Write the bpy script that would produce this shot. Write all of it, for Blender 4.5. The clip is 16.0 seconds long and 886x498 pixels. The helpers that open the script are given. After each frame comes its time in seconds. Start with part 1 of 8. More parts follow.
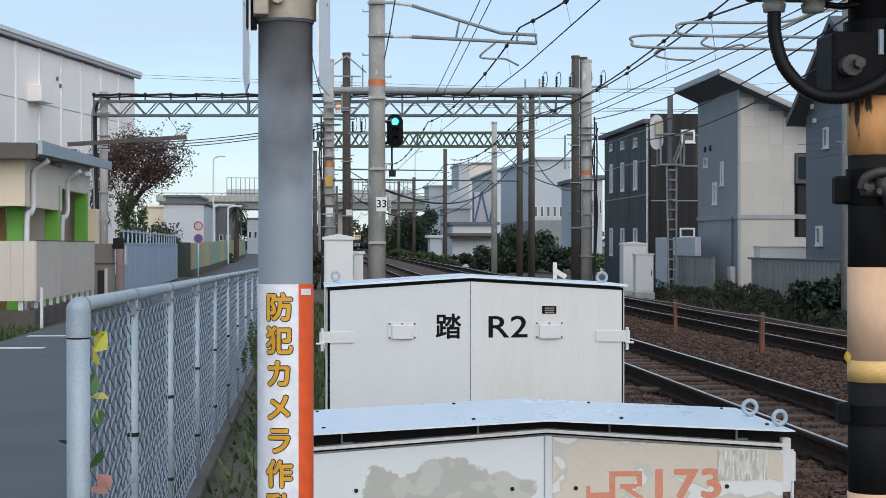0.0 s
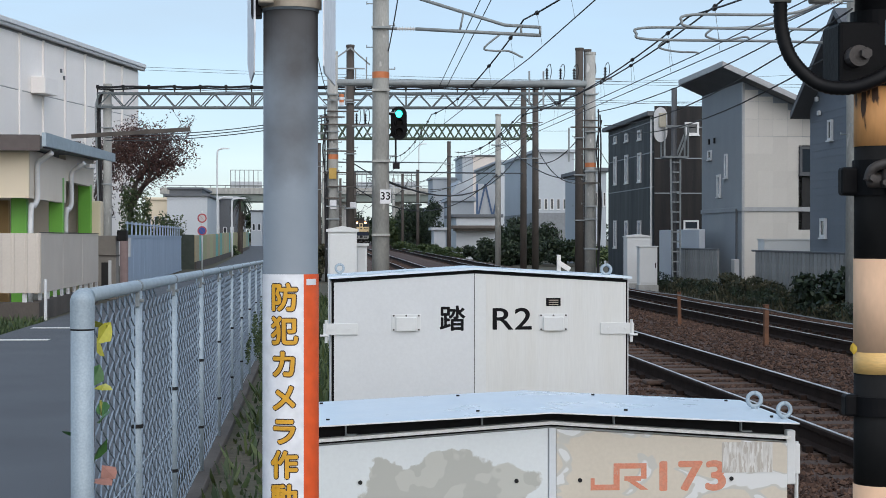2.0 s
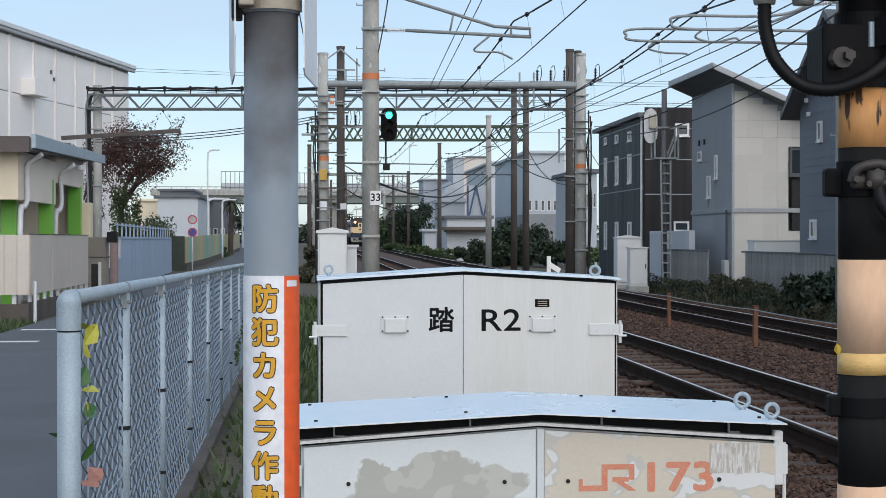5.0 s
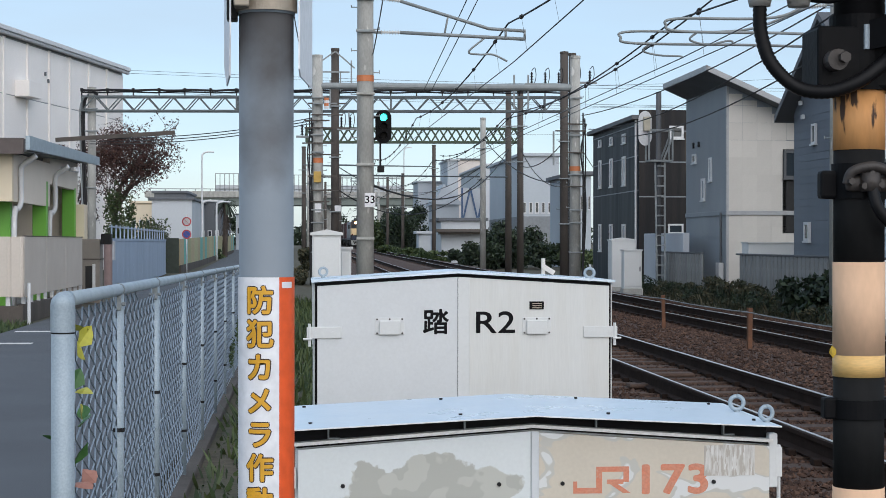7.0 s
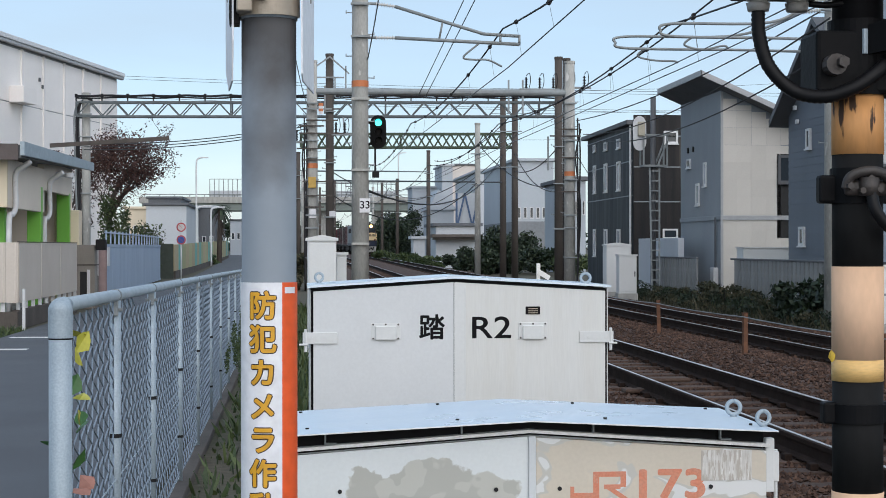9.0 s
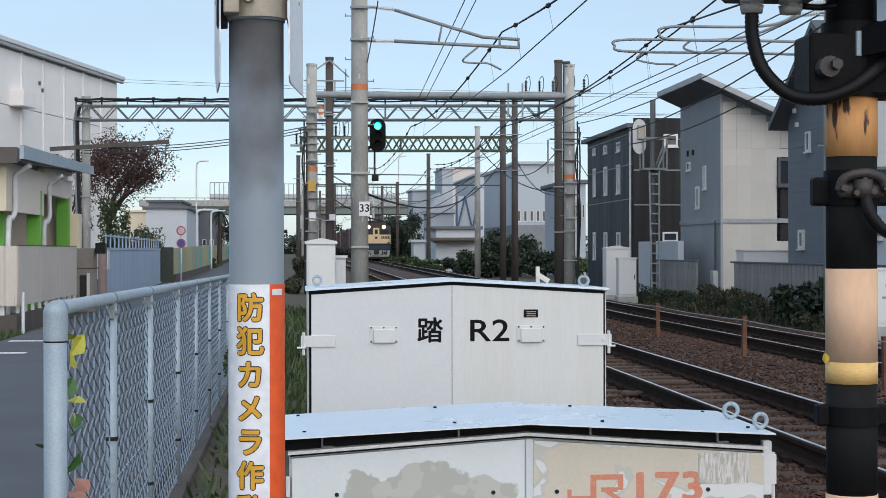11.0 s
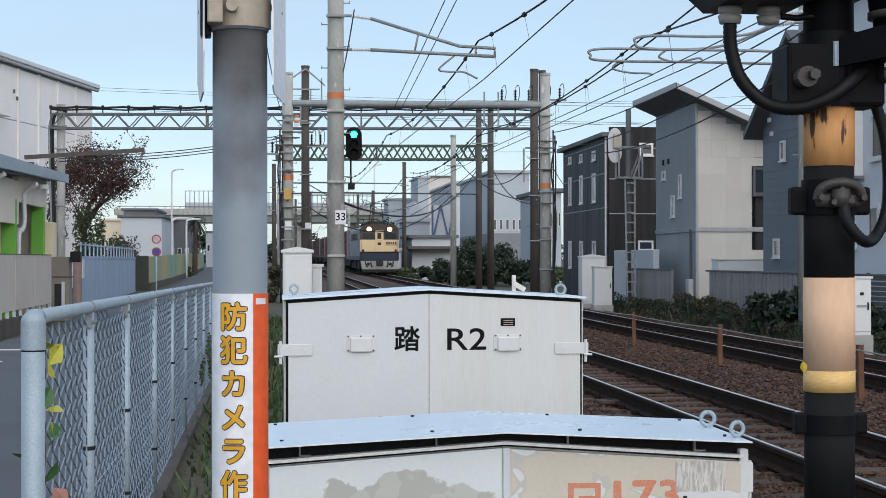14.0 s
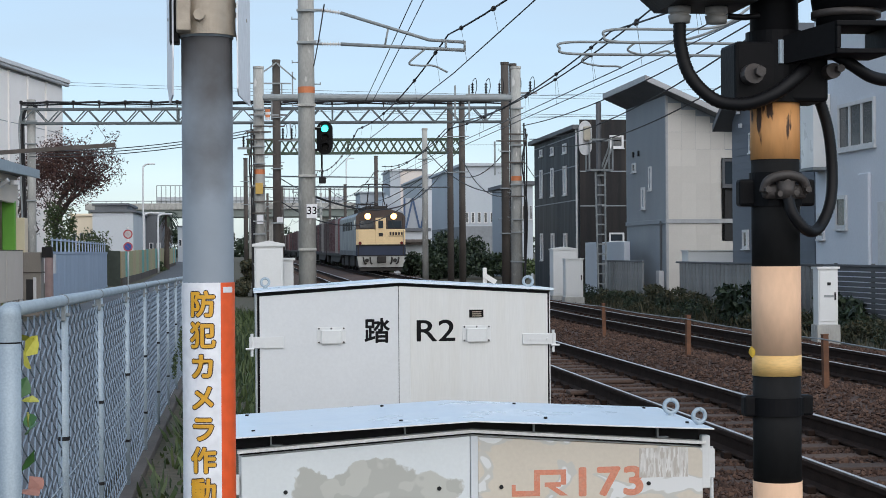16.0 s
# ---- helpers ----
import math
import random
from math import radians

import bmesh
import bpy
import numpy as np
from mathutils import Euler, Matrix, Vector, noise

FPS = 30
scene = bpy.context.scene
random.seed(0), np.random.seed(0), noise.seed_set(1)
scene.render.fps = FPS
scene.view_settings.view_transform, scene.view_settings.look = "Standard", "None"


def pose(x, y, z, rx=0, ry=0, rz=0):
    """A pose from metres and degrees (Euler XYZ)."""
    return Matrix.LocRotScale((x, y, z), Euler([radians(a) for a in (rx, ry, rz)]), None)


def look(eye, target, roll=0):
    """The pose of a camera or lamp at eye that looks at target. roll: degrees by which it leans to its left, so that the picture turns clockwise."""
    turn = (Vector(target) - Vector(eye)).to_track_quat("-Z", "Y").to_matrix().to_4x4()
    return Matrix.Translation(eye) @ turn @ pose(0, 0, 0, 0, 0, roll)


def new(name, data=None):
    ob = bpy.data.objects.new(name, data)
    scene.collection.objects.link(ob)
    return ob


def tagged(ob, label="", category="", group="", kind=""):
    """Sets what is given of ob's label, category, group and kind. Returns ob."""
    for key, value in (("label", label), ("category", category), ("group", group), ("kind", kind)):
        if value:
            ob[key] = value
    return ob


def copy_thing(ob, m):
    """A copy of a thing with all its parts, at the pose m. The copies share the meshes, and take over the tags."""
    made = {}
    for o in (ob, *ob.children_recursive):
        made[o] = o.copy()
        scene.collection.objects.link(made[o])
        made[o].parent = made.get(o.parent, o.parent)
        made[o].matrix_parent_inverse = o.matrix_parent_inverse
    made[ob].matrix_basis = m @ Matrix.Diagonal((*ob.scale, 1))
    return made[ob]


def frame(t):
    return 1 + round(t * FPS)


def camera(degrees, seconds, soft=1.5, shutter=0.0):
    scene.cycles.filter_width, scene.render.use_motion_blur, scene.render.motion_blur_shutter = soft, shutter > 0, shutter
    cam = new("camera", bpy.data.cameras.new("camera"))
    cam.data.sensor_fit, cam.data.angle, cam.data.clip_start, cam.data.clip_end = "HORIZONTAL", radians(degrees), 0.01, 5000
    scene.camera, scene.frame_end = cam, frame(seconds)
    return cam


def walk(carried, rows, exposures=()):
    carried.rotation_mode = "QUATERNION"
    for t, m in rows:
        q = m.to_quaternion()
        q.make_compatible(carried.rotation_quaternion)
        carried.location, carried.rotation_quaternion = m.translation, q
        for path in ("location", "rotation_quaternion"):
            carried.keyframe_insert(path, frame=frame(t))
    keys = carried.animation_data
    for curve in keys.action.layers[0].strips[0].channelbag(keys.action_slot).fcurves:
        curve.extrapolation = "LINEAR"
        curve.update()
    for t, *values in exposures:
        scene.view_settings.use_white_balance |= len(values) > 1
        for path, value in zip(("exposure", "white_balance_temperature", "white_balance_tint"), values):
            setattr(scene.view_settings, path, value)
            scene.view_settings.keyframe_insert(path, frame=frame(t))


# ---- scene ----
cam = camera(30.26, 16.0, soft=0.6)
walk(cam, [
    (0.0, pose(0.0000, 0.0000, 1.4000, 89.881, 0.000, -4.535)),
    (0.5, pose(0.0009, -0.0063, 1.4001, 89.887, -0.033, -4.523)),
    (1.0, pose(0.0010, -0.0002, 1.4002, 89.828, -0.034, -4.476)),
    (1.5, pose(-0.0008, 0.0079, 1.3974, 89.708, -0.041, -4.434)),
    (2.0, pose(-0.0021, 0.0112, 1.3969, 89.616, -0.035, -4.407)),
    (2.5, pose(-0.0008, 0.0130, 1.3971, 89.634, 0.022, -4.432)),
    (3.0, pose(0.0021, 0.0016, 1.3980, 89.733, 0.067, -4.478)),
    (3.5, pose(0.0051, -0.0043, 1.3986, 89.805, 0.060, -4.559)),
    (4.0, pose(0.0093, 0.0026, 1.3978, 89.758, 0.035, -4.627)),
    (6.5, pose(0.0118, 0.0053, 1.3966, 89.623, -0.025, -4.873)),
    (7.0, pose(0.0101, 0.0089, 1.3962, 89.741, -0.044, -4.926)),
    (7.5, pose(0.0088, 0.0084, 1.3958, 89.785, -0.067, -4.960)),
    (8.0, pose(0.0040, 0.0101, 1.3962, 89.805, -0.055, -4.990)),
    (8.5, pose(-0.0000, 0.0109, 1.3949, 89.846, -0.020, -5.038)),
    (9.0, pose(-0.0008, 0.0123, 1.3957, 89.925, 0.038, -5.120)),
    (11.5, pose(0.0202, 0.0116, 1.3935, 90.041, 0.087, -5.113)),
    (12.0, pose(0.0221, 0.0080, 1.3944, 89.987, 0.126, -5.220)),
    (12.5, pose(0.0140, 0.0099, 1.3951, 90.001, 0.139, -5.368)),
    (13.0, pose(0.0056, 0.0179, 1.3943, 90.091, 0.148, -5.567)),
    (13.5, pose(0.0072, 0.0076, 1.3940, 90.217, 0.117, -5.760)),
    (14.0, pose(0.0054, 0.0067, 1.3946, 90.340, 0.066, -5.959)),
    (14.5, pose(0.0102, 0.0043, 1.3949, 90.402, 0.090, -6.139)),
    (15.0, pose(0.0085, 0.0063, 1.3954, 90.370, 0.110, -6.343)),
    (15.5, pose(0.0119, 0.0087, 1.3941, 90.257, 0.187, -6.620)),
    (15.7, pose(0.0125, 0.0060, 1.3938, 90.207, 0.190, -6.778)),
    (16.0, pose(0.0140, -0.1583, 1.3904, 90.098, 0.421, -6.919)),
], exposures=[(0, 0.3, 6080, 11), (16, 0.3, 6080, 11)])

# ---- light ----
SUN_AZ, SUN_EL = 166.0, 30.0      # degrees clockwise from +Y, height
world = bpy.data.worlds.new("sky")
scene.world = world
world.use_nodes = True
wn = world.node_tree
sky = wn.nodes.new("ShaderNodeTexSky")
sky.sky_type = 'NISHITA'
sky.sun_disc = False
sky.sun_elevation = radians(SUN_EL)
sky.sun_rotation = radians(SUN_AZ)
sky.altitude = 10
sky.air_density, sky.dust_density, sky.ozone_density = 1.0, 0.7, 2.2
haze = wn.nodes.new("ShaderNodeTexNoise")          # thin high cloud
haze.inputs["Scale"].default_value, haze.inputs["Detail"].default_value = 2.2, 5
spread_out = wn.nodes.new("ShaderNodeMapping")
spread_out.inputs["Scale"].default_value = (1, 1, 5)
way = wn.nodes.new("ShaderNodeTexCoord")
wn.links.new(way.outputs["Generated"], spread_out.inputs[0])
wn.links.new(spread_out.outputs[0], haze.inputs["Vector"])
veil = wn.nodes.new("ShaderNodeMapRange")
veil.inputs["From Min"].default_value, veil.inputs["From Max"].default_value = 0.35, 0.68
veil.inputs["To Min"].default_value, veil.inputs["To Max"].default_value = 0.45, 0.85
wn.links.new(haze.outputs[0], veil.inputs["Value"])
cloud = wn.nodes.new("ShaderNodeMix")
cloud.data_type = 'RGBA'
cloud.inputs[7].default_value = (3.6, 4.38, 4.98, 1)
wn.links.new(veil.outputs[0], cloud.inputs[0])
wn.links.new(sky.outputs[0], cloud.inputs[6])
wn.links.new(cloud.outputs[2], wn.nodes["Background"].inputs[0])
wn.nodes["Background"].inputs[1].default_value = 0.13
sun = new("sun", bpy.data.lights.new("sun", 'SUN'))
sun.data.energy, sun.data.angle, sun.data.color = 2.2, radians(95), (1.0, 0.88, 0.75)
sun.matrix_world = look((0, 0, 0), (-math.sin(radians(SUN_AZ)) * math.cos(radians(SUN_EL)),
                                    -math.cos(radians(SUN_AZ)) * math.cos(radians(SUN_EL)), -math.sin(radians(SUN_EL))))


# ---- materials ----
def mat(name, base, rough=0.6, metal=0.0, second=None, scale=6.0, amount=0.5, fine=60.0, bump=0.15, stretch=(1, 1, 1),
        spots=None, spot_scale=3.0, spot_at=0.62, emit=None, strength=0.0, rand=0.0, coat=0.0, grain_amount=0.1, spec=0.5):
    """A surface with large stains, fine grain, relief and optional worn spots."""
    m = bpy.data.materials.new(name)
    m.use_nodes = True
    nt = m.node_tree
    n, l = nt.nodes, nt.links
    b = n["Principled BSDF"]
    b.inputs["Roughness"].default_value, b.inputs["Metallic"].default_value = rough, metal
    b.inputs["Coat Weight"].default_value = coat
    b.inputs["Specular IOR Level"].default_value = spec
    tc = n.new("ShaderNodeTexCoord")
    mp = n.new("ShaderNodeMapping")
    mp.inputs["Scale"].default_value = stretch
    l.new(tc.outputs["Object"], mp.inputs[0])

    def tex(sc, detail=6.0):
        t = n.new("ShaderNodeTexNoise")
        t.inputs["Scale"].default_value, t.inputs["Detail"].default_value = sc, detail
        l.new(mp.outputs[0], t.inputs["Vector"])
        return t

    def ramp(src, a, c):
        r = n.new("ShaderNodeMapRange")
        r.inputs["From Min"].default_value, r.inputs["From Max"].default_value = a, c
        l.new(src, r.inputs["Value"])
        return r.outputs[0]

    def mix(fac, a, c, how='MIX'):
        x = n.new("ShaderNodeMix")
        x.data_type, x.blend_type = 'RGBA', how
        for sock, v in ((x.inputs[0], fac), (x.inputs[6], a), (x.inputs[7], c)):
            if isinstance(v, bpy.types.NodeSocket):
                l.new(v, sock)
            elif isinstance(v, (int, float)):
                sock.default_value = v
            else:
                sock.default_value = (*v, 1)
        return x.outputs[2]

    big, small = tex(scale), tex(fine, 4.0)
    second = second or tuple(v * 0.72 for v in base)
    col = mix(ramp(big.outputs[0], 0.5 - 0.25 / max(amount, 0.05), 0.5 + 0.25 / max(amount, 0.05)), base, second)
    grain = n.new("ShaderNodeMapRange")
    grain.inputs["From Min"].default_value, grain.inputs["From Max"].default_value = 0.3, 0.7
    grain.inputs["To Min"].default_value, grain.inputs["To Max"].default_value = 1 - grain_amount, 1 + grain_amount
    l.new(small.outputs[0], grain.inputs["Value"])
    g = n.new("ShaderNodeCombineColor")
    for i in range(3):
        l.new(grain.outputs[0], g.inputs[i])
    col = mix(1.0, col, g.outputs[0], 'MULTIPLY')
    if spots:
        col = mix(ramp(tex(spot_scale, 8.0).outputs[0], spot_at, spot_at + 0.05), col, spots)
    if rand:
        oi = n.new("ShaderNodeObjectInfo")
        hs = n.new("ShaderNodeHueSaturation")
        v = n.new("ShaderNodeMapRange")
        v.inputs["To Min"].default_value, v.inputs["To Max"].default_value = 1 - rand, 1 + rand
        l.new(oi.outputs["Random"], v.inputs["Value"])
        l.new(v.outputs[0], hs.inputs["Value"])
        l.new(col, hs.inputs["Color"])
        col = hs.outputs[0]
    l.new(col, b.inputs["Base Color"])
    rr = n.new("ShaderNodeMapRange")
    rr.inputs["To Min"].default_value, rr.inputs["To Max"].default_value = max(0.03, rough - 0.12), min(1, rough + 0.12)
    l.new(big.outputs[0], rr.inputs["Value"])
    l.new(rr.outputs[0], b.inputs["Roughness"])
    if bump:
        bp = n.new("ShaderNodeBump")
        bp.inputs["Strength"].default_value, bp.inputs["Distance"].default_value = bump, 0.01
        l.new(small.outputs[0], bp.inputs["Height"])
        l.new(bp.outputs[0], b.inputs["Normal"])
    if emit:
        b.inputs["Emission Color"].default_value = (*emit, 1)
        b.inputs["Emission Strength"].default_value = strength
    return m


GALV = mat("galvanised_steel", (0.35, 0.42, 0.47), 0.5, 0.15, (0.28, 0.34, 0.39), 9, 0.8, 140, 0.08)
GALV_DULL = mat("dull_galvanised_steel", (0.28, 0.305, 0.31), 0.6, 0.1, (0.2, 0.22, 0.225), 5, 0.8, 60, 0.1)
POLE_GREY = mat("grey_pole_paint", (0.28, 0.325, 0.36), 0.5, 0.05, (0.20, 0.235, 0.265), 7, 0.9, 90, 0.1, spots=(0.42, 0.46, 0.5), spot_scale=14, spot_at=0.66)
ASPHALT = mat("asphalt", (0.088, 0.097, 0.11), 0.9, 0, (0.07, 0.077, 0.088), 0.7, 0.9, 120, 0.4, grain_amount=0.25)
BALLAST = mat("brown_ballast", (0.076, 0.038, 0.0235), 0.95, 0, (0.045, 0.027, 0.02), 9, 1.0, 26, 0.8, spots=(0.10, 0.067, 0.05), spot_scale=22, spot_at=0.6, grain_amount=0.25)
STONE = mat("ballast_stone", (0.105, 0.066, 0.048), 0.9, 0, (0.055, 0.035, 0.027), 3, 1.0, 30, 0.3, grain_amount=0.25)
SOIL = mat("weedy_soil", (0.06, 0.062, 0.035), 0.95, 0, (0.085, 0.07, 0.05), 0.6, 1.0, 14, 0.6, grain_amount=0.25)
RAIL_SIDE = mat("rusty_rail", (0.032, 0.02, 0.015), 0.85, 0, (0.02, 0.014, 0.012), 6, 0.9, 60, 0.2, spec=0.1)
RAIL_TOP = mat("polished_rail", (0.80, 0.80, 0.81), 0.32, 0.6, (0.62, 0.61, 0.61), 3, 0.6, 60, 0.02)
SLEEPER = mat("grey_sleeper", (0.085, 0.052, 0.036), 0.9, 0, (0.055, 0.035, 0.026), 3, 1.0, 40, 0.4, rand=0.25, grain_amount=0.25)
CONCRETE = mat("pale_concrete", (0.43, 0.43, 0.40), 0.85, 0, (0.25, 0.25, 0.235), 2.2, 1.0, 30, 0.25, stretch=(1, 1, 0.4), spots=(0.52, 0.51, 0.48), spot_scale=5, spot_at=0.62)
CONCRETE_DK = mat("weathered_brown_concrete", (0.10, 0.085, 0.073), 0.85, 0, (0.055, 0.048, 0.043), 1.5, 1.0, 40, 0.2, stretch=(1, 1, 0.4))
CAB_WHITE = mat("off_white_cabinet_paint", (0.635, 0.65, 0.65), 0.5, 0, (0.595, 0.608, 0.60), 2.5, 0.7, 40, 0.04, grain_amount=0.025)
CAB_BLUE = mat("pale_cabinet_paint", (0.60, 0.63, 0.65), 0.5, 0, (0.55, 0.58, 0.6), 3, 0.7, 50, 0.05, grain_amount=0.025)
ROOF_PALE = mat("pale_blue_roof_sheet", (0.66, 0.76, 0.84), 0.3, 0.12, (0.61, 0.71, 0.80), 3, 0.6, 40, 0.03, grain_amount=0.025)
BLACK = mat("black_paint", (0.004, 0.0043, 0.005), 0.55, 0, (0.007, 0.007, 0.008), 6, 0.8, 60, 0.1, spec=0.1)
DARK = mat("dark_steel", (0.02, 0.02, 0.021), 0.6, 0.1, spec=0.2)
WHITE = mat("white_paint", (0.75, 0.75, 0.73), 0.5, 0, (0.66, 0.66, 0.64), 5, 0.8)
GREEN_STEEL = mat("green_painted_steel", (0.022, 0.048, 0.027), 0.65, 0, (0.06, 0.08, 0.05), 3, 0.9, 40, 0.1)
RUST = mat("rusty_steel", (0.15, 0.066, 0.032), 0.85, 0.1, (0.085, 0.04, 0.023), 9, 0.9, 60, 0.3)
DARK_IRON = mat("dark_cast_iron", (0.03, 0.027, 0.025), 0.55, 0.1, (0.055, 0.045, 0.04), 18, 0.9, 80, 0.2)
INSUL = mat("white_insulator", (0.72, 0.72, 0.70), 0.25)
WIRE = mat("black_wire", (0.02, 0.02, 0.022), 0.6, 0.3, bump=0)
WIRE_GREY = mat("copper_wire", (0.09, 0.095, 0.10), 0.5, 0.5, bump=0)


# ---- mesh helpers ----
def part(name, bm, material, parent=None, label="", smooth=False, m=None):
    me = bpy.data.meshes.new(name)
    bmesh.ops.recalc_face_normals(bm, faces=bm.faces)
    bm.to_mesh(me)
    bm.free()
    me.materials.append(material)
    if smooth:
        for p in me.polygons:
            p.use_smooth = True
    ob = new(name, me)
    if parent is not None:
        ob.parent = parent
    if m is not None:
        ob.matrix_basis = m
    if label:
        ob["label"] = label
    return ob


def thing(name, loc, label, category, group="", kind="", rz=0):
    ob = new(name)
    ob.matrix_basis = pose(*loc, 0, 0, rz)
    ob.empty_display_size = 0.1
    return tagged(ob, label, category, group, kind)


def box(bm, a, b, bevel=0.0):
    """Axis-aligned block from corner a to corner b."""
    g = bmesh.ops.create_cube(bm, size=1.0)
    lo = [min(p, q) for p, q in zip(a, b)]
    hi = [max(p, q) for p, q in zip(a, b)]
    for v in g["verts"]:
        v.co = Vector([(lo[i] + hi[i]) / 2 + v.co[i] * (hi[i] - lo[i]) for i in range(3)])
    if bevel:
        es = list({e for v in g["verts"] for e in v.link_edges})
        bmesh.ops.bevel(bm, geom=es, offset=bevel, segments=2, affect='EDGES', profile=0.5)
    return bm


def blk(a, b, bevel=0.0):
    return box(bmesh.new(), a, b, bevel)


def rod(bm, p, q, r, seg=8, r2=None, cap=True):
    p, q = Vector(p), Vector(q)
    d = q - p
    g = bmesh.ops.create_cone(bm, cap_ends=cap, segments=seg, radius1=r, radius2=r if r2 is None else r2, depth=d.length)
    m = Matrix.Translation((p + q) / 2) @ d.to_track_quat('Z', 'Y').to_matrix().to_4x4()
    bmesh.ops.transform(bm, matrix=m, verts=g["verts"])
    return bm


def bar(bm, p, q, w, h=None):
    """A square bar from p to q."""
    h = h or w
    p, q = Vector(p), Vector(q)
    d = q - p
    g = bmesh.ops.create_cube(bm, size=1.0)
    m = Matrix.Translation((p + q) / 2) @ d.to_track_quat('Z', 'Y').to_matrix().to_4x4() @ Matrix.Diagonal((w, h, d.length, 1))
    bmesh.ops.transform(bm, matrix=m, verts=g["verts"])
    return bm


def tube(bm, pts, r, seg=6):
    """A round tube along a line of points."""
    pts = [Vector(p) for p in pts]
    rings = []
    for i, p in enumerate(pts):
        d = (pts[min(i + 1, len(pts) - 1)] - pts[max(i - 1, 0)]).normalized()
        side = d.orthogonal() if i == 0 else (last - d * last.dot(d))
        side.normalize()
        last = side
        up = d.cross(side)
        rings.append([bm.verts.new(p + (side * math.cos(a) + up * math.sin(a)) * r)
                      for a in [2 * math.pi * k / seg for k in range(seg)]])
    for a, b in zip(rings, rings[1:]):
        for k in range(seg):
            bm.faces.new((a[k], a[(k + 1) % seg], b[(k + 1) % seg], b[k]))
    bm.faces.new(rings[0][::-1])
    bm.faces.new(rings[-1])
    return bm


def smoothline(pts, n=8):
    """Catmull-Rom points through pts."""
    pts = [Vector(p) for p in pts]
    q = [pts[0] * 2 - pts[1]] + pts + [pts[-1] * 2 - pts[-2]]
    out = []
    for i in range(1, len(q) - 2):
        for k in range(n):
            t = k / n
            a, b, c, d = q[i - 1:i + 3]
            out.append(0.5 * (2 * b + (c - a) * t + (2 * a - 5 * b + 4 * c - d) * t * t + (3 * b - a - 3 * c + d) * t ** 3))
    return out + [pts[-1]]


def prism(bm, outline, a, b, axis=1):
    """An outline of (u, v) pushed from a to b along an axis (0 x, 1 y, 2 z)."""
    def co(u, v, w):
        return [(w, u, v), (u, w, v), (u, v, w)][axis]
    lo = [bm.verts.new(co(u, v, a)) for u, v in outline]
    hi = [bm.verts.new(co(u, v, b)) for u, v in outline]
    n = len(outline)
    bm.faces.new(lo)
    bm.faces.new(hi[::-1])
    for i in range(n):
        bm.faces.new((lo[i], hi[i], hi[(i + 1) % n], lo[(i + 1) % n]))
    return bm


def sag(p, q, drop, n=14):
    p, q = Vector(p), Vector(q)
    return [p.lerp(q, i / n) - Vector((0, 0, drop * 4 * (i / n) * (1 - i / n))) for i in range(n + 1)]


def plan_x(mark, d):
    """x of a survey mark sighted d metres ahead along the view line."""
    return 0.079 * d + 0.9969 * (mark - 784) / 2900 * d


def plan_y(mark, d):
    return 0.9969 * d - 0.079 * (mark - 784) / 2900 * d


def plan_z(mark, d):
    return 1.4 + (435 - mark) / 2900 * d


# ---- ground, road, ballast ----
def sheet(name, xs, ys, height, material, label, kind="structure"):
    bm = bmesh.new()
    grid = [[bm.verts.new((x, y, height(x, y))) for x in xs] for y in ys]
    for r0, r1 in zip(grid, grid[1:]):
        for i in range(len(xs) - 1):
            bm.faces.new((r0[i], r0[i + 1], r1[i + 1], r1[i]))
    return tagged(part(name, bm, material), label, name, kind=kind)


def spread(a, b, n, power=1.0):
    return [a + (b - a) * (i / n) ** power for i in range(n + 1)]


T1, T2, GAUGE = 4.24, 7.72, 1.067


def rise(y):
    """The line climbs gently away from the crossing."""
    return 0.0033 * max(0.0, y - 35)


LAND = [(-3000, -0.1), (-4.6, -0.1), (-0.86, -0.12), (-0.3, -0.14), (1.0, -0.3), (10.4, -0.36), (11.3, -0.2), (3000, -0.2)]
BED = [(1.5, -0.34), (2.3, -0.2), (2.9, -0.15), (3.5, -0.19), (T1, -0.2), (5.0, -0.19), (5.5, -0.1), (5.98, -0.05), (6.5, -0.1),
       (7.0, -0.19), (T2, -0.2), (8.4, -0.19), (9.1, -0.15), (9.7, -0.2), (10.6, -0.38)]


def along(table, x):
    for (a, za), (b, zb) in zip(table, table[1:]):
        if a <= x <= b:
            return za + (zb - za) * (x - a) / (b - a)
    return table[-1][1]


sheet("ground", [x for x, _ in LAND[:1]] + [-400, -60, -20, -8] + [x for x, _ in LAND[1:-1]] + [20, 60, 400, 3000],
      [-400, -40, -10, 0, 20, 60, 120, 300, 800, 4000], lambda x, y: along(LAND, x), SOIL, "flat weedy brown earth reaching to the horizon")
sheet("road", [-4.7, -3.6, -2.4, -1.4, -0.86], spread(-6, 75, 40), lambda x, y: -0.05, ASPHALT,
      "grey asphalt lane beside the railway fence")
FAR_ROAD = [(75, -4.9, -0.86), (110, -5.8, -2.0), (150, -7.0, -3.2), (200, -8.4, -4.6), (320, -13.5, -9.5)]
bm = bmesh.new()
rows = [(bm.verts.new((a, y, -0.05)), bm.verts.new((b, y, -0.05))) for y, a, b in FAR_ROAD]
for r0, r1 in zip(rows, rows[1:]):
    bm.faces.new((r0[0], r0[1], r1[1], r1[0]))
tagged(part("road", bm, ASPHALT), "grey asphalt lane bending away in the distance", "road", kind="structure")
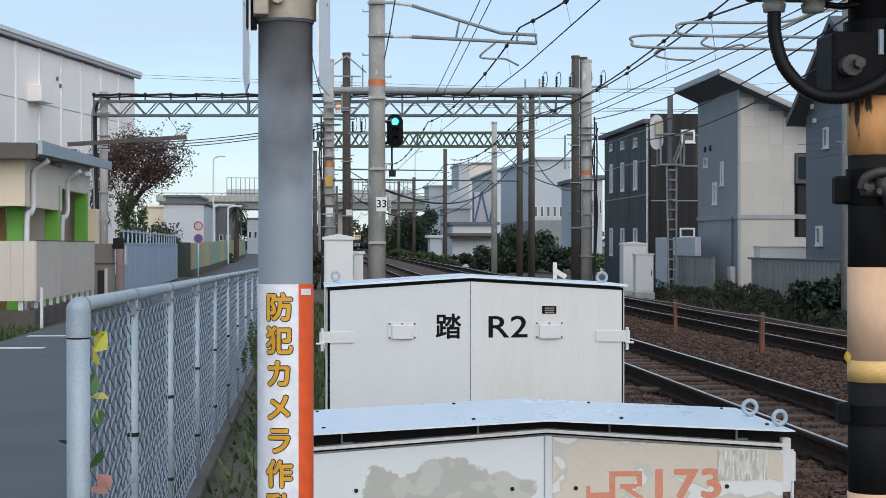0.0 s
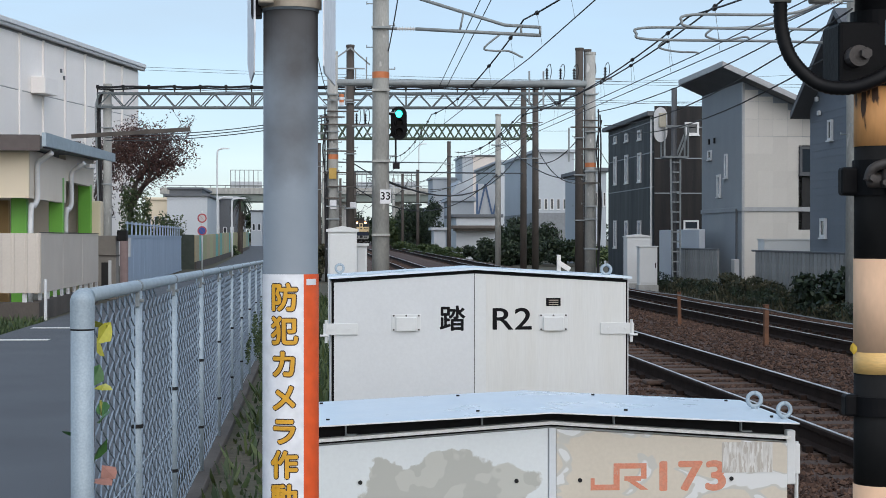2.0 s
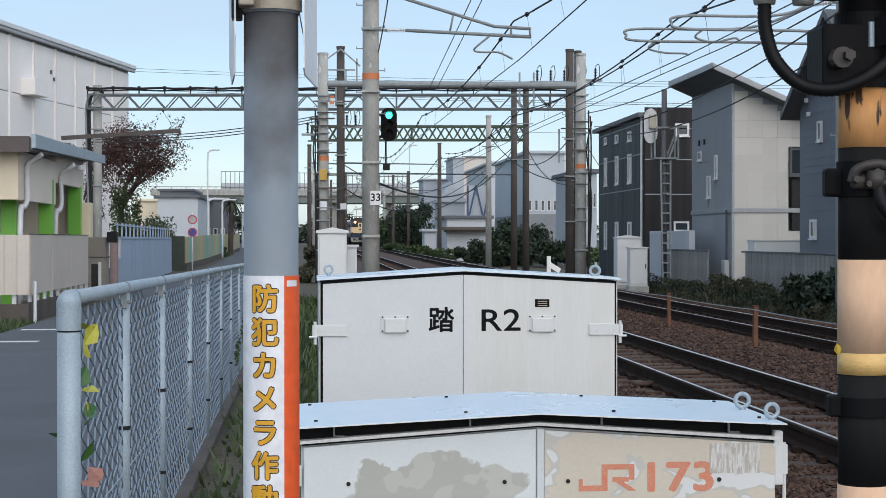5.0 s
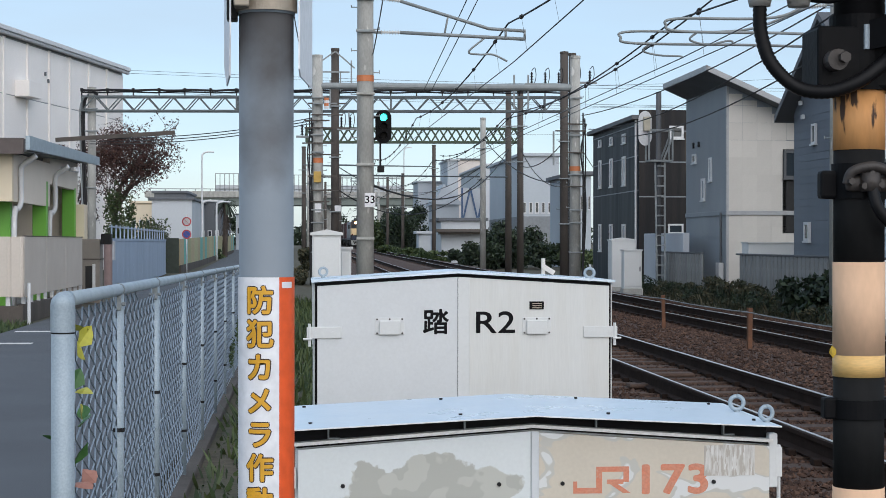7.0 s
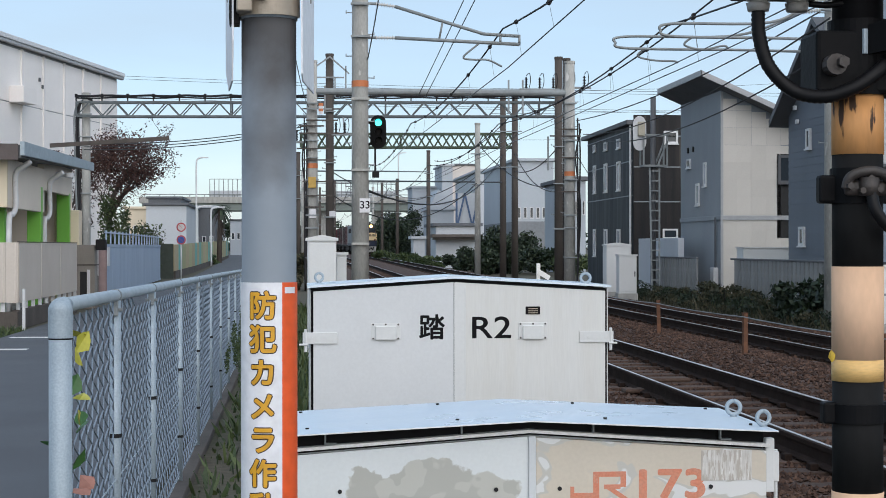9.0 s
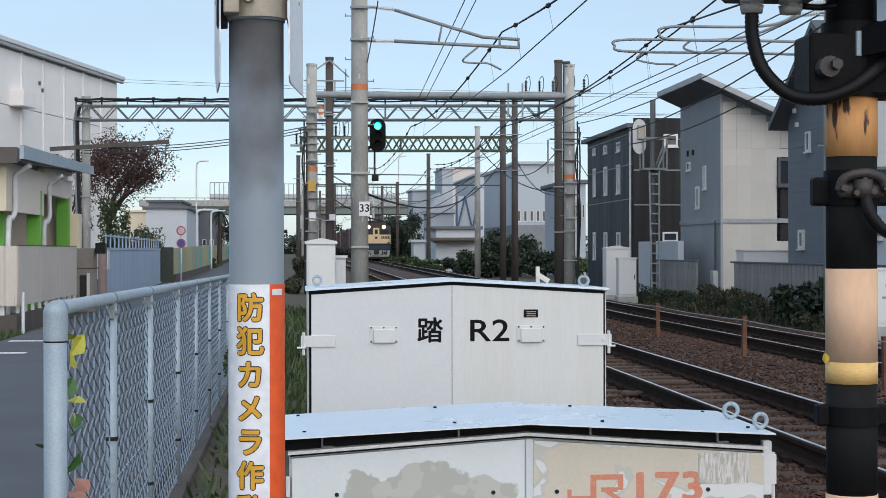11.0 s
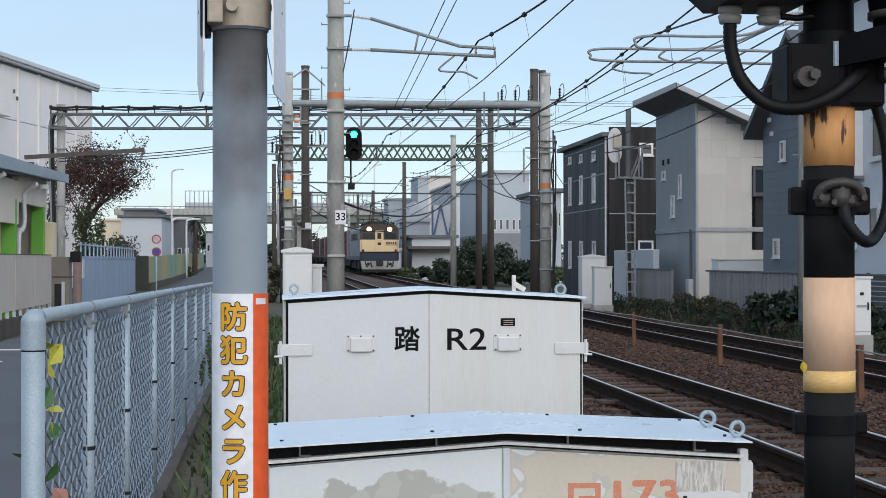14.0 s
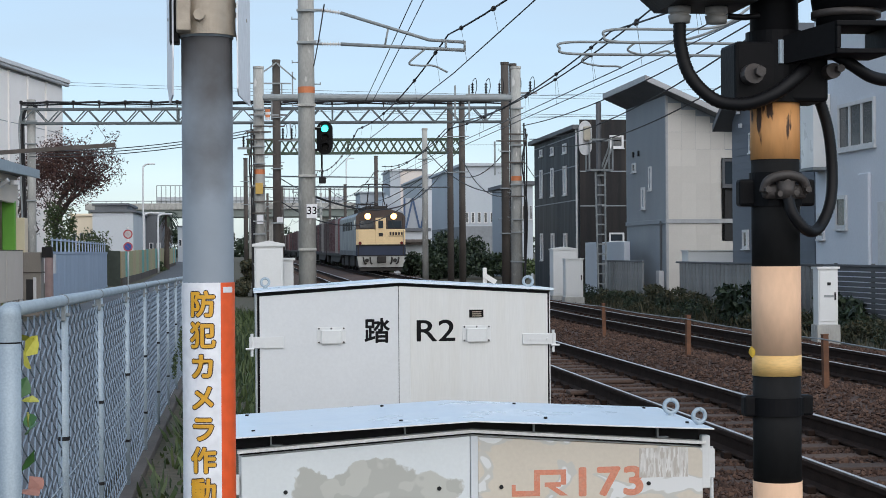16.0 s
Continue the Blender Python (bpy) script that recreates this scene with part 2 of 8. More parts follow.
sheet("crossing_pavement", [-12, -0.86, 2.5, 14], [-9, -3, 1.0, 3.4], lambda x, y: -0.03, ASPHALT, "asphalt of the level crossing by the tracks")
sheet("ballast", [x for x, _ in BED], spread(3.4, 620, 60, 1.5), lambda x, y: along(BED, x) + rise(y), BALLAST, "brown crushed stone ballast bed of two tracks")
bm = bmesh.new()
for y0, x0 in ((23.4, -4.0), (26.5, -4.05)):
    box(bm, (x0 - 0.5, y0, -0.046), (x0 + 0.22, y0 + 0.3, -0.044))
tagged(part("road_marking", bm, WHITE), "worn white painted lane marks on asphalt", "road marking", kind="structure")


def stones():
    """Loose crushed stones strewn over the bed, as one heap."""
    rng = np.random.default_rng(3)
    n = 95000
    y = 9 + 46 * rng.random(n) ** 1.5
    x = 1.9 + 8.2 * rng.random(n)
    keep = np.ones(n, bool)
    for c in (T1, T2):
        for s in (-1, 1):
            keep &= np.abs(x - c - s * GAUGE / 2) > 0.09
        on = (np.abs(x - c) < 1.0) & (((y - 3.0) % 0.62) < 0.24)
        keep &= ~(on & (rng.random(n) < 0.93))
    x, y = x[keep], y[keep]
    n = len(x)
    z = np.interp(x, [a for a, _ in BED], [b for _, b in BED]) + 0.0033 * np.maximum(0, y - 35)
    base = np.array([(1, 0, 0), (-1, 0, 0), (0, 1, 0), (0, -1, 0), (0, 0, 1), (0, 0, -1)], float)
    tri = np.array([(0, 2, 4), (2, 1, 4), (1, 3, 4), (3, 0, 4), (2, 0, 5), (1, 2, 5), (3, 1, 5), (0, 3, 5)])
    r = 0.013 + 0.017 * rng.random((n, 1, 1)) ** 1.5
    v = base[None] * r * (0.6 + 0.8 * rng.random((n, 6, 3)))
    v += rng.normal(0, 0.3, (n, 6, 3)) * r
    a = rng.random(n) * 6.28
    ca, sa = np.cos(a)[:, None], np.sin(a)[:, None]
    v = np.stack([v[..., 0] * ca - v[..., 1] * sa, v[..., 0] * sa + v[..., 1] * ca, v[..., 2] * 0.8], -1)
    v += np.stack([x, y, z + 0.012], -1)[:, None]
    f = (np.arange(n)[:, None, None] * 6 + tri[None]).reshape(-1, 3)
    me = bpy.data.meshes.new("ballast_stones")
    me.from_pydata(v.reshape(-1, 3).tolist(), [], f.tolist())
    me.materials.append(STONE_ISLAND)
    tagged(new("ballast_stones", me), "loose brown and grey crushed stones between rails", "ballast", kind="stuff")


def island_mat(name, a, b, c, rough=0.9):
    """A colour that differs from piece to piece of one mesh."""
    m = bpy.data.materials.new(name)
    m.use_nodes = True
    n, l = m.node_tree.nodes, m.node_tree.links
    g = n.new("ShaderNodeNewGeometry")
    r = n.new("ShaderNodeValToRGB")
    r.color_ramp.elements[0].color, r.color_ramp.elements[1].color = (*a, 1), (*c, 1)
    e = r.color_ramp.elements.new(0.55)
    e.color = (*b, 1)
    l.new(g.outputs["Random Per Island"], r.inputs[0])
    t = n.new("ShaderNodeTexNoise")
    t.inputs["Scale"].default_value = 40
    mx = n.new("ShaderNodeMix")
    mx.data_type, mx.blend_type = 'RGBA', 'MULTIPLY'
    mx.inputs[0].default_value = 0.4
    l.new(r.outputs[0], mx.inputs[6])
    l.new(t.outputs[0], mx.inputs[7])
    l.new(mx.outputs[2], n["Principled BSDF"].inputs["Base Color"])
    n["Principled BSDF"].inputs["Roughness"].default_value = rough
    return m


STONE_ISLAND = island_mat("mixed_ballast_stone", (0.03, 0.0145, 0.009), (0.07, 0.035, 0.0215), (0.135, 0.077, 0.051))
LEAF_GREEN = island_mat("green_leaves", (0.022, 0.045, 0.014), (0.05, 0.085, 0.022), (0.10, 0.13, 0.04), 0.6)
LEAF_DARK = island_mat("dark_evergreen_leaves", (0.007, 0.017, 0.009), (0.016, 0.034, 0.014), (0.04, 0.065, 0.025), 0.6)
LEAF_RED = island_mat("autumn_leaves", (0.03, 0.012, 0.011), (0.07, 0.026, 0.021), (0.14, 0.07, 0.05), 0.7)
LEAF_WEED = island_mat("dry_weeds", (0.02, 0.027, 0.013), (0.047, 0.053, 0.024), (0.12, 0.10, 0.055), 0.8)
LEAF_YELLOW = mat("yellow_leaf", (0.55, 0.52, 0.06), 0.5, bump=0)
LEAF_VINE = mat("vine_leaf", (0.06, 0.16, 0.04), 0.5, bump=0)
LEAF_DRY = mat("dry_pink_leaf", (0.42, 0.20, 0.15), 0.7, bump=0)
BARK = mat("bark", (0.07, 0.055, 0.045), 0.9, 0, (0.04, 0.032, 0.028), 8, 1, 40, 0.5)


# ---- tracks ----
def rail_profile(c):
    return [(c - 0.062, -0.155), (c + 0.062, -0.155), (c + 0.062, -0.145), (c + 0.009, -0.125), (c + 0.009, -0.045), (c + 0.0325, -0.035),
            (c + 0.0325, -0.004), (c - 0.0325, -0.004), (c - 0.0325, -0.035), (c - 0.009, -0.045), (c - 0.009, -0.125), (c - 0.062, -0.145)]


def track(name, c, label):
    t = thing(name, (c, 0, 0), label, "railway track", "pair of tracks", "structure")
    for s in (-1, 1):
        def bend(bm):
            bmesh.ops.bisect_plane(bm, geom=bm.verts[:] + bm.edges[:] + bm.faces[:], plane_co=(0, 35, 0), plane_no=(0, 1, 0))
            for v in bm.verts:
                v.co.z += rise(v.co.y)
            return bm
        r = part("rail", bend(prism(bmesh.new(), rail_profile(s * GAUGE / 2), -8, 620)), RAIL_SIDE, t, "rust-brown steel rail")
        part("railhead", bend(blk((s * GAUGE / 2 - 0.012 - 0.012 * s, -8, -0.005), (s * GAUGE / 2 + 0.022 - 0.006 * s, 620, 0.0), 0.0)), RAIL_TOP, r, "polished shiny running surface")
    bm = blk((-1.0, -0.115, -0.29), (1.0, 0.115, -0.168), 0.012)
    first = part("sleeper", bm, SLEEPER, t, m=pose(0, 3.12, 0))
    pads = bmesh.new()
    for s in (-1, 1):
        for q in (-1, 1):
            box(pads, (s * GAUGE / 2 + q * 0.1 - 0.03, -0.05, -0.17), (s * GAUGE / 2 + q * 0.1 + 0.03, 0.05, -0.12), 0.008)
    pad = part("rail_clip", pads, RAIL_SIDE, first, "dark steel rail clips")
    rest = bmesh.new()
    for i in range(1, 330):
        y = 3.12 + 0.62 * i
        if y < 62:
            ob = new("sleeper", first.data)
            ob.parent = t
            ob.matrix_basis = pose(random.uniform(-0.02, 0.02), y + random.uniform(-0.02, 0.02), random.uniform(-0.012, 0.004) + rise(y), 0, 0, random.uniform(-0.8, 0.8))
            if y < 40:
                p = new("rail_clip", pad.data)
                p.parent = ob
        else:
            box(rest, (-1.0, y - 0.115, -0.29 + rise(y)), (1.0, y + 0.115, -0.168 + rise(y)))
    tagged(part("far_sleepers", rest, SLEEPER, t), kind="stuff")


track("track_1", T1, "single railway track with worn sleepers on brown ballast")
track("track_2", T2, "single railway track further from the lane on brown ballast")
stones()
for x, y, w in ((T1 - 0.55, 17.2, 0.4), (T1 + 0.05, 18.6, 0.5)):
    tagged(part("track_block", blk((x - w / 2, y, -0.17), (x + w / 2, y + 0.26, -0.12), 0.02), SLEEPER), "worn timber block between the rails", "track device")
tagged(part("rail_joint_box", blk((T1 + GAUGE / 2 + 0.05, 14.2, -0.16), (T1 + GAUGE / 2 + 0.13, 14.75, -0.02), 0.01), RAIL_SIDE), "dark steel joint plate bolted beside rail", "rail joint")


def rope_fence():
    f = thing("rope_fence", (5.98, 0, -0.06), "rusty steel posts carrying a thin cable between tracks", "barrier")
    ys = (11.0, 16.2, 21.5, 26.7, 31.9, 37.1, 42.3, 47.5)
    for y in ys:
        p = part("post", prism(bmesh.new(), [(-0.029, 0), (0.029, 0), (0.029, 0.56), (-0.029, 0.56)], -0.029, 0.029), RUST, f, m=pose(0, y, 0, random.uniform(-2, 2), random.uniform(-2, 2), random.uniform(-9, 9)))
        part("cap", blk((-0.034, -0.034, 0.555), (0.034, 0.034, 0.572), 0.007), RUST, p)
    for z in (0.52,):
        bm = bmesh.new()
        pts = []
        for a, b in zip(ys, ys[1:]):
            pts += sag((-0.04, a, z), (-0.04, b, z), 0.02, 6)[:-1]
        tube(bm, pts, 0.008, 5)
        part("cable", bm, GALV_DULL, f)


rope_fence()


# ---- text ----
def lettering(name, body, size, material, parent, m, spacing=1.0, bold=0.0, thick=0.0006, bend=0.0, stack=0.0, label="", heavy=0.0):
    """Letters as a mesh; stack sets them one under another, bend wraps them round an upright pole of that radius."""
    pieces = list(body) if stack else [body]
    bm = bmesh.new()
    for i, s in enumerate(pieces):
        cu = bpy.data.curves.new(name, 'FONT')
        cu.body, cu.size, cu.align_x, cu.align_y = s, size, 'CENTER', 'CENTER'
        cu.space_character, cu.offset, cu.extrude = spacing, bold, thick
        tmp = new("tmp", cu)
        dg = bpy.context.evaluated_depsgraph_get()
        me = bpy.data.meshes.new_from_object(tmp.evaluated_get(dg))
        bpy.data.objects.remove(tmp)
        for v in me.vertices:
            v.co.y -= i * stack
        if heavy:
            for k in range(8):
                a = k * math.pi / 4
                dup = me.copy()
                for v in dup.vertices:
                    v.co += Vector((math.cos(a) * heavy, math.sin(a) * heavy, 0.00002 * (k + 1)))
                bm.from_mesh(dup)
                bpy.data.meshes.remove(dup)
        bm.from_mesh(me)
        bpy.data.meshes.remove(me)
    if bend:
        bmesh.ops.subdivide_edges(bm, edges=[e for e in bm.edges if abs(e.verts[0].co.x - e.verts[1].co.x) > 0.006], cuts=3)
        for v in bm.verts:
            a, r = v.co.x / bend, bend + v.co.z
            v.co.x, v.co.z = math.sin(a) * r, math.cos(a) * r
    ob = part(name, bm, material, parent, label)
    ob.matrix_basis = m
    return ob


# ---- chain-link fence ----
MESH_WIRE = mat("weathered_mesh_wire", (0.27, 0.32, 0.375), 0.4, 0.25, (0.18, 0.22, 0.265), 5, 0.9, 140, 0.05)


def chain_fence():
    ys = [5.22, 6.78, 8.46, 10.4, 12.25, 14.1, 15.9] + [17.8 + 1.85 * i for i in range(16)]
    fx = -0.735

    def top(y):
        return 1.242 - 0.0082 * (y - 5.22)
    f = thing("chain_link_fence", (fx, 0, -0.1), "galvanised steel chain-link fence along the lane, vines on its end", "fence", kind="")
    o = 0.1
    bm = bmesh.new()
    e = ys[0]
    zc = top(e) + o - 0.045
    rod(bm, (0, e, 0), (0, e, zc), 0.0365, 24)
    end = part("end_post", bm, GALV, f, "thick galvanised end post", True)
    bm = bmesh.new()
    rod(bm, (0, e, zc - 0.085), (0, e, zc), 0.0385, 24, cap=False)
    g = bmesh.ops.create_uvsphere(bm, u_segments=24, v_segments=12, radius=0.0385)
    bmesh.ops.transform(bm, matrix=Matrix.Translation((0, e, zc)), verts=g["verts"])
    rod(bm, (0, e, top(e) + o - 0.03), (0, e + 0.09, top(e) + o - 0.031), 0.0275, 18)
    part("corner_cap", bm, GALV, end, "rounded corner fitting", True)
    bm = bmesh.new()
    rod(bm, (0, e, zc - 0.09), (0, e, zc - 0.085), 0.037, 24)
    part("cap_joint", bm, DARK, end, "dark joint under the cap", True)
    bm = bmesh.new()
    tube(bm, [(0, y, top(y) + o - 0.03) for y in ys], 0.024, 12)
    part("top_rail", bm, GALV, f, "round galvanised top rail", True)
    for y in ys[1:]:
        bm = bmesh.new()
        rod(bm, (0.0, y, 0), (0.0, y, top(y) + o - 0.05), 0.0225, 12)
        p = part("post", bm, GALV, f, smooth=True)
        bm = bmesh.new()
        rod(bm, (0, y - 0.017, top(y) + o - 0.03), (0, y + 0.017, top(y) + o - 0.03), 0.0265, 14)
        box(bm, (-0.014, y - 0.03, top(y) + o - 0.115), (0.014, y + 0.03, top(y) + o - 0.03), 0.005)
        rod(bm, (-0.03, y - 0.012, top(y) + o - 0.088), (0.03, y - 0.012, top(y) + o - 0.088), 0.008, 6)
        part("clamp", bm, GALV_DULL, p)
        for zz in (0.30, 0.72):
            bm = bmesh.new()
            rod(bm, (0, y, zz), (0, y, zz + 0.016), 0.0265, 10)
            part("tie_band", bm, DARK, p)
    rng = random.Random(5)
    for a, b in zip(ys, ys[1:]):
        if a > 30:
            step, w = 0.12, 0.0036
        else:
            step, w = 0.084, 0.0031
        me = bpy.data.meshes.new("mesh_panel")
        vs, fs = [], []
        n = int((b - a) / step)
        hz = step * 0.52
        bulge = rng.uniform(-0.012, 0.012)
        for i in range(1, n):
            y = a + (b - a) * i / n
            k = 0
            z = 0.05
            h = top(y) + o - 0.05
            while z < h:
                s = 1 if ((k + i) % 2) else -1
                yy = y + s * step * 0.5
                off = bulge * math.sin(math.pi * (y - a) / (b - a)) + (0.004 if k % 2 else -0.004)
                j = len(vs)
                ww = w
                vs += [(off - ww, yy, z), (off, yy - ww, z), (off + ww, yy, z), (off, yy + ww, z)]
                if k:
                    for q in range(4):
                        fs.append((j - 4 + q, j - 4 + (q + 1) % 4, j + (q + 1) % 4, j + q))
                z += hz
                k += 1
        me.from_pydata(vs, [], fs)
        me.materials.append(MESH_WIRE)
        ob = new("mesh_panel", me)
        ob.parent = f
        ob["label"] = "woven diamond wire mesh"
    for zz in (0.06, 0.55):
        bm = bmesh.new()
        tube(bm, [(0.004, y, zz) for y in ys], 0.003, 5)
        part("tension_wire", bm, GALV, f)
    bm = blk((-0.07, 5.12, -0.08), (0.07, 45.7, 0.03), 0.01)
    part("base_kerb", bm, CONCRETE_DK, f, "low concrete kerb under the mesh")
    return f, fx


FENCE, FX = chain_fence()


def leaf(bm, p, s, rng):
    """A pointed, folded leaf of two halves."""
    m = Matrix.Translation(p) @ Euler((rng.uniform(0, 6.3), rng.uniform(-0.8, 0.8), rng.uniform(0, 6.3))).to_matrix().to_4x4()
    pts = [(0, -0.5, 0), (0, 0.55, 0.06), (-0.38, -0.05, 0.12), (-0.25, 0.28, 0.1), (0.38, -0.05, 0.12), (0.25, 0.28, 0.1), (0, 0.05, 0)]
    v = [bm.verts.new(m @ (Vector(q) * s)) for q in pts]
    bm.faces.new((v[0], v[6], v[2]))
    bm.faces.new((v[2], v[6], v[3]))
    bm.faces.new((v[3], v[6], v[1]))
    bm.faces.new((v[0], v[4], v[6]))
    bm.faces.new((v[4], v[5], v[6]))
    bm.faces.new((v[5], v[1], v[6]))


def vine():
    v = thing("climbing_vine", (FX, 5.27, -0.08), "thin vine with yellowing leaves climbing the fence end post", "plant")
    rng = random.Random(8)
    bm = bmesh.new()
    line = smoothline([(0.01, 0.02, 0.02), (0.03, 0.05, 0.3), (-0.01, 0.1, 0.55), (0.02, 0.06, 0.8), (0.01, 0.12, 1.02), (0.02, 0.07, 1.2)], 6)
    tube(bm, line, 0.003, 5)
    part("stem", bm, BARK, v)
    for z, y, x, s, m in ((1.17, 0.06, 0.05, 0.055, LEAF_YELLOW), (1.13, 0.05, 0.045, 0.05, LEAF_YELLOW), (1.19, 0.09, 0.03, 0.05, LEAF_YELLOW), (1.0, 0.07, 0.05, 0.05, LEAF_YELLOW), (1.03, 0.1, 0.02, 0.05, LEAF_VINE),
                          (0.93, 0.05, 0.04, 0.045, LEAF_YELLOW), (0.89, 0.2, 0.03, 0.05, LEAF_VINE), (0.9, 0.3, 0.02, 0.045, LEAF_VINE), (0.85, -0.0, -0.045, 0.04, LEAF_VINE),
                          (0.8, 0.06, 0.04, 0.05, LEAF_VINE), (0.68, 0.22, 0.03, 0.06, LEAF_DRY), (0.7, 0.26, 0.04, 0.05, LEAF_DRY), (0.62, 0.08, 0.05, 0.06, LEAF_VINE),
                          (0.58, 0.12, 0.05, 0.06, LEAF_VINE), (0.5, 0.1, 0.05, 0.06, LEAF_VINE), (0.44, 0.2, 0.04, 0.06, LEAF_YELLOW)):
        b = bmesh.new()
        leaf(b, (0, 0, 0), s * 1.6, rng)
        part("leaf", b, m, v, m=pose(x, y, z))


vine()


# ---- foliage ----
def clump(rng, centre, radii, n, size, floor=None):
    """Scattered small leaves through an uneven blob: points and quads."""
    c = np.array(centre)
    k = max(3, n // 160)
    u = rng.normal(size=(k, 3))
    u /= np.linalg.norm(u, axis=1)[:, None]
    sub = u * (0.35 + 0.6 * rng.random((k, 1))) * np.array(radii)
    pick = rng.integers(0, k, n)
    d = rng.normal(size=(n, 3))
    d /= np.linalg.norm(d, axis=1)[:, None]
    p = c + sub[pick] + d * (rng.random((n, 1)) ** 0.5) * np.array(radii) * 0.36
    if floor is not None:
        p = p[p[:, 2] > floor]
    n = len(p)
    a = rng.normal(size=(n, 3))
    a /= np.linalg.norm(a, axis=1)[:, None]
    b = np.cross(a, rng.normal(size=(n, 3)))
    b /= np.linalg.norm(b, axis=1)[:, None]
    s = size * (0.6 + 0.8 * rng.random((n, 1)))
    q = np.stack([p - a * s, p - b * s * 0.5, p + a * s, p + b * s * 0.5], 1)
    return q.reshape(-1, 3)


def leafmesh(name, quads, material, parent=None, kind=""):
    v = np.concatenate(quads)
    me = bpy.data.meshes.new(name)
    me.from_pydata(v.tolist(), [], np.arange(len(v)).reshape(-1, 4).tolist())
    me.materials.append(material)
    ob = new(name, me)
    if parent is not None:
        ob.parent = parent
    return ob


def limbs(bm, rng, base, height, spread_, r, depth=3, tips=None, d=None):
    """A tapered trunk that forks."""
    d = d or Vector((0, 0, 1))
    p = Vector(base)
    n = 4
    for i in range(n):
        q = p + (d + Vector((rng.uniform(-1, 1), rng.uniform(-1, 1), rng.uniform(-0.3, 0.5))) * 0.22).normalized() * height / n
        rod(bm, p, q, r * (1 - 0.45 * i / n), 6 if depth > 1 else 4, r * (1 - 0.45 * (i + 1) / n))
        if depth and i >= 1:
            for _ in range(1 if depth < 3 else 2):
                a = rng.uniform(0, 6.3)
                nd = (d * 0.8 + Vector((math.cos(a), math.sin(a), rng.uniform(-0.1, 0.4))) * spread_).normalized()
                limbs(bm, rng, q, height * rng.uniform(0.45, 0.65), spread_, r * 0.45, depth - 1, tips, nd)
        p = q
    if tips is not None:
        tips.append(p.copy())


def tree(name, loc, height, radii, crown_z, n, size, leafmat, label, seed, trunk_h=None, r=0.16, lean=0.0):
    t = thing(name, loc, label, "tree")
    rng = random.Random(seed)
    nr = np.random.default_rng(seed)
    bm = bmesh.new()
    tips = []
    limbs(bm, rng, (0, 0, 0), trunk_h or height * 0.6, 0.75, r, 3, tips)
    part("trunk", bm, BARK, t, "dark branching trunk")
    quads = [clump(nr, (lean, 0, crown_z), radii, n, size)]
    for p in tips:
        quads.append(clump(nr, p, (0.5, 0.5, 0.45), max(12, n // (5 * len(tips))), size))
    leafmesh("crown", quads, leafmat, t)
    return t


def bush(name, loc, radii, n, size, leafmat, label, seed, group=""):
    t = thing(name, loc, label, "bush", group)
    nr = np.random.default_rng(seed)
    rng = random.Random(seed)
    bm = bmesh.new()
    for _ in range(5):
        rod(bm, (0, 0, 0), (rng.uniform(-1, 1) * radii[0] * 0.6, rng.uniform(-1, 1) * radii[1] * 0.6, radii[2] * rng.uniform(0.8, 1.5)), 0.03, 5, 0.008)
    part("stems", bm, BARK, t)
    leafmesh("foliage", [clump(nr, (0, 0, radii[2] * 0.95), radii, n, size, 0.0)], leafmat, t)
    return t


def weeds(name, x0, x1, y0, y1, n, h, material, label, seed, z=-0.25):
    """Upright narrow blades and small leaves over a strip of ground."""
    nr = np.random.default_rng(seed)
    p = np.stack([nr.uniform(x0, x1, n), nr.uniform(y0, y1, n), np.full(n, z)], 1)
    hh = h * (0.3 + 0.9 * nr.random((n, 1)) ** 2)
    lean = nr.normal(0, 0.35, (n, 3)) * hh
    lean[:, 2] = hh[:, 0]
    a = nr.random(n) * 6.28
    side = np.stack([np.cos(a), np.sin(a), np.zeros(n)], 1) * (0.008 + 0.014 * nr.random((n, 1)))
    q = np.stack([p - side, p + side, p + lean * 0.6 + side * 1.4, p + lean - side * 0.1], 1)
    blades = q.reshape(-1, 3)
    m = int(n * 0.8)
    c = p[:m] + lean[:m] * nr.random((m, 1)) * 1.05
    u = nr.normal(size=(m, 3))
    u /= np.linalg.norm(u, axis=1)[:, None]
    w = np.cross(u, nr.normal(size=(m, 3)))
    w /= np.linalg.norm(w, axis=1)[:, None]
    s = h * 0.07 * (0.5 + nr.random((m, 1)))
    leaves = np.stack([c - u * s, c - w * s * 0.5, c + u * s, c + w * s * 0.5], 1).reshape(-1, 3)
    ob = leafmesh(name, [blades, leaves], material)
    return tagged(ob, label, "weeds", kind="stuff")


nr0 = np.random.default_rng(31)
tagged(leafmesh("ivy", [clump(nr0, (-0.56 + 0.05 * math.sin(3 * y), y, 0.02 + 0.2 * abs(math.sin(1.7 * y)) + (0.04 * (y - 9))), (0.06, 0.4, 0.14 + 0.028 * (y - 9)), 260, 0.013, -0.14) for y in np.arange(14.5, 26, 0.5)], LEAF_GREEN),
       "green ivy and weeds growing along the fence foot", "weeds", kind="stuff")
weeds("weeds", -0.62, -0.3, 9, 40, 900, 0.18, LEAF_GREEN, "green weeds growing along the foot of the fence", 1, -0.15)
weeds("weeds", -0.5, 1.6, 13, 40, 9000, 0.3, LEAF_GREEN, "low green weeds behind the equipment cabinets", 2, -0.2)
weeds("weeds", 10.6, 11.9, 24, 56, 3200, 0.3, LEAF_WEED, "tangled dull weeds in front of the metal fence", 3, -0.3)
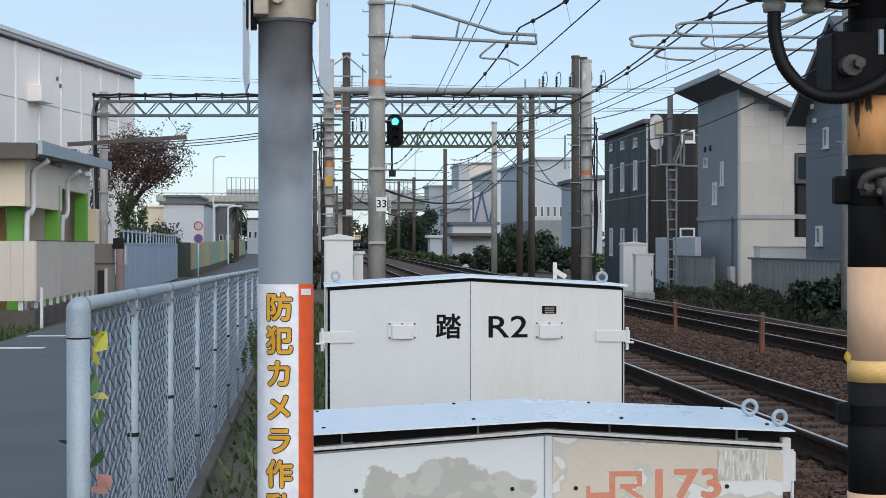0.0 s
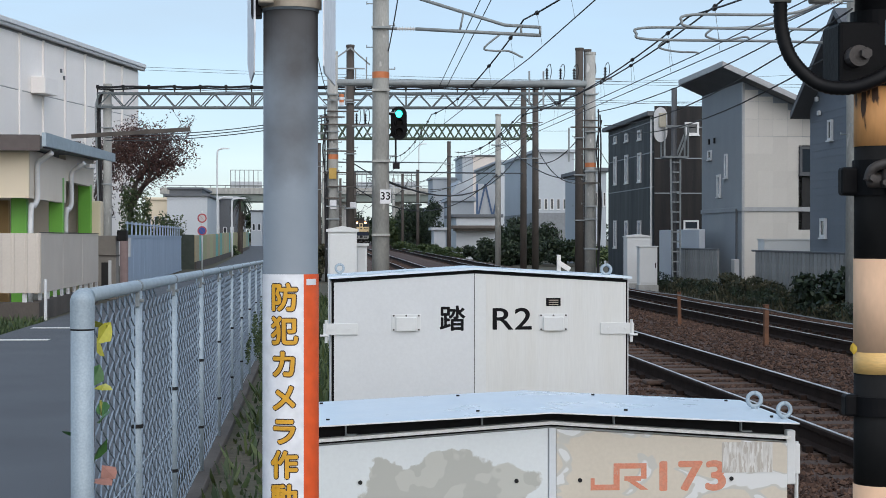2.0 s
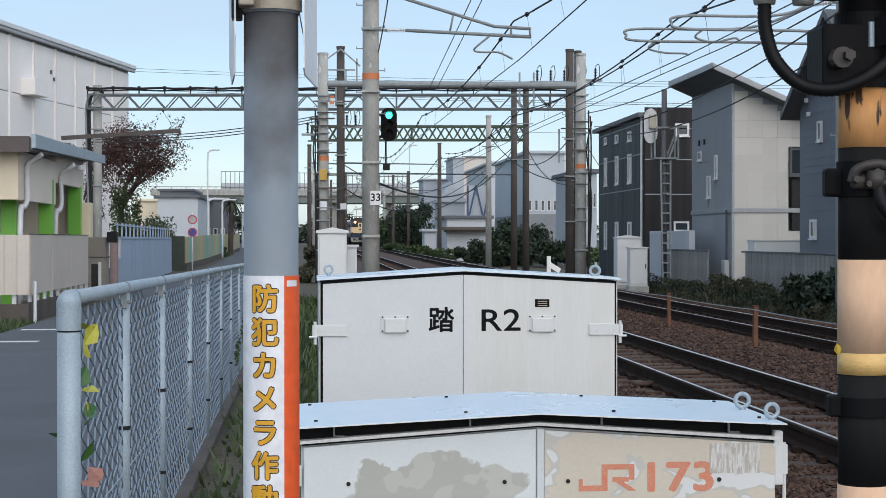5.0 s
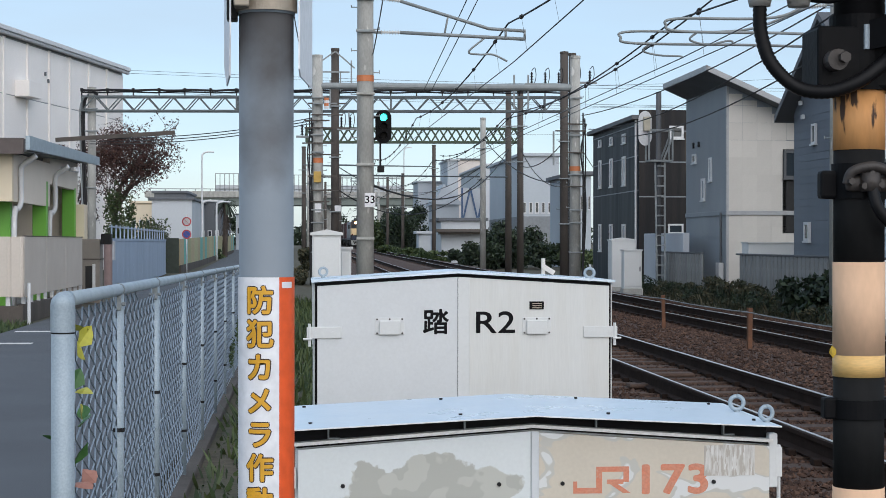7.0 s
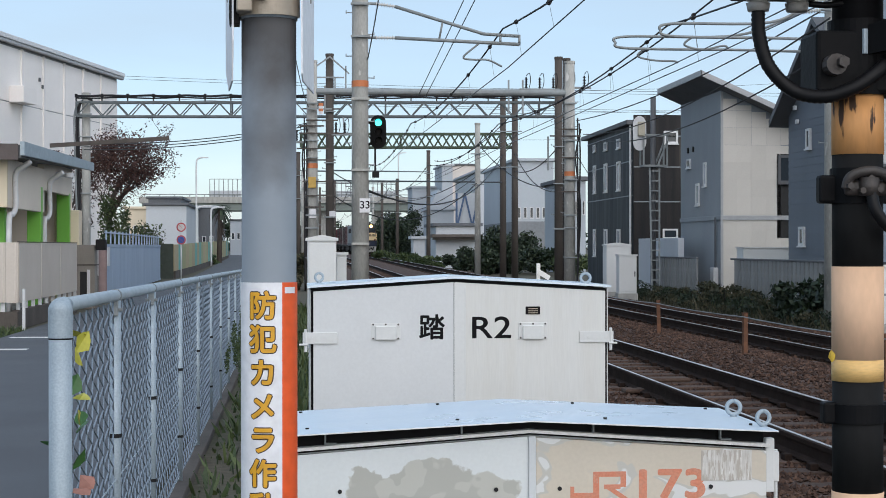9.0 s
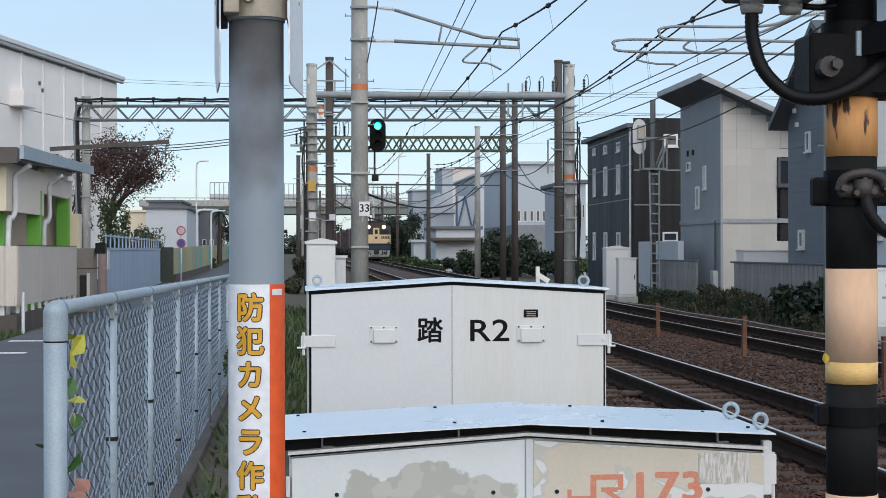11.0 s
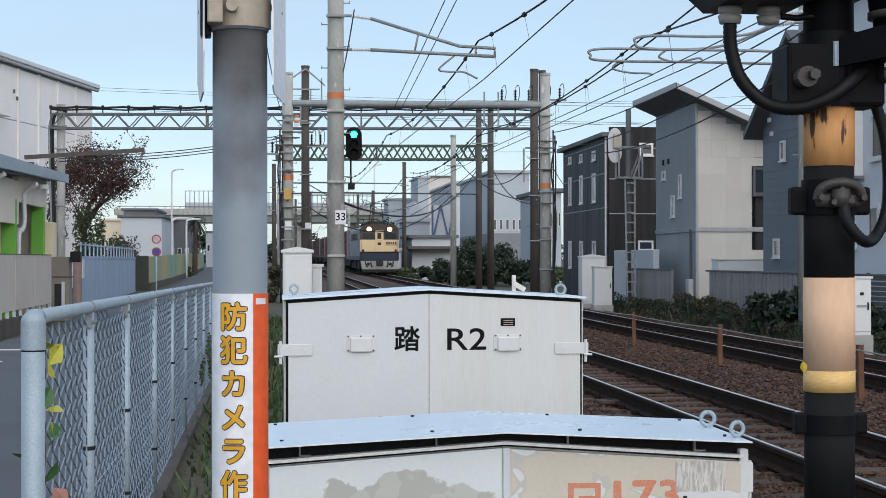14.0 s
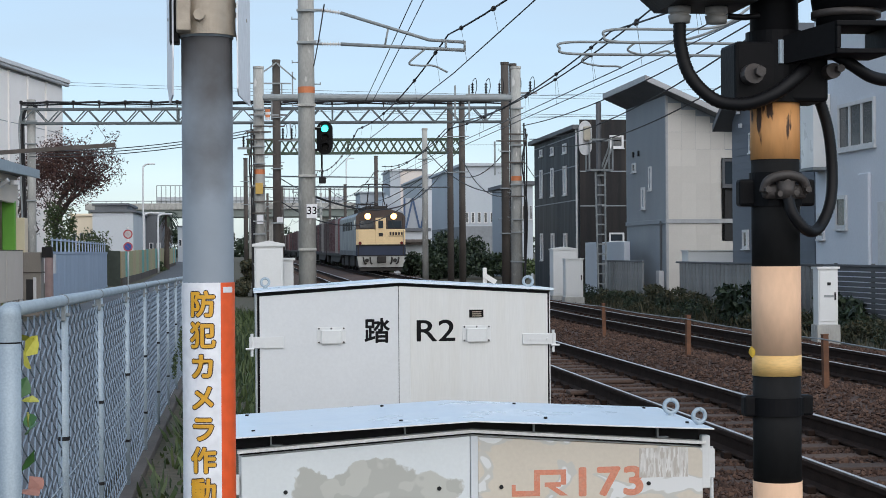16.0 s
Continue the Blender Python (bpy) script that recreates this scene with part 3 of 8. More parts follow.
weeds("weeds", 11.0, 11.9, 30, 46, 1600, 0.5, LEAF_DARK, "dark green weeds in front of the metal fence", 4, -0.3)
nr1 = np.random.default_rng(52)
for shade, words, n in ((LEAF_WEED, "dull brown-green brush tangled along the metal fence", 260), (LEAF_DARK, "low dark green brush along the metal fence", 200)):
    tagged(leafmesh("brush", [clump(nr1, (11.2 + 0.4 * math.sin(2.1 * y + n), y, -0.12 + 0.12 * abs(math.sin(1.3 * y + n))), (0.45, 0.7, 0.26), n, 0.035, -0.32) for y in np.arange(25, 56, 0.55)], shade), words, "brush", kind="stuff")
weeds("grass", -8, -4.72, 20, 29.6, 7000, 0.14, LEAF_GREEN, "short green grass verge beside the lane", 5, -0.1)


def patch_mat(name, base, patch, cx, cz, rx, rz, rough=0.55, edge=0.95, second=None, nscale=5.0, islands=False):
    """Paint with one worn patch of ragged outline on a door (door-local x and z)."""
    m = mat(name, base, rough, 0, second or tuple(v * 0.94 for v in base), 2.5, 0.7, 50, 0.04, grain_amount=0.025)
    nt = m.node_tree
    n, l = nt.nodes, nt.links
    b = n["Principled BSDF"]
    old = b.inputs["Base Color"].links[0].from_socket
    tc = n.new("ShaderNodeTexCoord")
    sp = n.new("ShaderNodeSeparateXYZ")
    l.new(tc.outputs["Object"], sp.inputs[0])

    def math_(op, a, c):
        x = n.new("ShaderNodeMath")
        x.operation = op
        for i, v in enumerate((a, c)):
            if isinstance(v, bpy.types.NodeSocket):
                l.new(v, x.inputs[i])
            else:
                x.inputs[i].default_value = v
        return x.outputs[0]
    dx = math_('DIVIDE', math_('SUBTRACT', sp.outputs[0], cx), rx)
    dz = math_('DIVIDE', math_('SUBTRACT', sp.outputs[2], cz), rz)
    d = math_('SQRT', math_('ADD', math_('MULTIPLY', dx, dx), math_('MULTIPLY', dz, dz)), 0)
    t = n.new("ShaderNodeTexNoise")
    t.inputs["Scale"].default_value, t.inputs["Detail"].default_value = nscale, 7
    l.new(tc.outputs["Object"], t.inputs["Vector"])
    d = math_('ADD', d, math_('MULTIPLY', math_('SUBTRACT', t.outputs[0], 0.5), 1.6))
    mr = n.new("ShaderNodeMapRange")
    mr.inputs["From Min"].default_value, mr.inputs["From Max"].default_value = 1.0, edge
    l.new(d, mr.inputs["Value"])
    t2 = n.new("ShaderNodeTexNoise")
    t2.inputs["Scale"].default_value = 7 if islands else 13
    l.new(tc.outputs["Object"], t2.inputs["Vector"])
    pm = n.new("ShaderNodeMix")
    pm.data_type = 'RGBA'
    pm.inputs[6].default_value, pm.inputs[7].default_value = (*patch, 1), (*[v * (1.15 if islands else 1.5) for v in patch], 1)
    flake = n.new("ShaderNodeMapRange")
    flake.inputs["From Min"].default_value, flake.inputs["From Max"].default_value = (0.5, 0.525) if islands else (0.0, 1.0)
    l.new(t2.outputs[0], flake.inputs["Value"])
    l.new(flake.outputs[0], pm.inputs[0])
    mx = n.new("ShaderNodeMix")
    mx.data_type = 'RGBA'
    l.new(mr.outputs[0], mx.inputs[0])
    l.new(old, mx.inputs[6])
    l.new(pm.outputs[2], mx.inputs[7])
    l.new(mx.outputs[2], b.inputs["Base Color"])
    return m


# ---- sign pole ----
YEL = mat("amber_print", (0.76, 0.40, 0.02), 0.45, bump=0)
INK = mat("dark_print", (0.05, 0.03, 0.03), 0.5, bump=0)
SIGN_WHITE = mat("white_sign_sheet", (0.76, 0.77, 0.80), 0.4, 0, (0.72, 0.73, 0.76), 3, 0.5, 60, 0.02)
SIGN_ORANGE = mat("orange_sign_sheet", (0.74, 0.105, 0.018), 0.4, 0, (0.68, 0.09, 0.016), 3, 0.5, 60, 0.02)
STEEL_TAN = mat("tan_bracket_steel", (0.40, 0.35, 0.28), 0.5, 0.3, (0.28, 0.24, 0.19), 12, 0.9, 60, 0.15)


def arc_sheet(r, a0, a1, z0, z1, n=20, t=0.0012):
    """A sheet wrapped on an upright pole; angles in degrees, 0 faces -Y, rising towards +X."""
    bm = bmesh.new()
    def ring(rr, z):
        return [bm.verts.new((rr * math.sin(radians(a0 + (a1 - a0) * i / n)), -rr * math.cos(radians(a0 + (a1 - a0) * i / n)), z)) for i in range(n + 1)]
    a, b, c, d = ring(r, z0), ring(r, z1), ring(r + t, z0), ring(r + t, z1)
    for i in range(n):
        bm.faces.new((c[i], c[i + 1], d[i + 1], d[i]))
        bm.faces.new((a[i], b[i], b[i + 1], a[i + 1]))
        bm.faces.new((d[i], d[i + 1], b[i + 1], b[i]))
        bm.faces.new((c[i + 1], c[i], a[i], a[i + 1]))
    bm.faces.new((a[0], c[0], d[0], b[0]))
    bm.faces.new((a[n], b[n], d[n], c[n]))
    return bm


def sign_pole():
    x, y, _ = (-0.036, 2.16, 1.4)
    p = thing("camera_notice_pole", (x, y, -0.05), "grey steel pole wrapped in an orange and white notice", "pole")
    p.matrix_basis = pose(x, y, -0.05, 0, 0, 1.0)
    o = 0.05
    R = 0.0355
    bm = bmesh.new()
    rod(bm, (0, 0, 0), (0, 0, 1.697 + o), R, 40)
    part("lower_tube", bm, patch_mat("sooty_grey_pole_paint", (0.235, 0.27, 0.305), (0.055, 0.055, 0.057), 0.014, 1.7 + o, 0.13, 0.25, edge=0.25, second=(0.175, 0.205, 0.235), nscale=11), p, "weathered grey painted tube", True)
    bm = bmesh.new()
    rod(bm, (0, 0, 1.691 + o), (0, 0, 2.9), R * 1.05, 40)
    part("upper_tube", bm, POLE_GREY, p, "", True)
    c = part("collar", arc_sheet(R * 1.05, -100, 88, 1.694 + o, 1.752 + o, 28, 0.003), STEEL_TAN, p, "tan metal clamp collar")
    bm = bmesh.new()
    box(bm, (-R * 1.05 - 0.004, -0.05, 1.696 + o), (-R * 0.6, -0.02, 1.752 + o), 0.002)
    rod(bm, (-0.01, -R - 0.018, 1.718 + o), (-0.01, -R, 1.718 + o), 0.008, 8)
    part("bolt", bm, STEEL_TAN, c)
    box_b = blk((-R * 1.05 - 0.014, -0.012, 1.684 + o), (-R * 1.05, 0.02, 1.752 + o), 0.002)
    part("strap", box_b, DARK, c)
    bot, top = 0.914 + o, 1.35 + o
    w = part("notice_sheet", arc_sheet(R, -97, 27, bot, top, 26), SIGN_WHITE, p, "white notice sheet with amber characters")
    part("orange_strip", arc_sheet(R, 27, 88, bot, top, 14), SIGN_ORANGE, p, "plain orange strip with a small white mark")
    m = pose(0, 0, 0, 0, 0, -14) @ pose(0, 0, 1.318 + o, 90, 0, 0)
    st = 0.0431
    words = "\u9632\u72af\u30ab\u30e1\u30e9\u4f5c\u52d5\u4e2d"
    lettering("character_outline", words, 0.0372, INK, w, m, heavy=0.0025, thick=0.0002, bend=R + 0.0013, stack=st)
    lettering("character", words, 0.0372, YEL, w, m, heavy=0.0011, thick=0.0002, bend=R + 0.0019, stack=st)
    part("mark", arc_sheet(R + 0.0013, 33, 62, 1.336 + o, 1.344 + o, 8, 0.0004), SIGN_WHITE, w, "small white mark")
    # two thin boards hung edge-on from the collar
    for s in (-1, 1):
        xa, xb = (-0.0485, -0.060) if s < 0 else (0.0435, 0.068)
        bm = bmesh.new()
        zt, zk, zb = 2.7, 1.651 + o, 1.611 + o
        lo = -0.03
        prof = [(lo, zt), (lo, zk + 0.01), (lo + 0.02, zb), (lo + 0.16, zb), (lo + 0.3, zk), (lo + 0.3, zt)] if s < 0 else \
               [(lo, zt), (lo, zb + 0.008), (lo + 0.02, zb), (lo + 0.30, zk - 0.03), (lo + 0.30, zt)]
        prism(bm, prof, 0, 0.002, 0)
        b = part("side_board", bm, SIGN_WHITE, p, "thin pale board hung edge-on", m=pose(xa, 0, 0, 0, 0, 3.0 if s < 0 else -4.4))
        bm = bmesh.new()
        for k in (0.05, 0.2):
            rod(bm, (-0.0 if s > 0 else 0.002, lo + k, 1.741 + o), (-s * 0.03, 0, 1.741 + o), 0.004, 6)
        part("bracket", bm, STEEL_TAN, b)


sign_pole()


# ---- trackside cabinets ----
def layered_paint():
    """Tan door with islands of older pale and grey paint left in smooth, sharp-edged flakes."""
    m = mat("layered_faded_paint", (0.60, 0.55, 0.46), 0.6, 0, (0.55, 0.50, 0.415), 3, 0.8, 50, 0.05, grain_amount=0.03)
    n, l = m.node_tree.nodes, m.node_tree.links
    b = n["Principled BSDF"]
    old = b.inputs["Base Color"].links[0].from_socket
    tc = n.new("ShaderNodeTexCoord")
    mp = n.new("ShaderNodeMapping")
    mp.inputs["Scale"].default_value = (1.0, 1.0, 1.7)
    mp.inputs["Location"].default_value = (0.35, 0.0, 0.2)
    l.new(tc.outputs["Object"], mp.inputs[0])
    t = n.new("ShaderNodeTexNoise")
    t.inputs["Scale"].default_value, t.inputs["Detail"].default_value, t.inputs["Distortion"].default_value = 3.4, 2.5, 0.4
    l.new(mp.outputs[0], t.inputs["Vector"])
    for lo, hi, colour in ((0.52, 0.535, (0.50, 0.495, 0.455)), (0.56, 0.57, (0.65, 0.665, 0.66)), (0.66, 0.67, (0.51, 0.51, 0.475))):
        r = n.new("ShaderNodeMapRange")
        r.inputs["From Min"].default_value, r.inputs["From Max"].default_value = lo, hi
        l.new(t.outputs[0], r.inputs["Value"])
        x = n.new("ShaderNodeMix")
        x.data_type = 'RGBA'
        l.new(r.outputs[0], x.inputs[0])
        l.new(old, x.inputs[6])
        x.inputs[7].default_value = (*colour, 1)
        old = x.outputs[2]
    l.new(old, b.inputs["Base Color"])
    return m


def eyebolt(parent, x, y, z, r=0.028):
    bm = bmesh.new()
    pts = [(r * math.sin(a), 0, r * math.cos(a) + r + 0.012) for a in [2 * math.pi * i / 20 for i in range(21)]]
    tube(bm, pts, r * 0.33, 8)
    rod(bm, (0, 0, -0.02), (0, 0, 0.016), 0.011, 10)
    rod(bm, (0, 0, -0.004), (0, 0, 0.004), 0.018, 12)
    return part("eyebolt", bm, GALV, parent, "bright galvanised lifting eye", True, pose(x, y, z, 0, 0, random.uniform(-12, 12)))


def gable(a, b, zl, peak_x, zp, zr, y0, y1, bottom):
    """A pentagon slab from x a to b with a low gable."""
    return prism(bmesh.new(), [(a, bottom), (b, bottom), (b, zr), (peak_x, zp), (a, zl)], y0, y1, 1)


def crossing_cabinet():
    """Off-white two-door cabinet behind."""
    cx, y = 1.175, 11.744
    base = -0.32
    c = thing("crossing_cabinet", (cx, y, base), "off-white steel two-door trackside cabinet with black lettering", "cabinet", "trackside cabinets")
    o = -base
    hw, pk = 1.066, -0.045
    zs, zp = 1.107 + o, 1.172 + o
    part("plinth", blk((-hw + 0.02, 0.03, 0), (hw - 0.02, 0.85, 0.12), 0.01), CONCRETE, c, "concrete plinth")
    part("body", gable(-hw - 0.004, hw + 0.004, zs - 0.012, pk, zp - 0.012, zs - 0.012, 0.012, 0.85, 0.1), BLACK, c, "dark rubber-edged casing")
    part("side_panel", blk((-hw - 0.016, 0.03, 0.1), (-hw - 0.004, 0.85, zs - 0.02), 0.003), CAB_WHITE, c)
    part("side_panel", blk((hw + 0.004, 0.03, 0.1), (hw + 0.016, 0.85, zs - 0.02), 0.003), CAB_WHITE, c)
    roof = prism(bmesh.new(), [(-hw - 0.03, zs - 0.004), (pk, zp - 0.004), (hw + 0.03, zs - 0.004), (hw + 0.03, zs + 0.012), (pk, zp + 0.014), (-hw - 0.03, zs + 0.012)], -0.03, 0.88, 1)
    part("roof", roof, ROOF_PALE, c, "pale sheet-metal roof")
    m_l = patch_mat("off_white_door", (0.615, 0.634, 0.645), (0.52, 0.51, 0.48), -0.16, 0.42, 0.05, 0.05)
    m_r = mat("streaked_off_white_door", (0.635, 0.648, 0.64), 0.5, 0, (0.59, 0.587, 0.555), 3.0, 0.7, 40, 0.04, stretch=(3, 1, 0.22), grain_amount=0.03)
    for s in (-1, 1):
        a, b = (-hw + 0.012, pk - 0.004) if s < 0 else (pk + 0.004, hw - 0.012)
        if s < 0:
            bm = prism(bmesh.new(), [(a, 0.12), (b, 0.12), (b, zp - 0.03), (a, zs - 0.03)], -0.012, 0.012, 1)
        else:
            bm = prism(bmesh.new(), [(a, 0.12), (b, 0.12), (b, zs - 0.03), (a, zp - 0.03)], -0.012, 0.012, 1)
        d = part("door", bm, m_r if s > 0 else m_l, c)
        hx = (0.637 - cx) if s < 0 else (1.7 - cx)
        hz = 0.79 + o
        bm = blk((hx - 0.105, -0.016, hz - 0.06), (hx + 0.105, -0.011, hz + 0.06), 0.002)
        box(bm, (hx - 0.075, -0.034, hz - 0.062), (hx + 0.075, -0.014, hz + 0.04), 0.006)
        screws = []
        for q in (-1, 0, 1):
            for k in (-1, 1):
                if (q, k) != (0, -1):
                    screws.append((hx + q * 0.09, hz + k * 0.05))
        cover = part("lock_cover", bm, CAB_WHITE, d, "raised lock cover plate")
        for sx, sz in screws:
            part("screw", rod(bmesh.new(), (sx, -0.021, sz), (sx, -0.01, sz), 0.007, 6), DARK_IRON, cover)
        x0 = 0.045 - cx if s < 0 else 2.04 - cx
        x1 = 0.292 - cx if s < 0 else 2.288 - cx
        bm = blk((x0, -0.024, 0.704 + o), (x1, -0.013, 0.786 + o), 0.003)
        for k in (0.25, 0.75):
            xx = x0 + (x1 - x0) * k
            rod(bm, (xx, -0.032, 0.745 + o), (xx, -0.02, 0.745 + o), 0.01, 8)
        e = x0 + 0.02 if s < 0 else x1 - 0.02
        rod(bm, (e, -0.02, 0.647 + o), (e, -0.02, 0.81 + o), 0.011, 8)
        rod(bm, (e - 0.015 * s, -0.03, 0.7 + o), (e + 0.045 * s, -0.03, 0.7 + o), 0.008, 8)
        part("hasp", bm, CAB_WHITE, d, "hinged steel hasp")
        if s < 0:
            lettering("lettering", "\u8e0f", 0.19, BLACK, d, pose(0.969 - cx, -0.0125, 0.806 + o, 90, 0, 0), heavy=0.004)
        else:
            lettering("lettering", "R2", 0.222, BLACK, d, pose(1.395 - cx, -0.0125, 0.806 + o, 90, 0, 0) @ Matrix.Diagonal((1.24, 1, 1, 1)), heavy=0.002, spacing=1.04)
            bm = blk((1.647 - cx, -0.016, 0.908 + o), (1.752 - cx, -0.011, 0.965 + o), 0.001)
            pl = part("rating_plate", bm, BLACK, d, "small dark rating plate")
            bm = bmesh.new()
            for k in range(3):
                box(bm, (1.667 - cx, -0.0172, 0.916 + o + k * 0.015), (1.736 - cx, -0.0164, 0.916 + o + k * 0.015 + 0.006))
            part("print_bars", bm, STEEL_TAN, pl)
    part("meeting_strip", blk((pk - 0.001, -0.02, 0.12), (pk + 0.082, -0.012, zp - 0.036), 0.002), CAB_WHITE, c, "overlapping meeting strip")
    eyebolt(c, 2.101 - cx, 0.08, zs + 0.015, 0.034)
    eyebolt(c, 0.17 - cx, 0.6, zs + 0.02, 0.03)


crossing_cabinet()


def relay_cabinet():
    """Low two-door cabinet in front with a raised roof sheet and flaking paint."""
    cx, y = 1.175, 8.035
    base = -0.32
    o = -base
    c = thing("relay_cabinet", (cx, y, base), "pale steel two-door cabinet with flaking paint and raised roof sheet", "cabinet", "trackside cabinets")
    xl, xr, pk = -0.017 - cx, 2.344 - cx, 1.147 - cx
    zl, zp, zr = 0.392 + o, 0.473 + o, 0.389 + o
    part("plinth", blk((xl + 0.03, 0.05, 0), (xr - 0.03, 1.0, 0.1), 0.01), CONCRETE, c, "concrete plinth")
    part("body", gable(xl - 0.004, xr + 0.004, zl + 0.01, pk, zp + 0.01, zr + 0.01, 0.02, 1.05, 0.09), CAB_BLUE, c, "pale steel casing")
    t = bmesh.new()
    prism(t, [(xl - 0.01, zl + 0.006), (pk, zp + 0.006), (xr + 0.01, zr + 0.006), (xr + 0.01, zr + 0.022), (pk, zp + 0.022), (xl - 0.01, zl + 0.022)], -0.03, 0.03, 1)
    part("top_trim", t, WHITE, c, "white bent top trim")
    t = bmesh.new()
    prism(t, [(xl, zl - 0.004), (pk, zp - 0.004), (xr, zr - 0.004), (xr, zr + 0.006), (pk, zp + 0.006), (xl, zl + 0.006)], -0.012, 0.02, 1)
    part("seal", t, BLACK, c, "black rubber seal")
    ld = patch_mat("flaked_pale_door", (0.67, 0.71, 0.72), (0.42, 0.425, 0.39), 0.66 - cx, 0.15 + o, 0.42, 0.19, nscale=5.0, islands=True)
    d1 = part("door", prism(bmesh.new(), [(xl + 0.01, 0.12), (pk - 0.012, 0.12), (pk - 0.012, zp - 0.012), (xl + 0.01, zl - 0.012)], -0.02, 0.02, 1), ld, c, "pale door with a grey bare patch")
    d2 = part("door", prism(bmesh.new(), [(pk + 0.03, 0.12), (xr - 0.008, 0.12), (xr - 0.008, zr - 0.012), (pk + 0.03, zp - 0.018)], -0.02, 0.02, 1), layered_paint(), c, "tan faded door with patches of old paint")
    part("centre_post", blk((pk - 0.01, -0.03, 0.12), (pk + 0.028, -0.014, zp - 0.01), 0.004), CAB_BLUE, c, "pale folded centre strip")
    for d, xs in ((d1, (630, 905)), (d2, (1018, 1290))):
        for u in xs:
            xx = (u - 784) / 2900 * 8.1 + 0.64 - cx
            bm = bmesh.new()
            rod(bm, (xx, -0.026, 0.202 + o), (xx, -0.016, 0.202 + o), 0.011, 8)
            part("bolt", bm, DARK, d)
    # scraped label and painted number
    lab = part("torn_label", blk((2.005 - cx, -0.0225, 0.232 + o), (2.261 - cx, -0.0195, 0.383 + o)),
               mat("scraped_label", (0.74, 0.74, 0.72), 0.7, 0, (0.42, 0.40, 0.36), 30, 1.0, 120, 0.2, stretch=(3, 1, 0.5), spots=(0.44, 0.41, 0.36), spot_scale=26, spot_at=0.52), d2, "torn remains of a white label")
    OR = mat("faded_orange_paint", (0.62, 0.20, 0.11), 0.6, 0, (0.56, 0.27, 0.18), 20, 1.0, 90, 0.1, spots=(0.50, 0.42, 0.34), spot_scale=30, spot_at=0.66)
    lettering("number", "173", 0.198, OR, d2, pose(1.843 - cx, -0.0205, 0.21 + o, 90, 0, 0) @ Matrix.Diagonal((1.24, 1, 1, 1)), heavy=0.0065, spacing=1.08)
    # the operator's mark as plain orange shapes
    z0, z1 = 0.151 + o, 0.283 + o
    bm = bmesh.new()
    X = [(u - 784) / 2900 * 8.1 + 0.64 - cx for u in (1037, 1056, 1078, 1092, 1137)]
    box(bm, (X[0], -0.0215, z0), (X[2], -0.0195, z0 + 0.028))
    box(bm, (X[0], -0.0215, z0 + 0.028), (X[0] + 0.02, -0.0195, z0 + 0.06))
    box(bm, (X[2], -0.0215, z0), (X[2] + 0.03, -0.0195, z1))
    box(bm, (X[2] + 0.03, -0.0215, z1 - 0.026), (X[4], -0.0195, z1))
    box(bm, (X[4] - 0.028, -0.0215, z0 + 0.055), (X[4], -0.0195, z1 - 0.026))
    box(bm, (X[3] + 0.015, -0.0215, z0 + 0.045), (X[4] - 0.028, -0.0195, z0 + 0.068))
    prism(bm, [(X[3] + 0.03, z0 + 0.045), (X[3] + 0.07, z0 + 0.045), (X[4] + 0.01, z0), (X[4] - 0.03, z0)], -0.0215, -0.0195, 1)
    part("mark", bm, OR, d2, "faded orange operator mark")
    # raised roof on brackets
    fl, fp, fr = 0.481 + o, 0.542 + o, 0.479 + o
    ra, rb = xl - 0.05, 2.376 - cx
    th = 0.006
    bm = bmesh.new()
    y0, y1 = -0.1, 1.05
    up = 0.0
    vs = []
    for yy, add in ((y0, 0), (y1, up)):
        for zz in (0, th):
            vs.append([bm.verts.new((ra, yy, fl + zz + add)), bm.verts.new((pk - 0.05, yy, fp - 0.003 + zz + add)), bm.verts.new((pk, yy, fp + zz + add)), bm.verts.new((pk + 0.05, yy, fp - 0.003 + zz + add)), bm.verts.new((rb, yy, fr + zz + add))])
    for i in range(4):
        bm.faces.new((vs[0][i], vs[0][i + 1], vs[2][i + 1], vs[2][i]))
        bm.faces.new((vs[1][i], vs[3][i], vs[3][i + 1], vs[1][i + 1]))
        bm.faces.new((vs[0][i], vs[1][i], vs[1][i + 1], vs[0][i + 1]))
        bm.faces.new((vs[2][i], vs[2][i + 1], vs[3][i + 1], vs[3][i]))
    for i in (0, 4):
        bm.faces.new((vs[0][i], vs[2][i], vs[3][i], vs[1][i]))
    roof = part("roof_sheet", bm, ROOF_PALE, c, "pale blue-white glossy roof sheet")
    # highlight along the roof lip, put in as a thin white strip
    lip = prism(bmesh.new(), [(ra, fl - 0.001), (pk, fp - 0.001), (rb, fr - 0.001), (rb, fr + 0.004), (pk, fp + 0.004), (ra, fl + 0.004)], y0 - 0.004, y0 - 0.001, 1)
    part("drip_edge", lip, WHITE, roof, "thin white strip painted as the highlight on the lip")

    def roof_z(x):
        return fl + (fp - fl) * (x - ra) / (pk - ra) if x < pk else fp + (fr - fp) * (x - pk) / (rb - pk)
    for k in range(7):
        x = ra + 0.09 + (rb - ra - 0.2) * k / 6
        for yy in (0.12, 0.93):
            if k % 2 == 0:
                bm = bmesh.new()
                rod(bm, (x + 0.03 * (yy < 0.5), yy, roof_z(x)), (x + 0.03 * (yy < 0.5), yy, roof_z(x) + 0.014), 0.0095, 8)
                part("screw", bm, DARK, roof)
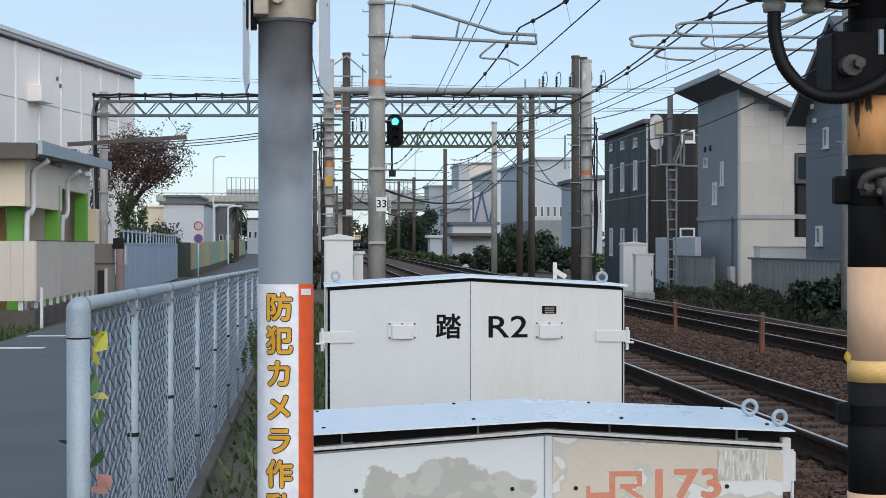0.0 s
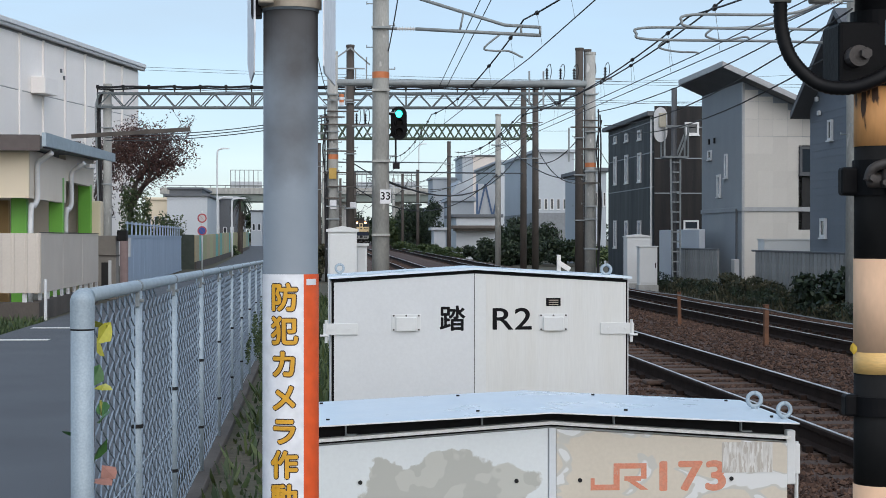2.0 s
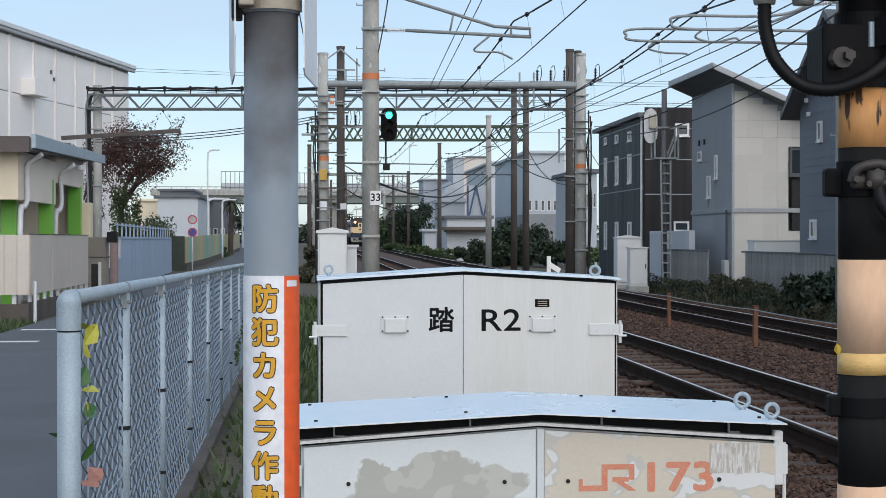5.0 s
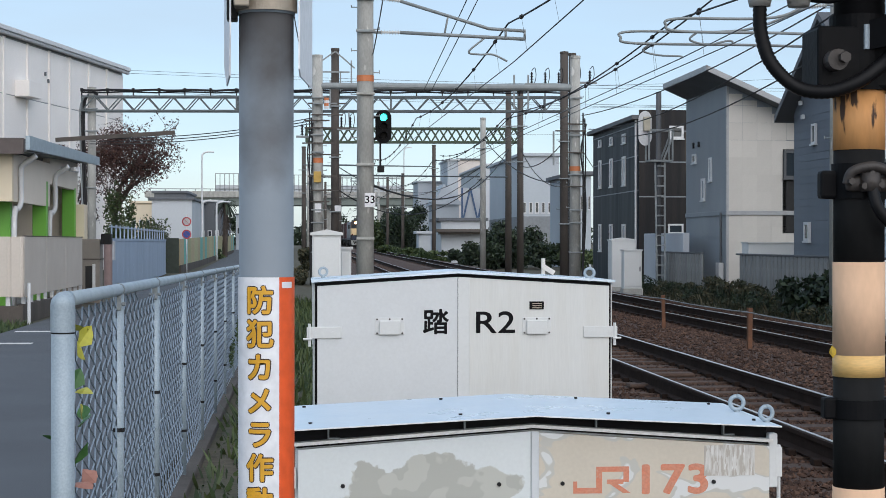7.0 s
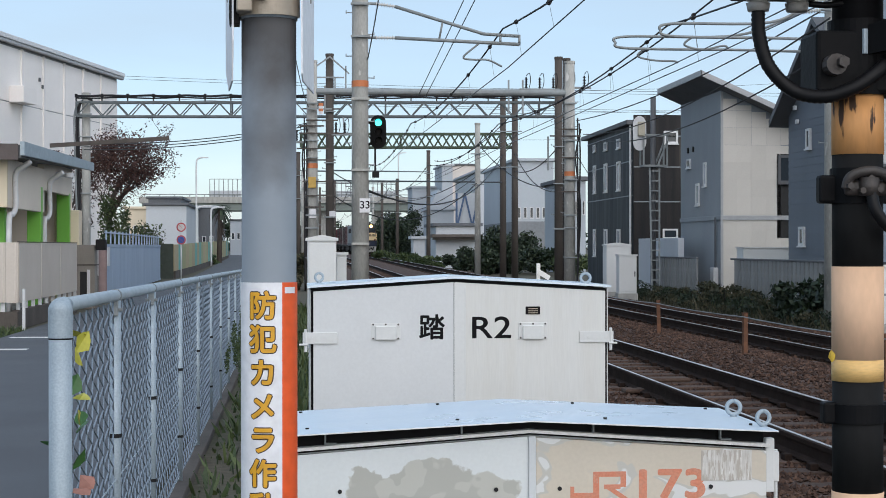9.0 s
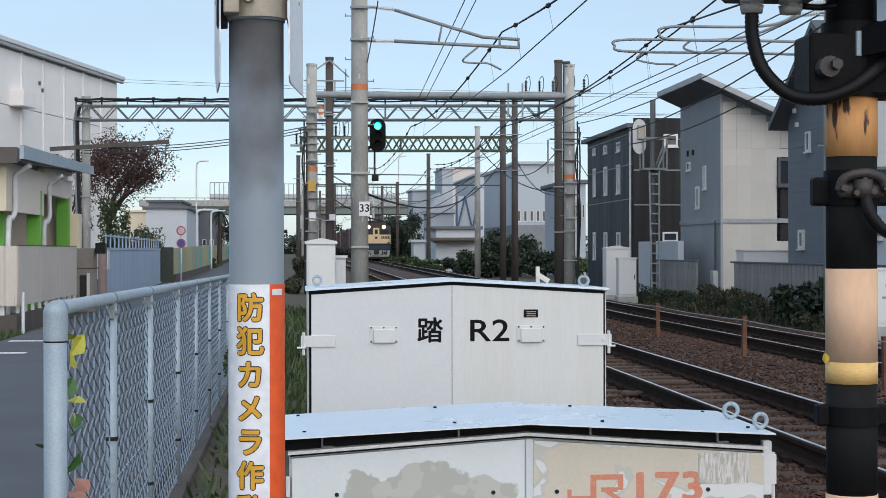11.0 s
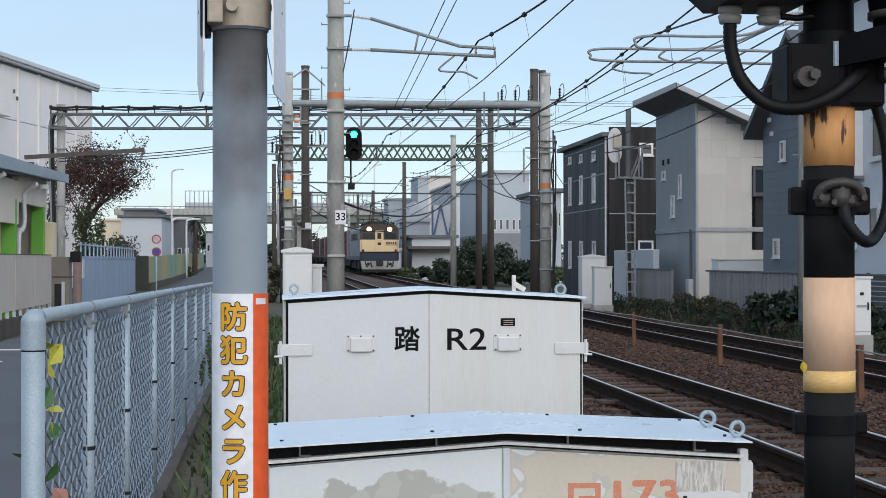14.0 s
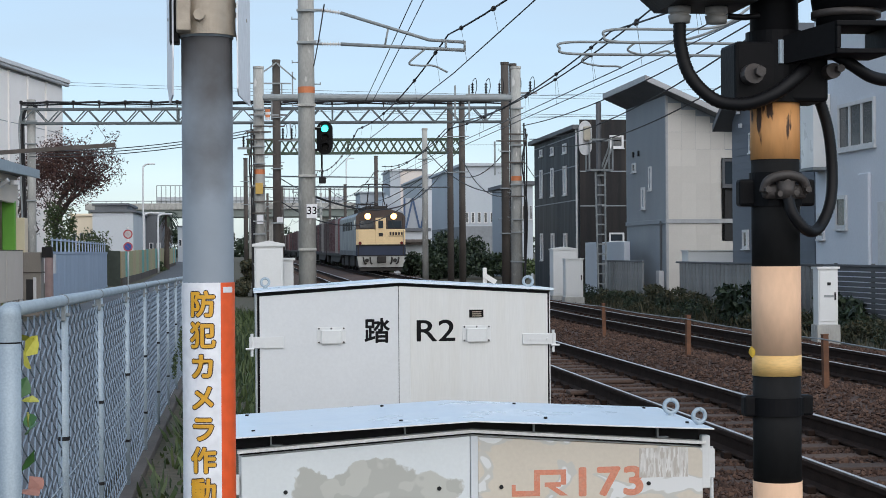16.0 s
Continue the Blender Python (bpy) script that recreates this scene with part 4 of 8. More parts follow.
    for u in (605, 845, 1080, 1310):
        x = (u - 784) / 2900 * 8.1 + 0.64 - cx
        bm = blk((x - 0.004, 0.0, roof_z(x) - 0.062), (x + 0.004, 0.03, roof_z(x) - 0.002), 0.001)
        box(bm, (x - 0.004, 0.0, roof_z(x) - 0.062), (x + 0.055, 0.03, roof_z(x) - 0.056))
        part("roof_bracket", bm, GALV_DULL, c)
    # added black plate: paints the shade in the gap below the roof sheet
    part("roof_web", prism(bmesh.new(), [(xl - 0.03, zl + 0.022), (xr - 0.01, zr + 0.022), (xr - 0.01, fr), (pk, fp - 0.002), (xl - 0.03, fl)], 0.035, 0.05, 1), BLACK, c, "black plate standing in for shade under the roof")
    eyebolt(c, xr + 0.0, 0.06, fr + 0.008, 0.034)
    eyebolt(c, xr - 0.02, 0.55, fr + 0.01, 0.036)
    bm = blk((xr - 0.01, -0.02, zr - 0.22), (xr + 0.035, 0.03, zr + 0.05), 0.006)
    box(bm, (xr + 0.035, 0.0, zr - 0.17), (xr + 0.065, 0.03, zr - 0.02), 0.004)
    rod(bm, (xr + 0.05, 0.015, zr - 0.32), (xr + 0.05, 0.015, zr - 0.01), 0.01, 8)
    part("side_latch", bm, CAB_WHITE, c, "chipped white latch bracket")
    part("hinge", blk((xl - 0.02, -0.02, zl - 0.2), (xl, 0.02, zl - 0.1), 0.004), CAB_WHITE, c)


relay_cabinet()


def small_box(name, u0, u1, v, D, label, depth=0.3, peak=0.0, base=-0.25, ring=False):
    x0, x1, y = (u0 - 784) / 2900 * D, (u1 - 784) / 2900 * D, D
    w = x1 - x0
    cx = 0.0790 * D + 0.9969 * (x0 + x1) / 2
    yy = 0.9969 * D - 0.0790 * (x0 + x1) / 2
    top = plan_z(v, D)
    h = top - base
    b = thing(name, (cx, yy, base), label, "equipment box", "small trackside boxes")
    part("plinth", blk((-w / 2 - 0.03, -0.03, -0.4 - base), (w / 2 + 0.03, depth + 0.03, 0.1), 0.01), CONCRETE, b)
    part("body", blk((-w / 2, 0, 0.1), (w / 2, depth, h - peak - 0.03), 0.008), CAB_WHITE, b)
    d = part("door", blk((-w / 2 + 0.02, -0.014, 0.16), (w / 2 - 0.02, 0.0, h - peak - 0.07), 0.006), CAB_WHITE, b)
    part("handle", blk((w / 2 - 0.07, -0.034, h * 0.48), (w / 2 - 0.045, -0.012, h * 0.6), 0.004), DARK, d, "dark lever handle")
    rf = prism(bmesh.new(), [(-w / 2 - 0.025, h - peak - 0.035), (w / 2 + 0.025, h - peak - 0.035), (w / 2 + 0.025, h - peak), (0, h), (-w / 2 - 0.025, h - peak)], -0.03, depth + 0.03, 1)
    part("roof", rf, CAB_WHITE, b)
    return b


small_box("equipment_box", 574, 625, 414, 22.0, "tall narrow off-white box standing in weeds", 0.34, 0.045)
small_box("equipment_box", 623, 643, 445, 22.6, "small white box beside a taller one", 0.2, 0.0)
small_box("equipment_box", 1103, 1146, 428, 50.0, "white box beyond the far track", 0.6, 0.06, -0.08)
small_box("equipment_box", 1125, 1157, 449, 47.5, "small white metering box beyond the far track", 0.4, 0.0, -0.06)
slim = small_box("equipment_box", 1583, 1620, 468, 27.0, "slim white box on legs near the far fence", 0.25, 0.0, 0.02)
part("meter_window", blk((-0.02, -0.022, 0.76), (0.04, -0.013, 0.81)), DARK, slim, "small dark window")
part("print_bar", blk((-0.08, -0.018, 0.56), (0.09, -0.013, 0.6)), GALV_DULL, slim, "grey printed bar")
small_box("equipment_box", 1345, 1432, 436, 47.5, "wide pale outdoor unit behind the metal fence", 0.7, 0.0, -0.2)
p = thing("trackside_marker", (4.414, 29.744, 0.521), "short white post with a slanted plate", "marker")
part("post", blk((-0.035, -0.035, -0.8), (0.035, 0.035, 0.57), 0.006), WHITE, p)
bm = bmesh.new()
bar(bm, (0.0, -0.04, 0.42), (0.2, -0.04, 0.3), 0.02, 0.09)
part("plate", bm, WHITE, p)


# ---- striped crossing signal pole ----
HAZ_YEL = mat("rust_streaked_orange_band", (0.64, 0.345, 0.14), 0.7, 0, (0.56, 0.24, 0.06), 8, 0.9, 60, 0.1, stretch=(1, 1, 0.22), spots=(0.05, 0.025, 0.015), spot_scale=34, spot_at=0.57)
HAZ_WHITE = mat("faded_pink_white_band", (0.72, 0.49, 0.33), 0.85, 0, (0.66, 0.435, 0.285), 6, 0.9, 60, 0.08, stretch=(1, 1, 0.4), grain_amount=0.05, spec=0.08)
HAZ_BLACK = mat("weathered_charcoal_band", (0.011, 0.0115, 0.012), 0.75, 0, (0.016, 0.016, 0.016), 9, 0.9, 60, 0.08, stretch=(1, 1, 0.4), spec=0.1)
TAPE = mat("worn_yellow_tape", (0.68, 0.42, 0.13), 0.45, 0, (0.70, 0.46, 0.18), 10, 1.0, 50, 0.1, stretch=(1, 1, 4))
RUBBER = mat("black_rubber_conduit", (0.007, 0.007, 0.008), 0.5, bump=0.05, spec=0.2)
GLAND = mat("grey_plastic_gland", (0.33, 0.32, 0.30), 0.5)


def conduit(pts, r, parent, name="conduit", ribs=0.0, label="black ribbed conduit"):
    line = smoothline(pts, 12)
    bm = bmesh.new()
    if ribs:
        dense = []
        for a, b in zip(line, line[1:]):
            n = max(1, int((b - a).length / (ribs / 2)))
            dense += [a.lerp(b, i / n) for i in range(n)]
        dense.append(line[-1])
        rings = []
        for i, p in enumerate(dense):
            d = (dense[min(i + 1, len(dense) - 1)] - dense[max(i - 1, 0)]).normalized()
            side = d.orthogonal() if i == 0 else last - d * last.dot(d)
            side.normalize()
            last = side
            up = d.cross(side)
            rr = r * (1.0 if i % 2 else 0.9)
            rings.append([bm.verts.new(p + (side * math.cos(k * math.pi / 5) + up * math.sin(k * math.pi / 5)) * rr) for k in range(10)])
        for a, b in zip(rings, rings[1:]):
            for k in range(10):
                bm.faces.new((a[k], a[(k + 1) % 10], b[(k + 1) % 10], b[k]))
        bm.faces.new(rings[0][::-1])
        bm.faces.new(rings[-1])
    else:
        tube(bm, line, r, 10)
    return part(name, bm, RUBBER, parent, label, True)


def crossing_pole():
    """Local frame: x and z in metres about the pole's axis at rail height."""
    x, y, _ = (1.398, 4.002, 1.4)
    c = thing("crossing_signal_pole", (x, y, -0.05), "black and faded orange striped crossing pole with cables and lamp bracket", "crossing signal")
    k = 4.1 / 2900 * 1.02
    def zz(v):
        return 1.45 - (v - 435) / 2900 * 4.1
    def q(dx, v, yy=0.0):
        return (dx * k, yy, zz(v))
    R = 0.0625
    bands = ((1400, 870, HAZ_BLACK, "black band"), (870, 675, HAZ_BLACK, "black band"), (675, 637, TAPE, "worn yellow tape"), (637, 473, HAZ_WHITE, "faded pinkish white band"),
             (473, 276, HAZ_BLACK, "black band"), (276, 168, HAZ_YEL, "rust-streaked orange band"), (168, -260, BLACK, "black band"))
    for i, (v0, v1, m, lab) in enumerate(bands):
        if i == 0:
            m, lab, v0 = HAZ_WHITE, "faded pinkish white band", 1060
        bm = bmesh.new()
        rod(bm, (0, 0, zz(v0) if i else zz(1060)), (0, 0, zz(v1)), R + (0.0015 if m in (TAPE, HAZ_WHITE, HAZ_YEL) else 0), 40)
        part("band", bm, m, c, lab, True)
    bm = bmesh.new()
    rod(bm, (0, 0, 0), (0, 0, zz(1060)), R, 32)
    part("foot", bm, BLACK, c, "", True)
    # tape tail
    bm = bmesh.new()
    leaf(bm, (-R - 0.008, -0.01, zz(632)), 0.03, random.Random(3))
    part("tape_tail", bm, mat("yellow_tape", (0.75, 0.5, 0.05), 0.4, bump=0), c, "loose yellow tape end")
    # lower lugs
    bm = bmesh.new()
    rod(bm, (0, 0, zz(748)), (0, 0, zz(715)), R + 0.006, 32)
    box(bm, (-R - 0.03, -0.02, zz(750)), (R + 0.03, 0.02, zz(712)), 0.006)
    part("band_clamp", bm, BLACK, c, "black band clamp")
    # middle clamp with bolts
    bm = bmesh.new()
    rod(bm, (0, 0, zz(362)), (0, 0, zz(300)), R + 0.006, 32)
    box(bm, (-R - 0.04, -0.02, zz(362)), (R + 0.04, 0.02, zz(312)), 0.008)
    mc = part("cable_clamp", bm, BLACK, c, "black cast clamp")
    bm = bmesh.new()
    box(bm, (-0.058, -R - 0.016, zz(350)), (0.062, -R + 0.01, zz(322)), 0.012)
    rod(bm, (0.0, -R - 0.022, zz(350)), (0.0, -R - 0.022, zz(318)), 0.024, 14)
    tube(bm, smoothline([(-0.056, -R - 0.012, zz(338)), (-0.045, -R - 0.02, zz(316)), (0.0, -R - 0.03, zz(307)), (0.045, -R - 0.02, zz(316)), (0.06, -R - 0.012, zz(338))], 6), 0.013, 8)
    part("junction", bm, DARK_IRON, mc, "dark weathered cable junction", True)
    for dx, v in ((-36, 333), (-14, 341), (16, 339), (38, 333), (0, 320)):
        bm = bmesh.new()
        rod(bm, (dx * k, -R - 0.04, zz(v)), (dx * k, -R - 0.01, zz(v)), 0.0085, 6)
        part("bolt", bm, DARK_IRON, mc)
    conduit([(0.002, -R - 0.03, zz(345)), (0.01, -R - 0.045, zz(378)), (0.05, -R - 0.04, zz(408)), (0.1, -0.05, zz(402)), (0.14, -0.02, zz(360)), (0.155, 0.0, zz(300)), (0.145, 0.0, zz(220)), (0.115, 0.0, zz(150)), (0.09, 0.0, zz(100))], 0.0155, c, ribs=0.007)
    # upper mounting: block, arm, lamp housing
    bm = bmesh.new()
    box(bm, q(-88, 172, -0.07), q(85, 62, 0.07), 0.01)
    rod(bm, (0, 0, zz(172)), (0, 0, zz(40)), R + 0.012, 32)
    um = part("mounting_block", bm, BLACK, c, "black steel mounting block")
    bm = bmesh.new()
    lo = [bm.verts.new(p) for p in (q(-8, 105, -0.06), q(-8, 105, -0.02), q(-8, 55, -0.02), q(-8, 55, -0.06))]
    hi = [bm.verts.new(p) for p in (q(66, 93, -0.2), q(76, 93, -0.08), q(76, 36, -0.08), q(66, 36, -0.2))]
    bm.faces.new(lo)
    bm.faces.new(hi[::-1])
    for a in range(4):
        bm.faces.new((lo[a], hi[a], hi[(a + 1) % 4], lo[(a + 1) % 4]))
    part("arm", bm, BLACK, um, "black slanted lamp arm")
    bm = bmesh.new()
    for a, b in ((q(64, 46, -0.21), q(166, 36, -0.05)), (q(64, 95, -0.21), q(166, 86, -0.05)), (q(64, 86, -0.21), q(72, 46, -0.05)), (q(157, 86, -0.21), q(166, 46, -0.05))):
        box(bm, a, b, 0.003)
    part("channel", bm, BLACK, um, "black hollow square channel end")
    for dx, v, r in ((-62, 124, 0.026), (84, 118, 0.02)):
        bm = bmesh.new()
        rod(bm, (dx * k, -0.11, zz(v)), (dx * k, -0.06, zz(v)), r, 14)
        rod(bm, (dx * k + 0.012, -0.13, zz(v) + 0.004), (dx * k + 0.012, -0.1, zz(v) + 0.004), r * 0.55, 6)
        part("bolt", bm, DARK_IRON, um, "large dark bolt")
    bm = bmesh.new()
    rod(bm, q(-5, 103, -0.075), q(-5, 60, -0.075), 0.0075, 8)
    part("pin", bm, GALV, um)
    lampbox = prism(bmesh.new(), [(-262 * k, zz(-56)), (-205 * k, zz(-4)), (-60 * k, zz(-4)), (-60 * k, zz(-22)), (60 * k, zz(-22)), (60 * k, zz(-180)), (-262 * k, zz(-180))], -0.14, 0.1, 1)
    lb = part("lamp_housing", lampbox, BLACK, c, "black crossing lamp housing")
    disk = bmesh.new()
    rod(disk, q(104, 36, -0.12), q(104, 10, -0.12), 0.075, 24)
    rod(disk, q(112, 10, -0.12), q(112, -120, -0.12), 0.095, 24, 0.12)
    part("lamp_hood", disk, BLACK, c, "black round lamp hood", True)
    bm = bmesh.new()
    rod(bm, q(104, 24, -0.12), q(104, 12, -0.12), 0.088, 28)
    part("hood_rim", bm, DARK_IRON, c, "grey worn lower rim", True)
    for dx in (-180, -112):
        bm = bmesh.new()
        rod(bm, q(dx, -6, -0.02), q(dx, 8, -0.02), 0.029, 16)
        rod(bm, q(dx, 6, -0.02), q(dx, 12, -0.02), 0.024, 16)
        rod(bm, q(dx, 12, -0.02), q(dx, 26, -0.02), 0.031, 8, 0.027)
        part("cable_gland", bm, GLAND, lb, "grey plastic cable gland", True)
    conduit([q(-180, 20, -0.02), q(-178, 70, -0.02), q(-162, 125, -0.03), q(-122, 168, -0.05), q(-75, 178, -0.08), q(-30, 164, -0.1), q(8, 138, -0.1), q(40, 112, -0.08)], 0.018, c, ribs=0.007)
    conduit([q(86, 84, -0.09), q(118, 106, -0.1), q(160, 128, -0.09), q(210, 130, -0.06), q(270, 110, -0.02)], 0.0165, c, label="black cable")
    bm = bmesh.new()
    tube(bm, smoothline([q(-90, 12, -0.02), q(-60, 14, -0.02), q(-40, 12, -0.03), q(-10, 14, -0.03)], 8), 0.008, 8)
    part("cable", bm, RUBBER, c, "", True)


crossing_pole()


# ---- line poles, gantries, overhead wires ----
BAND_OR = mat("faded_orange_reflector", (0.62, 0.20, 0.07), 0.5)
BAND_YE = mat("yellow_plate", (0.56, 0.36, 0.08), 0.6)
CASE_TAN = mat("pale_tan_case", (0.52, 0.48, 0.38), 0.6)
PLATE = mat("white_number_plate", (0.78, 0.78, 0.80), 0.4)


POLES = []


def hold(mark, row, d):
    """The point on the nearest pole by bearing and distance where a wire is tied."""
    x, y, top = min(POLES, key=lambda p: abs(784 + 2900 * (p[0] / p[1] - 0.079) - mark) / 12 + abs(p[1] - d) / 15)
    return Vector((x, y, min(plan_z(row, y), top - 0.1)))


def line_pole(loc, top, r, material, label, taper=0.85, rungs=0, bands=(), group="railway line poles", base=-0.4, clamps=()):
    """An upright concrete or steel pole; loc gives x and y, bands are (z0, z1, material)."""
    p = thing("line_pole", (loc[0], loc[1], base), label, "pole", group)
    POLES.append((loc[0], loc[1], top))
    h = top - base
    bm = bmesh.new()
    rod(bm, (0, 0, 0), (0, 0, h), r, 20, r * taper)
    part("shaft", bm, material, p, "", True)
    bm = bmesh.new()
    rod(bm, (0, 0, h - 0.06), (0, 0, h + 0.03), r * taper + 0.015, 16)
    part("cap", bm, material, p)

    def rad(z):
        return r * (1 - (1 - taper) * z / h)
    for i in range(rungs):
        z = 2.6 + i * 0.45
        if z > h - 0.2:
            break
        bm = bmesh.new()
        s = -1 if i % 2 else 1
        rod(bm, (s * rad(z), 0, z), (s * (rad(z) + 0.12), 0, z), 0.011, 6)
        rod(bm, (s * (rad(z) + 0.12), 0, z - 0.02), (s * (rad(z) + 0.12), 0, z + 0.045), 0.011, 6)
        part("step_bolt", bm, GALV_DULL, p)
    for z0, z1, m in bands:
        bm = bmesh.new()
        rod(bm, (0, 0, z0 - base), (0, 0, z1 - base), rad(z0 - base) + 0.006, 20)
        part("band", bm, m, p)
    for z, w, m in clamps:
        bm = bmesh.new()
        rod(bm, (0, 0, z - base - 0.025), (0, 0, z - base + 0.025), rad(z - base) + 0.012, 14)
        box(bm, (-w, -rad(z) - 0.07, z - base - 0.025), (w, -rad(z) - 0.01, z - base + 0.025), 0.006)
        part("clamp", bm, m, p)
    return p


def insulator(bm, p, q, n=6, r=0.055):
    p, q = Vector(p), Vector(q)
    for i in range(n):
        a, b = p.lerp(q, (i + 0.2) / n), p.lerp(q, (i + 0.6) / n)
        rod(bm, a, b, r, 10, r * 0.45)
    rod(bm, p, q, r * 0.4, 8)
    return bm


CW, MW = 5.15, 5.95       # contact and messenger heights at supports

# near pole with its cantilever
PX, PY, _ = (1.321, 34.002, 1.4)
near = line_pole((PX, PY), 9.6, 0.185, CONCRETE, "pale concrete line pole with step bolts and number plate", 0.86, 16,
                 ((4.706, 4.835, BAND_OR),), clamps=((6.406, 0.2, GALV_DULL), (5.738, 0.2, GALV_DULL), (4.448, 0.19, CONCRETE), (2.983, 0.18, CONCRETE), (1.459, 0.18, CONCRETE)))
pl = part("number_plate", blk((-0.02, -0.2, 2.103 + 0.4), (0.2, -0.185, 2.397 + 0.4), 0.004), PLATE, near, "white plate with black digits", m=pose(0, 0, 0))
lettering("digits", "33", 0.22, BLACK, pl, pose(0.09, -0.201, 2.256 + 0.4, 90, 0, 0), bold=0.003)


def cantilever(px, py, tx, side, z_up, z_lo, label, loops=False):
    """A bracket from a pole at (px, py) out over the track centre tx."""
    c = thing("cantilever_bracket", (px, py, z_lo), label, "catenary bracket", "catenary brackets")
    d = tx - px
    s = 1 if d > 0 else -1
    u = z_up - z_lo
    for za, zb in ((0, 0), (u, u - 0.05)):
        part("insulator", insulator(bmesh.new(), (s * 0.32, 0, za), (s * 0.72, 0, zb), 7), INSUL, c, "white ribbed insulator")
        part("pole_fitting", rod(bmesh.new(), (s * 0.1, 0, za), (s * 0.34, 0, za), 0.03), GALV_DULL, c)
    e = d + s * 0.35
    bm = bmesh.new()
    if loops:
        tube(bm, smoothline([(s * 0.72, 0, 0), (d * 0.6, 0, 0.02), (e + s * 0.5, 0, 0.03), (e + s * 0.78, 0, 0.14), (e + s * 0.55, 0, 0.27), (d * 0.6, 0, 0.32), (s * 0.72, 0, u - 0.05)], 8), 0.028, 8)
    else:
        tube(bm, [(s * 0.72, 0, 0), (e, 0, -0.11)], 0.038, 10)
        tube(bm, [(s * 0.72, 0, u - 0.05), (e - s * 0.75, 0, 0.1), (e, 0, 0.06)], 0.036, 10)
        bar(bm, (d * 0.55, 0, -0.06), (d * 0.58, 0, u * 0.55), 0.04)
        bar(bm, (e, 0, -0.13), (e, 0, 0.09), 0.045)
        bar(bm, (e - s * 0.4, 0, -0.1), (e - s * 0.4, 0, 0.08), 0.045)
    part("tube", bm, GALV_DULL, c, "grey steel bracket tubes", True)
    bm = bmesh.new()
    a = Vector((d - s * 0.5, 0, -0.1))
    if loops:
        tube(bm, smoothline([(d + s * 0.5, 0, 0.04), (d + s * 0.66, 0.05, -0.12), (d + s * 0.3, 0.1, -0.2), (d - s * 0.1, 0.14, CW - z_lo + 0.06), (d - s * 0.2, 0.15, CW - z_lo + 0.03)], 6), 0.022, 6)
    else:
        tube(bm, smoothline([a, a + Vector((-s * 0.32, 0.05, -0.28)), a + Vector((-s * 0.1, 0.08, -0.33)), a + Vector((s * 0.2, 0.1, -0.33)), (d, 0.15, CW - z_lo + 0.03)], 6), 0.022, 6)
    part("steady_arm", bm, GALV_DULL, c, "bent steady arm", True)


cantilever(PX, PY, 4.3, 1, 6.5 - 0.06, 5.738, "grey tubular catenary bracket with white insulators")
RX, RY = 11.1, 33.2
line_pole((RX, RY), 9.0, 0.18, CONCRETE, "pale concrete line pole beyond the far track", 0.86, 10)
cantilever(RX, RY - 0.2, T2 - 0.1, -1, 6.179 + 0.1, 5.417, "looped tubular catenary bracket over the far track", True)
cantilever(RX - 0.65, RY - 2.8, T2 + 0.25, -1, 6.012 + 0.1, 5.331, "second looped tubular catenary bracket over the far track", True)
line_pole((RX - 0.65, RY - 2.6), 9.0, 0.18, CONCRETE, "pale concrete line pole beside another", 0.86, 10)


def catenary(x, supports, label, mw=MW, drop=0.75, droppers=True):
    """Messenger, contact wire and droppers over one track."""
    c = thing("catenary_wires", (x, 0, CW), label, "overhead wires", "overhead wires")
    bd, bk = bmesh.new(), bmesh.new()
    mess, cont = [], []
    for i, (a, b) in enumerate(zip(supports, supports[1:])):
        st = 0.12 if i % 2 else -0.12
        L = b - a
        S = drop * min(1.0, (L / 40) ** 2)
        pts = sag((0, a, mw - CW + rise(a)), (0, b, mw - CW + rise(b)), S, 16)
        mess += pts if not mess else pts[1:]
        cont += [(st, a, rise(a))] if i < len(supports) - 2 else [(st, a, rise(a)), (-st, b, rise(b))]
        n = int(L / 4)
        for k in range(n):
            t = (k + 0.5) / n
            base = rise(a) + (rise(b) - rise(a)) * t
            zt = mw - CW - S * 4 * t * (1 - t) + base
            tube(bd, [(0, a + L * t, zt), (st * (1 - 2 * t), a + L * t, base)], 0.004, 4)
            rod(bk, (0, a + L * t - 0.05, zt), (0, a + L * t + 0.05, zt), 0.045, 8)
    part("messenger_wire", tube(bmesh.new(), mess, 0.019, 5), WIRE, c, "thick black messenger wire")
    part("contact_wire", tube(bmesh.new(), cont, 0.012, 5), WIRE_GREY, c)
    tagged(part("droppers", bd, WIRE_GREY, c, "thin hanging dropper wires"), kind="stuff")
    tagged(part("clips", bk, WIRE, c), kind="stuff")


catenary(T1 + 0.06, (-8, PY, 61.5, 95, 135, 175, 215, 260, 310), "messenger and contact wire over the near track")
catenary(T2 - 0.1, (-10, RY, 61.5, 95, 135, 175, 215, 260, 310), "messenger and contact wire over the far track")
catenary(T2 + 0.3, (-10, RY - 2.8, 61.5, 95), "second pair of wires over the far track", MW + 0.25)


def wire(name, pts, r, label, material=WIRE, group="overhead cables"):
    bm = bmesh.new()
    tube(bm, pts, r, 5)
    return tagged(part(name, bm, material), label, "cable", group)


